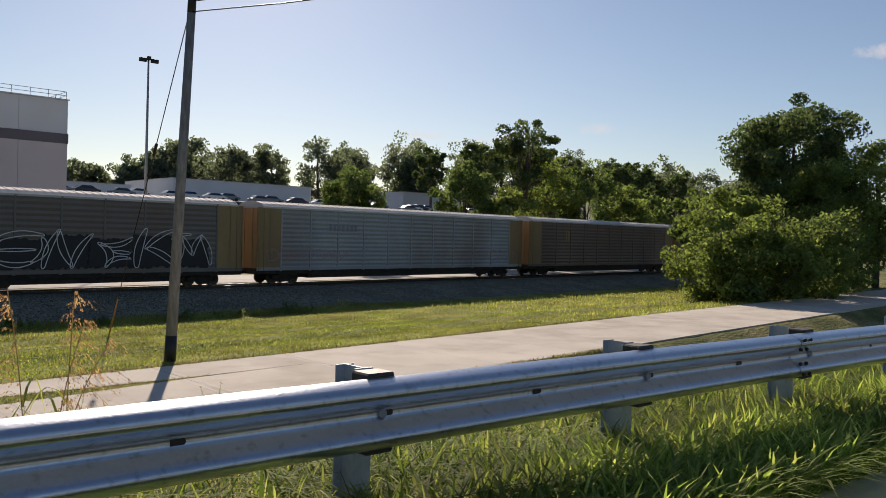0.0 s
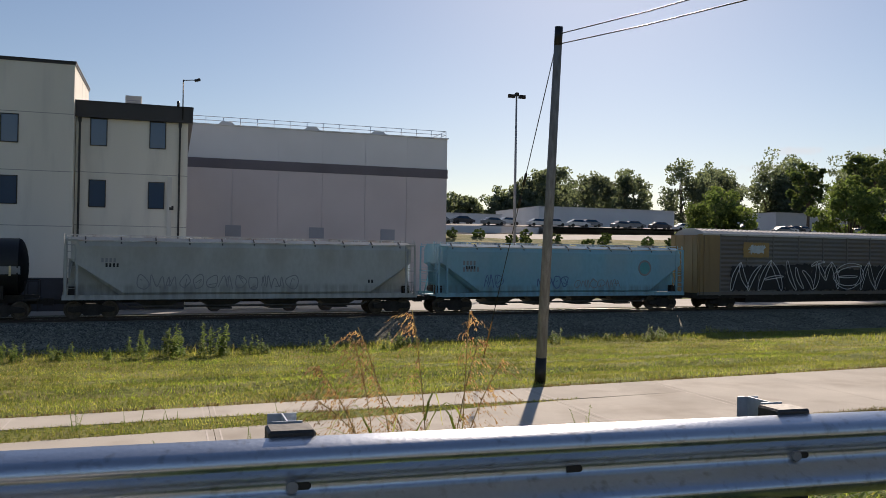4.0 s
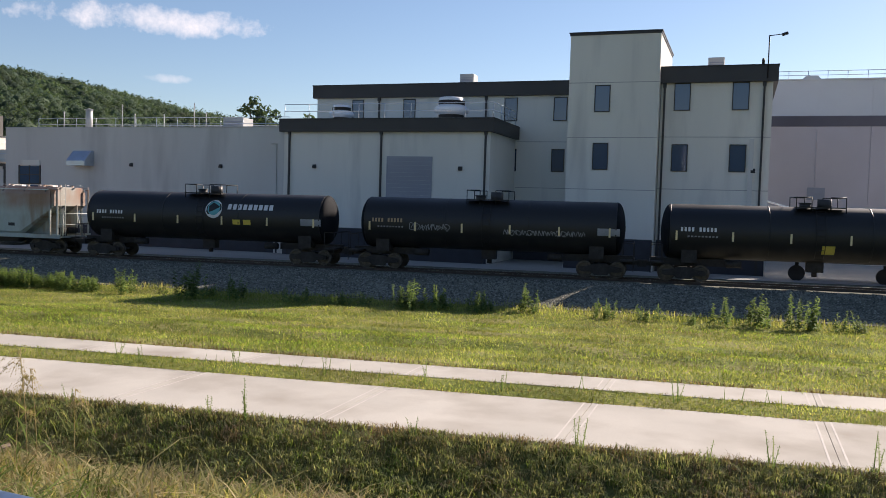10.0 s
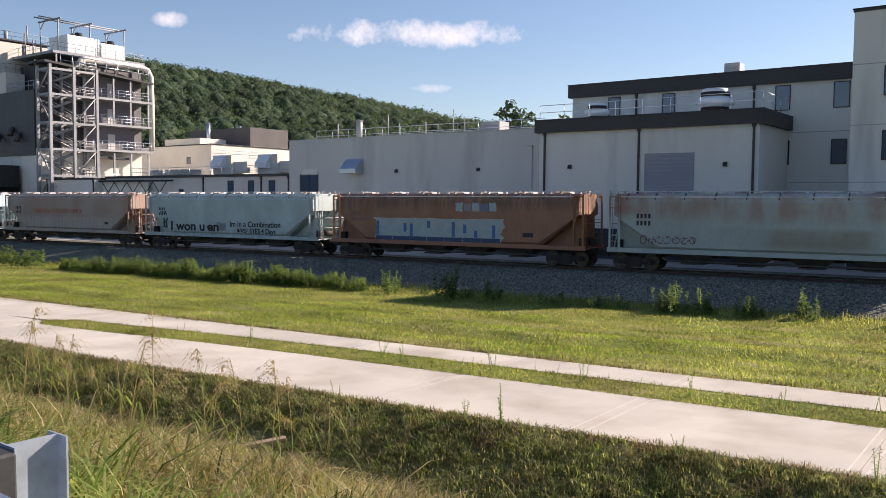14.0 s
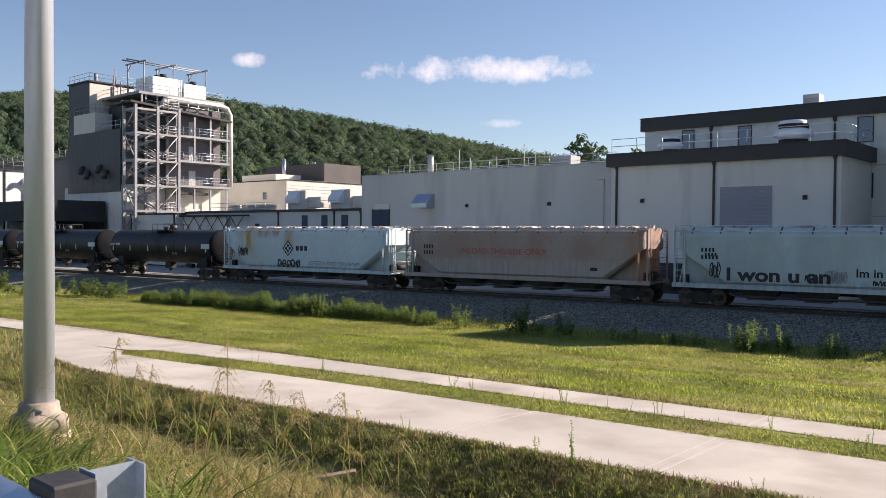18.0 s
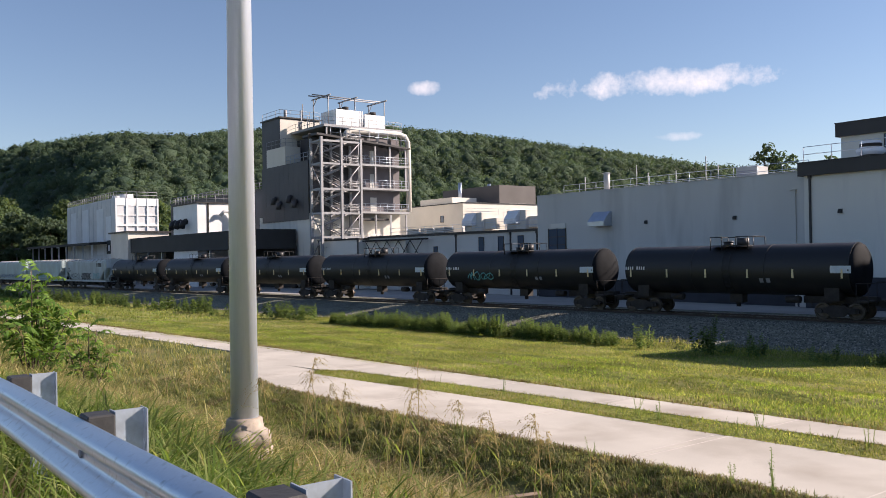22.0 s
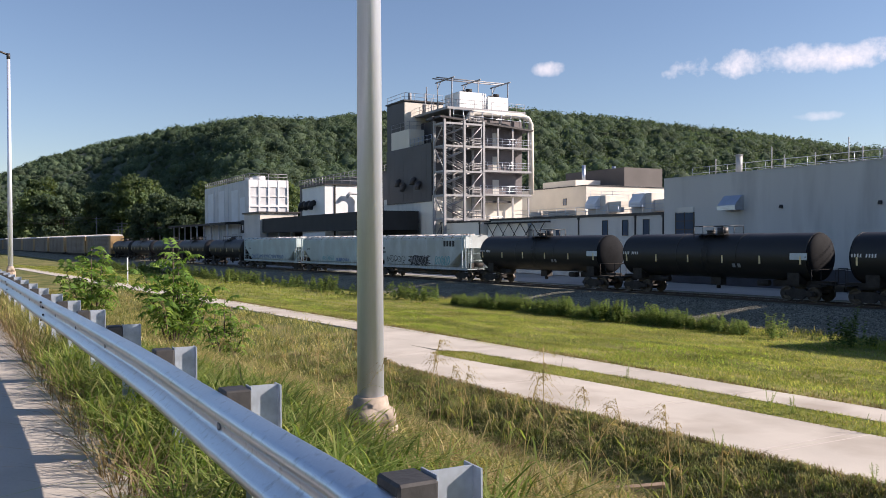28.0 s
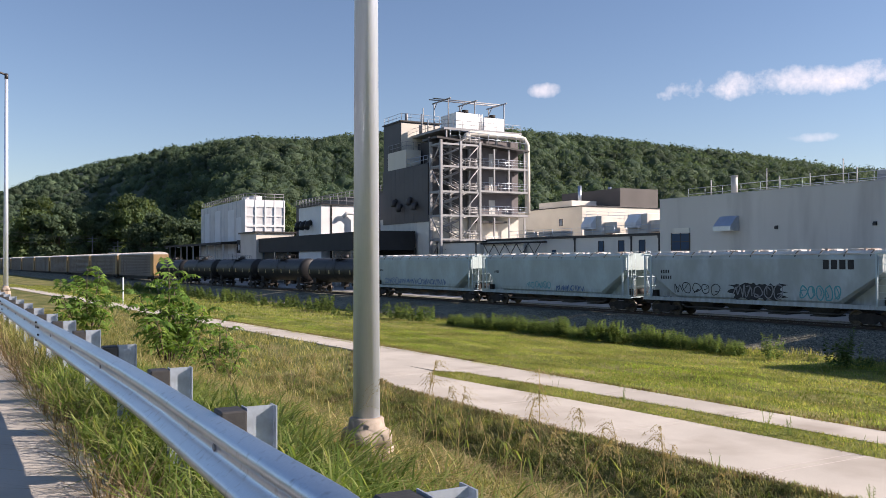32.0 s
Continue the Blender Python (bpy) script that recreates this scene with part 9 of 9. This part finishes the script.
def decorate():
    cars = [c for c, _ in TRAIN]
    ln = {}
    right = 274.0
    for (kind, left, *_), c in zip(CARS, cars):
        ln[c.name] = right - left
        right = left

    def X(c, f):
        return (f - 0.5) * ln[c.name]
    rack3, rack2, rack1 = cars[3], cars[2], cars[1]
    # tall outlined letters of curved wedges: strokes from foot to tip, width and bow, in cells of one letter
    WEDGES = [[(0.0, 0.0, 0.30, 0.95, 0.13, 0.1), (0.30, 0.9, 0.55, 0.05, 0.15, -0.1), (0.55, 0.0, 0.95, 0.85, 0.13, 0.12)],
              [(0.15, 0.1, 0.35, 0.98, 0.16, 0.35), (0.35, 0.95, 0.85, 0.75, 0.14, 0.15), (0.85, 0.8, 0.6, 0.05, 0.16, 0.3), (0.6, 0.05, 0.2, 0.15, 0.1, 0.2)],
              [(0.0, 0.85, 0.45, 1.0, 0.10, 0.1), (0.1, 0.05, 0.2, 0.95, 0.16, -0.12), (0.25, 0.9, 0.5, 0.35, 0.13, 0.0), (0.5, 0.35, 0.72, 0.98, 0.12, 0.1), (0.72, 0.95, 0.95, 0.05, 0.16, 0.1)],
              [(0.0, 0.0, 0.4, 0.98, 0.15, 0.1), (0.4, 0.95, 0.75, 0.0, 0.17, 0.12), (0.2, 0.35, 0.8, 0.45, 0.09, 0.05)],
              [(0.9, 0.85, 0.25, 0.65, 0.13, 0.2), (0.2, 0.7, 0.35, 0.0, 0.16, 0.3), (0.35, 0.05, 0.85, 0.25, 0.12, 0.2), (0.85, 0.4, 0.5, 0.45, 0.1, 0.0)],
              [(0.0, 0.75, 0.9, 0.95, 0.16, 0.25), (0.9, 0.85, 0.7, 0.15, 0.14, 0.25), (0.7, 0.15, 0.05, 0.2, 0.15, 0.2), (0.05, 0.25, 0.1, 0.75, 0.13, 0.3), (0.1, 0.5, 0.75, 0.52, 0.09, 0.0)],
              [(0.05, 0.9, 0.35, 0.0, 0.13, -0.1), (0.35, 0.7, 0.6, 0.05, 0.12, -0.1), (0.6, 0.6, 0.95, 0.0, 0.14, 0.1)],
              [(0.1, 0.0, 0.3, 1.0, 0.18, 0.1), (0.3, 0.5, 0.95, 1.0, 0.13, 0.15), (0.35, 0.5, 1.0, 0.0, 0.16, 0.12)]]
    lw = 2.9
    for k, gx in enumerate(-11.6 + 2.62 * i for i in range(9)):
        tall = (2.05, 2.15, 2.3, 2.1, 1.9, 2.2, 2.0, 2.25, 2.0)[k]
        panel(rack3, gx - 0.05, gx + 2.6, 1.32, 1.32 + 0.86 * tall, "black", False, 40 + k, 0.05, "graffiti_fill", "black fill of the tall graffiti", 0.024)
        vs, fs = [], []
        for xa, za, xb, zb, wd, bow in WEDGES[(k * 3 + k // 3) % 8]:
            d = Vector((xb - xa, zb - za))
            nrm = Vector((-d.y, d.x)).normalized()
            rim = []
            for side in (1, -1):
                for f in (0.0, 0.25, 0.5, 0.75, 1.0)[:: side]:
                    mid = Vector((xa, za)) + d * f + nrm * (bow * 4 * f * (1 - f) * 0.5 + side * wd * (0.06 + 0.9 * math.sin(math.pi * min(1.0, 0.12 + 0.8 * f)) ** 0.8) * 0.5)
                    rim.append((gx + lw * mid.x, 1.38 + tall * mid.y))
            ribbon(vs, fs, smooth_line(rim, 4, True), 0.055, False, 0.03)
        ob = new("graffiti", raw_mesh("graffiti", vs, fs, INK["white"]))
        ob.parent = rack3
        ob["label"] = "tall white outlined graffiti letter that spells nothing"
    panel(rack3, X(rack3, 0.155), X(rack3, 0.235), 3.75, 4.85, "ochre", False, 4, 0.02, "poster_frame", "tan patch round the torn poster", 0.024)
    panel(rack3, X(rack3, 0.175), X(rack3, 0.22), 4.05, 4.6, "pale", False, 2, 0.16, "torn_poster", "torn pale patch", 0.03)
    bars(rack2, X(rack2, 0.22), 3.85, 7, 0.42, 0.5, "grey")
    scribble(rack2, X(rack2, 0.04), X(rack2, 0.28), 1.6, 2.6, 7, "pink", 0.05, False, 3, 0.5, "faint pinkish graffiti", 0.03)
    scribble(rack2, X(rack2, 0.60), X(rack2, 0.95), 1.5, 2.7, 8, "pink", 0.05, False, 4, 0.5, "faint pinkish graffiti", 0.03)
    bars(rack1, X(rack1, 0.22), 3.5, 2, 0.4, 1.0, "ochre")
    H1, H2, K1, H3, K2, K3, K4, H4, H5, H6, H7, H8 = cars[4:16]
    bars(H1, X(H1, 0.12), 3.0, 4, 0.24, 0.28, "grey"); bars(H1, X(H1, 0.12), 2.6, 5, 0.24, 0.28, "grey")
    scribble(H1, X(H1, 0.19), X(H1, 0.26), 1.5, 2.5, 2, "blue", 0.06, False, 5)
    scribble(H1, X(H1, 0.38), X(H1, 0.50), 1.5, 2.4, 4, "blue", 0.07, False, 6)
    scribble(H1, X(H1, 0.52), X(H1, 0.70), 1.5, 2.2, 6, "grey", 0.05, False, 7)
    disc(H1, X(H1, 0.80), 2.9, 0.55, "grey"); disc(H1, X(H1, 0.80), 2.9, 0.42, "teal", False, 0.016)
    scribble(H2, X(H2, 0.20), X(H2, 0.62), 1.5, 2.4, 12, "grey", 0.055, False, 8)
    bars(H2, X(H2, 0.12), 3.0, 4, 0.2, 0.22, "grey"); bars(H2, X(H2, 0.82), 1.9, 2, 0.2, 0.2, "black")
    for c, n, ink in ((K1, 10, "white"), (K2, 10, "white"), (K3, 10, "tan"), (K4, 10, "white")):
        bars(c, X(c, 0.11), 2.75, n, 0.19, 0.22, ink, True, 0.4, skew=(4,))
        bars(c, X(c, 0.13), 2.45, 9, 0.18, 0.08, "grey", True)
        panel(c, X(c, 0.86), X(c, 0.93), 2.35, 2.75, "grey", True, 2, 0.0, "data_panel")
    panel(K2, X(K2, 0.505), X(K2, 0.54), 1.75, 2.2, "yellow", True, 1, 0.0, "placard")
    panel(K1, X(K1, 0.56), X(K1, 0.585), 1.9, 2.2, "grey", True, 1, 0.0, "placard")
    scribble(K3, X(K3, 0.24), X(K3, 0.38), 2.3, 2.75, 7, "grey", 0.035, True, 9, 0.5, "white graffiti scribble")
    scribble(K3, X(K3, 0.56), X(K3, 0.82), 2.2, 2.55, 14, "grey", 0.035, True, 10, 0.4, "white graffiti scribble")
    disc(K4, X(K4, 0.55), 3.2, 0.55, "white", True); disc(K4, X(K4, 0.55), 3.25, 0.42, "teal", True, 0.017)
    bars(K4, X(K4, 0.60), 3.2, 9, 0.34, 0.32, "white", True, 0.3)
    bars(K4, X(K4, 0.62), 2.3, 2, 0.7, 0.3, "yellow", True, 0.3)
    bars(H3, X(H3, 0.14), 2.75, 4, 0.2, 0.24, "black"); bars(H3, X(H3, 0.14), 2.3, 5, 0.2, 0.24, "black")
    bars(H3, X(H3, 0.84), 3.3, 5, 0.4, 0.38, "tan")
    for c in (H4, H7):
        bars(c, X(c, 0.12), 2.95, 4, 0.22, 0.25, "black"); bars(c, X(c, 0.12), 2.55, 4, 0.22, 0.25, "black")
        panel(c, X(c, 0.77), X(c, 0.795), 1.75, 1.95, "black", False, 1, 0.0, "data_panel")
    scribble(H4, X(H4, 0.13), X(H4, 0.29), 1.52, 2.0, 7, "maroon", 0.06, False, 12, 0.85, "small maroon outlined graffiti letters")
    scribble(H4, X(H4, 0.14), X(H4, 0.28), 1.56, 1.96, 6, "mist", 0.04, False, 13, 0.6, "pale inner strokes of the graffiti", 0.016)
    block_letters(H5, X(H5, 0.22), X(H5, 0.69), 1.22, 2.66)
    for k in range(5):
        panel(H5, X(H5, 0.53 + 0.03 * k), X(H5, 0.555 + 0.03 * k), 3.22, 3.74 - 0.05 * (k % 2), ("mist", "grey", "mist", "slate", "mist")[k], False, 60 + k, 0.08, "paint_patch", "pale painted-over patch")
    bars(H5, X(H5, 0.12), 2.9, 4, 0.2, 0.22, "maroon"); bars(H5, X(H5, 0.12), 2.5, 6, 0.2, 0.22, "maroon")
    panel(H5, X(H5, 0.765), X(H5, 0.80), 1.7, 1.95, "black", False, 1, 0.0, "data_panel")
    bars(H6, X(H6, 0.12), 3.0, 4, 0.2, 0.22, "black"); bars(H6, X(H6, 0.12), 2.6, 5, 0.2, 0.22, "black")
    lettering(H6, "I won u an", X(H6, 0.19), 1.5, 0.95, "black", 1.3, "black sprayed words", 0.03)
    lettering(H6, "Im in a Combination", X(H6, 0.525), 1.86, 0.58, "black", 1.05, "black sprayed words", 0.012)
    lettering(H6, "EYES 4 Days", X(H6, 0.63), 1.40, 0.5, "black", 1.0, "black sprayed words", 0.012)
    scribble(H6, X(H6, 0.565), X(H6, 0.62), 1.42, 1.75, 4, "black", 0.05, False, 17, 0.4, "black sprayed scrawl")
    scribble(H6, X(H6, 0.145), X(H6, 0.175), 1.55, 2.45, 3, "black", 0.06, False, 33, 0.8, "black sprayed figure of loops")
    scribble(H6, X(H6, 0.40), X(H6, 0.435), 1.55, 1.95, 3, "black", 0.06, False, 35, 0.5, "black sprayed loops")
    scribble(H6, X(H6, 0.45), X(H6, 0.505), 1.45, 2.2, 9, "grey", 0.04, False, 36, 0.5, "dense grey scrawl")
    lettering(H7, "UNLOAD THIS SIDE ONLY", X(H7, 0.265), 2.62, 0.56, "red", 1.02)
    disc(H8, X(H8, 0.43), 2.75, 0.62, "black", False, 0.014, "diamond_emblem", 4)
    disc(H8, X(H8, 0.43), 2.75, 0.48, "pale", False, 0.017, "diamond_inner", 4)
    for dx, dz in ((0, 0.2), (0, -0.2), (0.2, 0), (-0.2, 0)):
        disc(H8, X(H8, 0.43) + dx, 2.75 + dz, 0.13, "black", False, 0.02, "emblem_dot", 8)
    bars(H8, X(H8, 0.475), 2.58, 3, 0.45, 0.36, "black", False, 0.3, "emblem_bar")
    scribble(H8, X(H8, 0.13), X(H8, 0.19), 2.0, 2.9, 5, "black", 0.05, False, 18, 0.3, "black sprayed scrawl")
    scribble(H8, X(H8, 0.37), X(H8, 0.50), 1.3, 1.9, 5, "black", 0.12, False, 19, 0.7, "black graffiti")
    scribble(H8, X(H8, 0.55), X(H8, 0.82), 1.5, 1.85, 9, "grey", 0.05, False, 21, 0.4, "grey graffiti")
    for k, c in enumerate(cars[16:22]):
        bars(c, X(c, 0.08), 2.75, 9, 0.17, 0.2, "white", True, 0.45, skew=(4,))
        panel(c, X(c, 0.86), X(c, 0.925), 2.55, 2.95, "pale", True, 2, 0.0, "data_panel")
        bars(c, X(c, 0.62), 2.0, 2, 0.4, 0.25, "grey", True)
    scribble(cars[17], X(cars[17], 0.22), X(cars[17], 0.38), 1.9, 2.6, 4, "teal", 0.07, True, 22, 0.6, "teal graffiti")
    G1, G2, G3 = cars[22:25]
    bars(G1, X(G1, 0.76), 3.25, 4, 0.5, 0.55, "black", False, 0.25, "logo_bar")
    bars(G1, X(G1, 0.12), 2.9, 4, 0.2, 0.24, "black"); bars(G1, X(G1, 0.12), 2.5, 5, 0.2, 0.24, "black")
    scribble(G1, X(G1, 0.18), X(G1, 0.38), 1.5, 2.3, 5, "black", 0.06, False, 23, 0.8, "outlined graffiti")
    panel(G1, X(G1, 0.43), X(G1, 0.62), 1.35, 2.3, "black", False, 10, 0.12, "graffiti_ground", "black graffiti block")
    scribble(G1, X(G1, 0.43), X(G1, 0.63), 1.35, 2.3, 5, "grey", 0.07, False, 24, 0.7, "grey graffiti outlines", 0.016)
    scribble(G1, X(G1, 0.68), X(G1, 0.82), 1.4, 2.4, 5, "teal", 0.08, False, 25, 0.6, "grey-green graffiti")
    scribble(G2, X(G2, 0.36), X(G2, 0.52), 1.5, 2.1, 6, "teal", 0.06, False, 26, 0.5, "dark green graffiti")
    scribble(G2, X(G2, 0.55), X(G2, 0.72), 1.35, 1.9, 6, "blue", 0.07, False, 27, 0.5, "blue graffiti")
    scribble(G3, X(G3, 0.18), X(G3, 0.75), 1.4, 2.1, 16, "blue", 0.07, False, 28, 0.5, "blue and white graffiti")
    for c in (G2, G3, H6, H2, H1):
        bars(c, X(c, 0.13), 2.75, 4, 0.18, 0.2, "black")


decorate()
def motions():
    times = [32.0 * i / 16 for i in range(17)]
    for car, u in TRAIN:
        walk(car, [(t, car_pose(u + travel(t))) for t in times])


motions()
